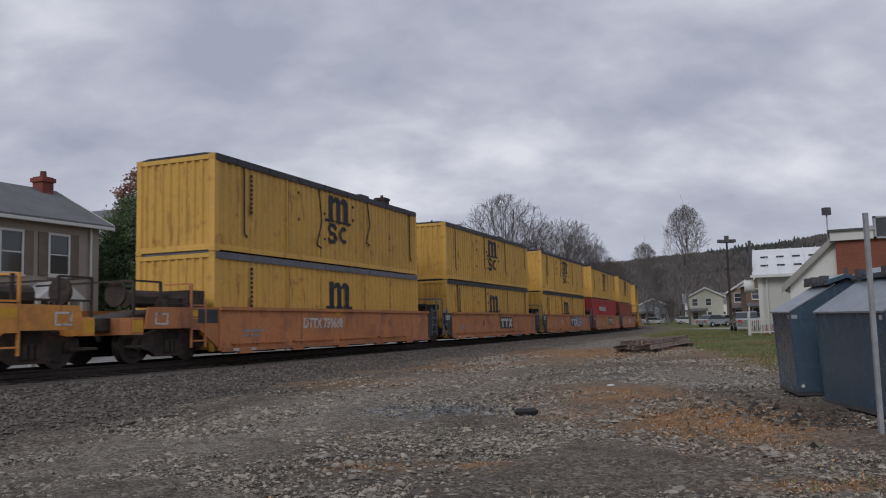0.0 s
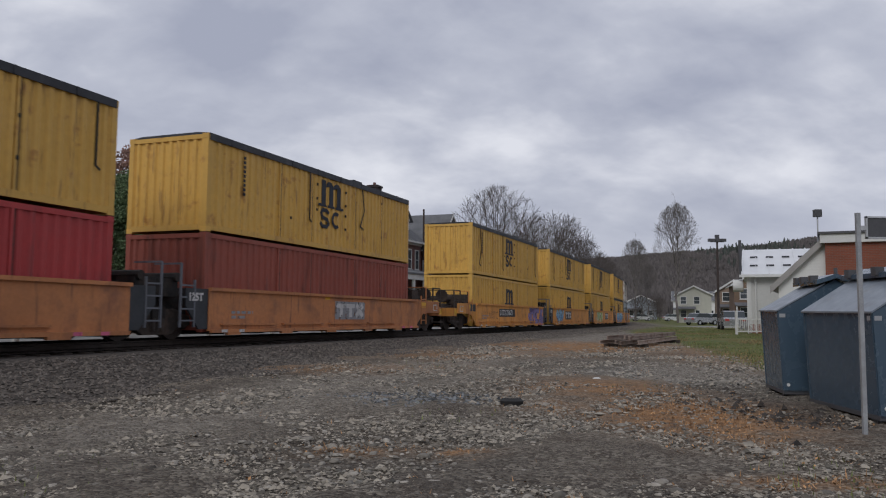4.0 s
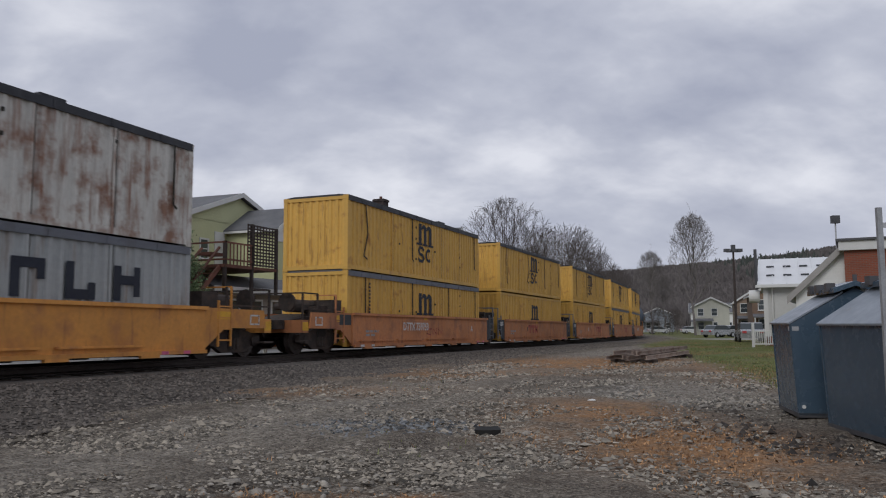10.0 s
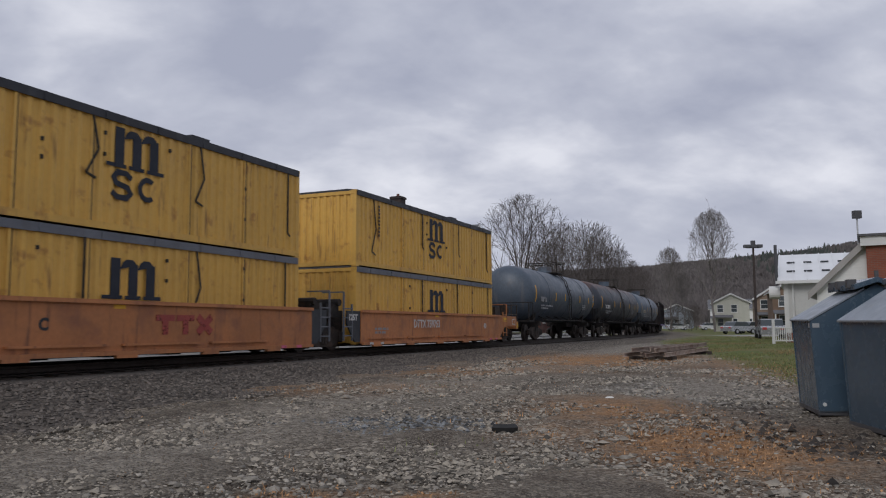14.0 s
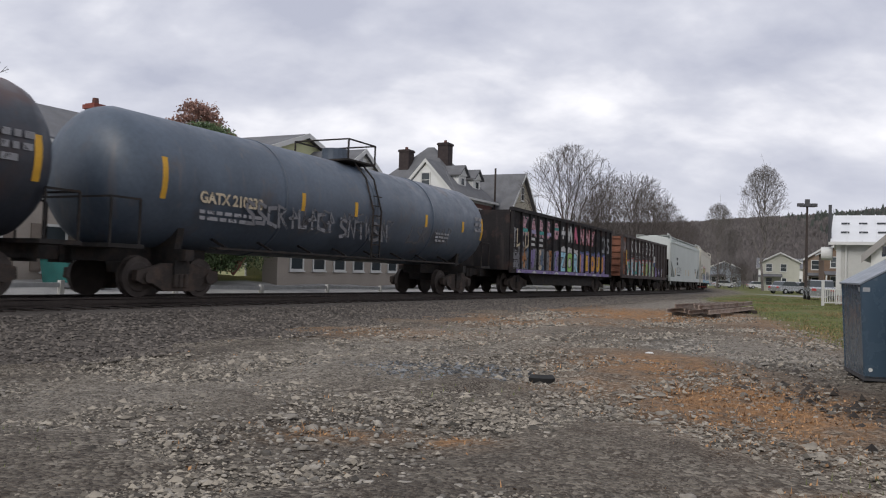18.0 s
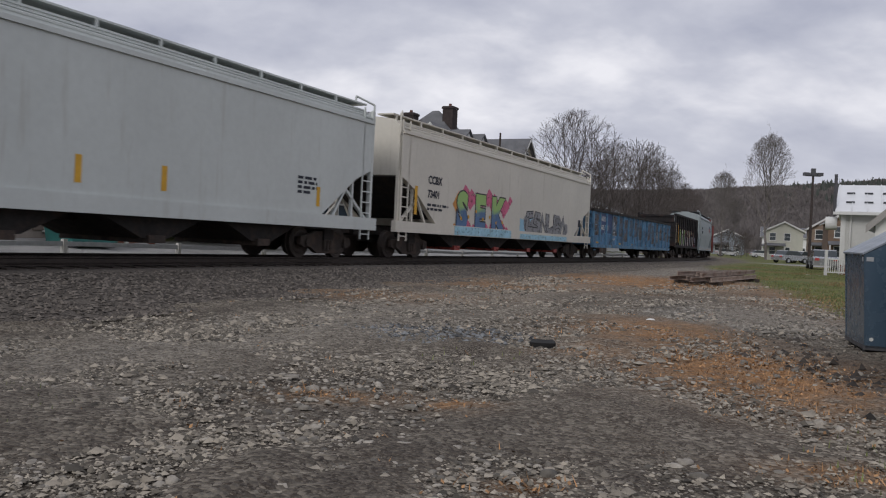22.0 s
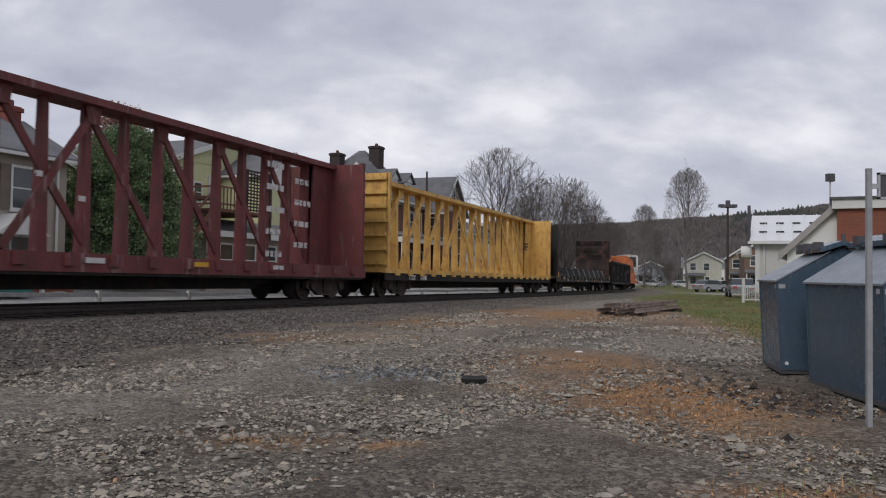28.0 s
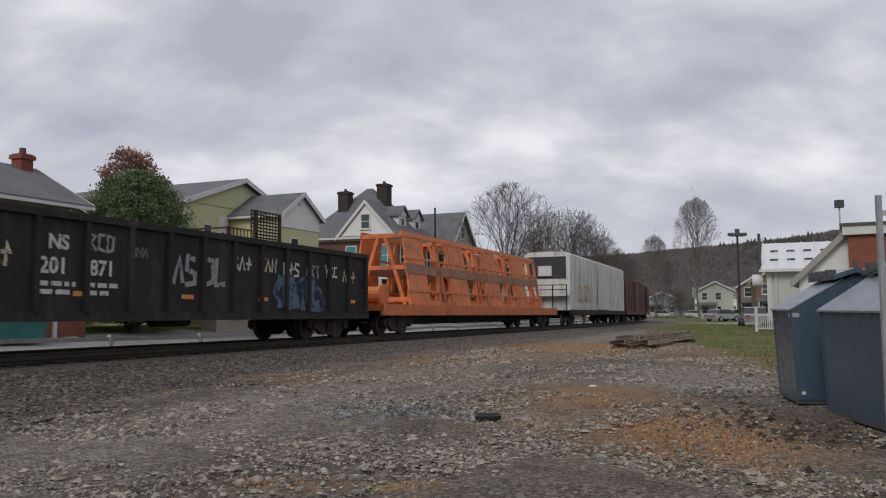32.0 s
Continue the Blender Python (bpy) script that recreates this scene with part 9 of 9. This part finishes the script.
# ---- loose stones, leaves and grass ----
M_STONE = surf("gravel_stone", (0.218, 0.192, 0.154), 0.9, var=0.2, scale=8.0, island=0.8, bump=0.3)
M_COBBLE = surf("rounded_pale_stone", (0.235, 0.214, 0.183), 0.85, var=0.25, scale=14.0, island=0.6, bump=0.3)
M_CLINKER = surf("blue_grey_stone", (0.125, 0.13, 0.132), 0.85, var=0.2, scale=8.0, island=0.8)
M_BSTONE = surf("ballast_stone", (0.115, 0.100, 0.086), 0.95, var=0.2, scale=8.0, island=0.6, bump=0.3)
M_LEAF = surf("dead_leaf", (0.33, 0.185, 0.088), 0.85, var=0.2, scale=4.0, island=0.5, bump=0)
M_BLADE = surf("grass_blade", (0.145, 0.165, 0.06), 0.85, var=0.2, scale=1.0, island=0.5, bump=0)
M_STRAW = surf("dry_grass_blade", (0.23, 0.165, 0.08), 0.85, var=0.2, scale=1.0, island=0.4, bump=0)
OCT = [(1, 0, -0.1), (0.1, 1, 0.0), (-1, 0.1, 0.1), (0, -1, 0.0), (0.1, 0.1, 1)]
OCT_F = [(0, 1, 4), (1, 2, 4), (2, 3, 4), (3, 0, 4)]


def stones(name, label, x, y, z, size, mat, seed, flat=0.6):
    r = np.random.default_rng(seed)
    n = len(x)
    nv = len(OCT)
    base = np.array(OCT)[None] * r.uniform(0.55, 1.25, (n, nv, 1)) + r.normal(0, 0.12, (n, nv, 3))
    base = base * np.stack([r.uniform(0.7, 1.4, n), r.uniform(0.7, 1.2, n), r.uniform(0.35, flat + 0.2, n)], 1)[:, None] * size[:, None, None]
    a = r.uniform(0, 6.283, n)
    c, s = np.cos(a)[:, None], np.sin(a)[:, None]
    vx = base[..., 0] * c - base[..., 1] * s + x[:, None]
    vy = base[..., 0] * s + base[..., 1] * c + y[:, None]
    vz = base[..., 2] + z[:, None] + size[:, None] * 0.12
    V = np.stack([vx, vy, vz], -1).reshape(-1, 3)
    F = (np.arange(n)[:, None, None] * nv + np.array(OCT_F)[None]).reshape(-1, 3)
    return tagged(new(name, fast_mesh(name, V, F, mat)), label, "stones", kind="stuff")


def cobbles(name, label, x, y, z, size, mat, seed):
    """Rounded stones half sunk in the soil: two rings and a crown each."""
    r = np.random.default_rng(seed)
    n, k = len(x), 7
    a = np.arange(k) * 2 * math.pi / k
    rings = [np.stack([np.cos(a + t) * f, np.sin(a + t) * f, np.full(k, h)], 1) for f, h, t in ((1.0, -0.25, 0.0), (0.92, 0.32, 0.2), (0.52, 0.62, 0.5))]
    base = np.concatenate(rings + [np.array([[0.05, 0.0, 0.70]])])
    nv = len(base)
    shape = base[None] * r.uniform(0.82, 1.15, (n, nv, 1)) * np.stack([r.uniform(0.9, 1.5, n), r.uniform(0.7, 1.0, n), r.uniform(0.45, 0.85, n)], 1)[:, None] * size[:, None, None]
    t = r.uniform(0, 6.283, n)
    c, s = np.cos(t)[:, None], np.sin(t)[:, None]
    V = np.stack([shape[..., 0] * c - shape[..., 1] * s + x[:, None], shape[..., 0] * s + shape[..., 1] * c + y[:, None], shape[..., 2] + z[:, None]], -1).reshape(-1, 3)
    tri = []
    for lv in range(2):
        for i in range(k):
            p, q = lv * k + i, lv * k + (i + 1) % k
            tri += [(p, q, q + k), (p, q + k, p + k)]
    tri += [(2 * k + i, 2 * k + (i + 1) % k, 3 * k) for i in range(k)]
    F = (np.arange(n)[:, None, None] * nv + np.array(tri)[None]).reshape(-1, 3)
    return tagged(new(name, fast_mesh(name, V, F, mat, True)), label, "stones", kind="stuff")


rg = np.random.default_rng(7)


def scatter(n, x0, x1, y0, y1, power=1.0):
    """Random ground points, denser towards y0."""
    y = y0 + (y1 - y0) * rg.uniform(0, 1, n) ** power
    wx = (x1 - x0) * (0.25 + 0.75 * (y - y0) / (y1 - y0))
    x = (x0 + x1) / 2 + wx * (rg.uniform(0, 1, n) - 0.5)
    z, q = ground_z(x, y)
    return x, y, z, q


x, y, z, q = scatter(420000, -17, 17, 2.5, 27, 1.35)
patch = np.sin(x * 1.3 + 1.1 * np.sin(y * 0.9)) + np.sin(y * 1.7 + x * 0.6) + 0.8 * np.sin(x * 3.1 - y * 2.3)
bare = (1 - grass_at(x, y, q)) * (1 - 0.8 * np.exp(-(((x - 4.5) / 0.8) ** 2 + ((y - 10.0) / 2.6) ** 2)))
keep = (q < -4.0) & (rg.uniform(0, 1, len(x)) < (0.36 + 0.24 * patch) * bare) & (rg.uniform(0, 1, len(x)) > litter_at(x, y) * 0.75)
x, y, z = x[keep], y[keep], z[keep]
stones("gravel", "loose grey gravel stones of mixed size on the lot", x, y, z, np.clip(rg.lognormal(-4.45, 0.52, len(x)) * (0.66 + 0.075 * y), 0.005, 0.07), M_STONE, 1)
x, y, z, q = scatter(46000, -13, 13, 2.6, 15, 1.4)
clump = np.sin(x * 2.1 + 0.7 * y) + np.sin(y * 2.6 - x * 0.9) + 0.7 * np.sin(x * 5.3 + y * 3.7)
thin = (1 - 0.7 * smooth_step(0.3, 2.0, x) * (1 - smooth_step(6.5, 8.5, y))) * (1 - 0.9 * np.exp(-(((x - 4.5) / 0.9) ** 2 + ((y - 10.0) / 2.8) ** 2)))
keep = (q < -5.0) & (rg.uniform(0, 1, len(x)) < (0.28 + 0.12 * clump) * thin)
x, y, z = x[keep], y[keep], z[keep]
cobbles("rounded_stones", "rounded pale stones lying in the soil of the lot", x, y, z, np.clip(rg.lognormal(-4.02, 0.45, len(x)), 0.007, 0.058), M_COBBLE, 9)
x, y, z, q = scatter(5000, -4, 3, 9.0, 14, 1.0)
keep = ((x + 1.1) / 1.7) ** 2 + ((y - 11.2) / 1.2) ** 2 < rg.uniform(0.2, 1.1, len(x))
stones("blue_gravel", "patch of bluish crushed stone on the lot", x[keep], y[keep], z[keep], rg.uniform(0.015, 0.05, keep.sum()), M_CLINKER, 2)
x, y, z, q = scatter(2600, 1.5, 7.5, 12.0, 19, 1.0)
keep = ((x - 4.3) / 2.4) ** 2 + ((y - 15.2) / 2.4) ** 2 < rg.uniform(0.2, 1.1, len(x))
stones("pale_gravel", "spread of pale crushed stone on the lot", x[keep], y[keep], z[keep], rg.uniform(0.02, 0.065, keep.sum()), surf("pale_stone", (0.20, 0.182, 0.155), 0.9, var=0.2, scale=8.0, island=0.6), 3)
x, y, z, q = scatter(9000, -14, 14, 3.0, 16, 1.0)
keep = rg.uniform(0, 1, len(x)) < np.exp(-(((x - 4.35) / 0.55) ** 2 + ((y - 9.8) / 2.2) ** 2))
stones("dark_rubble", "dark crumbled soil and rubble beside the bins", x[keep], y[keep], z[keep], rg.uniform(0.02, 0.07, keep.sum()), surf("dark_soil_lump", (0.045, 0.037, 0.031), 0.95, var=0.3, scale=8.0, island=0.6), 19, 0.9)
wr = tagged(new("white_rock", Geo().loft([[(2.62 + 0.085 * math.cos(k * 1.05 + 0.3) * f * (1 + 0.3 * math.sin(2.6 * k)), 14.0 + 0.06 * math.sin(k * 1.05) * f, flat_z(2.6, 14.0) + h) for k in range(6)] for f, h in ((0.9, -0.02), (1.0, 0.035), (0.55, 0.065), (0.15, 0.07))]).mesh("white_rock")), "single white rock lying on the gravel", "rock")
wr.data.materials.append(M_WHITE)
# stones on the shoulder of the ballast
n = 52000
s_, o_ = rg.uniform(-8, 70, n) , -(1.9 + 2.6 * rg.uniform(0, 1, n))
hh = np.interp(s_, SS, HEAD)
bx, by = np.interp(s_, SS, TX) - o_ * np.cos(hh), np.interp(s_, SS, TY) + o_ * np.sin(hh)
bz = rail_z(s_) + np.interp(-o_, [1.75, 2.9, 4.3], [-0.20, -0.42, -0.75])
gz_, _ = ground_z(bx, by)
stones("ballast_stones", "grey-brown crushed ballast stones on the track shoulder", bx, by, np.maximum(bz, gz_), rg.uniform(0.022, 0.055, n), M_BSTONE, 4, 0.8)


def blades(name, label, x, y, z, h, mat, seed, width=0.012, lean=0.5, flat=False):
    r = np.random.default_rng(seed)
    n = len(x)
    a = r.uniform(0, 6.283, n)
    d = np.stack([np.cos(a), np.sin(a), np.zeros(n)], 1)
    side = np.stack([-np.sin(a), np.cos(a), np.zeros(n)], 1)
    p = np.stack([x, y, z], 1)
    w = (width * r.uniform(0.6, 1.4, n))[:, None]
    if flat:
        ln = h[:, None]
        up = np.array([0, 0, 1]) * (0.012 + h * r.uniform(0.0, 0.5, n))[:, None]
        V = np.stack([p, p + d * ln * 0.5 + side * ln * 0.4 + up * 0.6, p + d * ln + up, p + d * ln * 0.5 - side * ln * 0.4 + up * 0.3], 1).reshape(-1, 3)
        V[:, 2] += 0.008
        F = np.arange(4 * n).reshape(-1, 4)
    else:
        tip = p + np.array([0, 0, 1]) * h[:, None] + d * (h * r.uniform(0, lean, n))[:, None]
        V = np.stack([p - side * w, p + side * w, tip], 1).reshape(-1, 3)
        F = np.arange(3 * n).reshape(-1, 3)
    return tagged(new(name, fast_mesh(name, V, F, mat)), label, "litter" if flat else "grass", kind="stuff")


x, y, z, q = scatter(60000, -14, 18, 3.0, 32, 1.2)
keep = (q < -4) & (rg.uniform(0, 1, len(x)) < litter_at(x, y) * 0.8 + 0.015)
dead = keep
xs_, ys_, zs_ = x[dead], y[dead], z[dead]
pick = rg.uniform(0, 1, len(xs_)) < 0.8
blades("dry_weeds", "rusty orange dried weeds standing in the gravel", xs_[pick] + 0.05, ys_[pick], zs_[pick], rg.uniform(0.02, 0.08, pick.sum()), M_LEAF, 15, 0.006, 1.6)
blades("dead_leaves", "rusty orange dead leaves scattered on the gravel", x[keep], y[keep], z[keep], rg.uniform(0.015, 0.042, keep.sum()), M_LEAF, 5, flat=True)
x, y, z, q = scatter(110000, -16, 40, 15, 75, 1.3)
g_ = grass_at(x, y, q)
keep = (q < -4.5) & (rg.uniform(0, 1, len(x)) < g_)
dry = np.sin(x * 0.8 + y * 0.33) + np.sin(y * 0.45) + rg.normal(0, 0.6, len(x)) > 0.9
for sel, mat, nm, lab in ((keep & ~dry, M_BLADE, "lawn_grass", "thin green lawn grass beyond the gravel"), (keep & dry, M_STRAW, "dry_grass", "dry straw-coloured grass in the lawn")):
    blades(nm, lab, x[sel], y[sel], z[sel], rg.uniform(0.03, 0.075, sel.sum()), mat, 6, 0.016)
x, y, z, q = scatter(5000, -14, 14, 3.0, 26, 1.2)
keep = (q < -4) & (np.sin(x * 0.9 + 2) * np.sin(y * 0.8) > 0.72)
blades("weeds", "sparse low weeds growing through the gravel", x[keep], y[keep], z[keep], rg.uniform(0.03, 0.08, keep.sum()), M_BLADE, 7, 0.008)

# ---- ties, last: many alike pieces ----
tie_me = Geo().box(-0.11, 0.11, -1.3, 1.3, -0.30, -0.168).mesh("tie")
tie_me.materials.append(M_TIE)
for k in range(270):
    s = -14 + 0.54 * k
    p = track(s)
    t_ = part("tie", tie_me, M_TIE, rails)
    t_.matrix_world = pose(p.x, p.y, p.z, 0, 0, 90 - math.degrees(float(np.interp(s, SS, HEAD))))


def motions():
    """All that rides with the train, every second from start to end."""
    for ob, middle, bogie in TRAIN:
        _, off, back = OFFSETS[ob.name]
        rows = []
        for k in range(33):
            s = middle - travelled(k)
            a, b = track(s - bogie), track(s + bogie)
            d = b - a
            yaw = math.atan2(d.y, d.x)
            tilt = -math.atan2(d.z, math.hypot(d.x, d.y))
            m = Matrix.Translation((a + b) / 2) @ Matrix.Rotation(yaw, 4, "Z") @ Matrix.Rotation(tilt, 4, "Y") @ Matrix.Translation((back, 0, off.z))
            rows.append((k, m))
        walk(ob, rows)


motions()
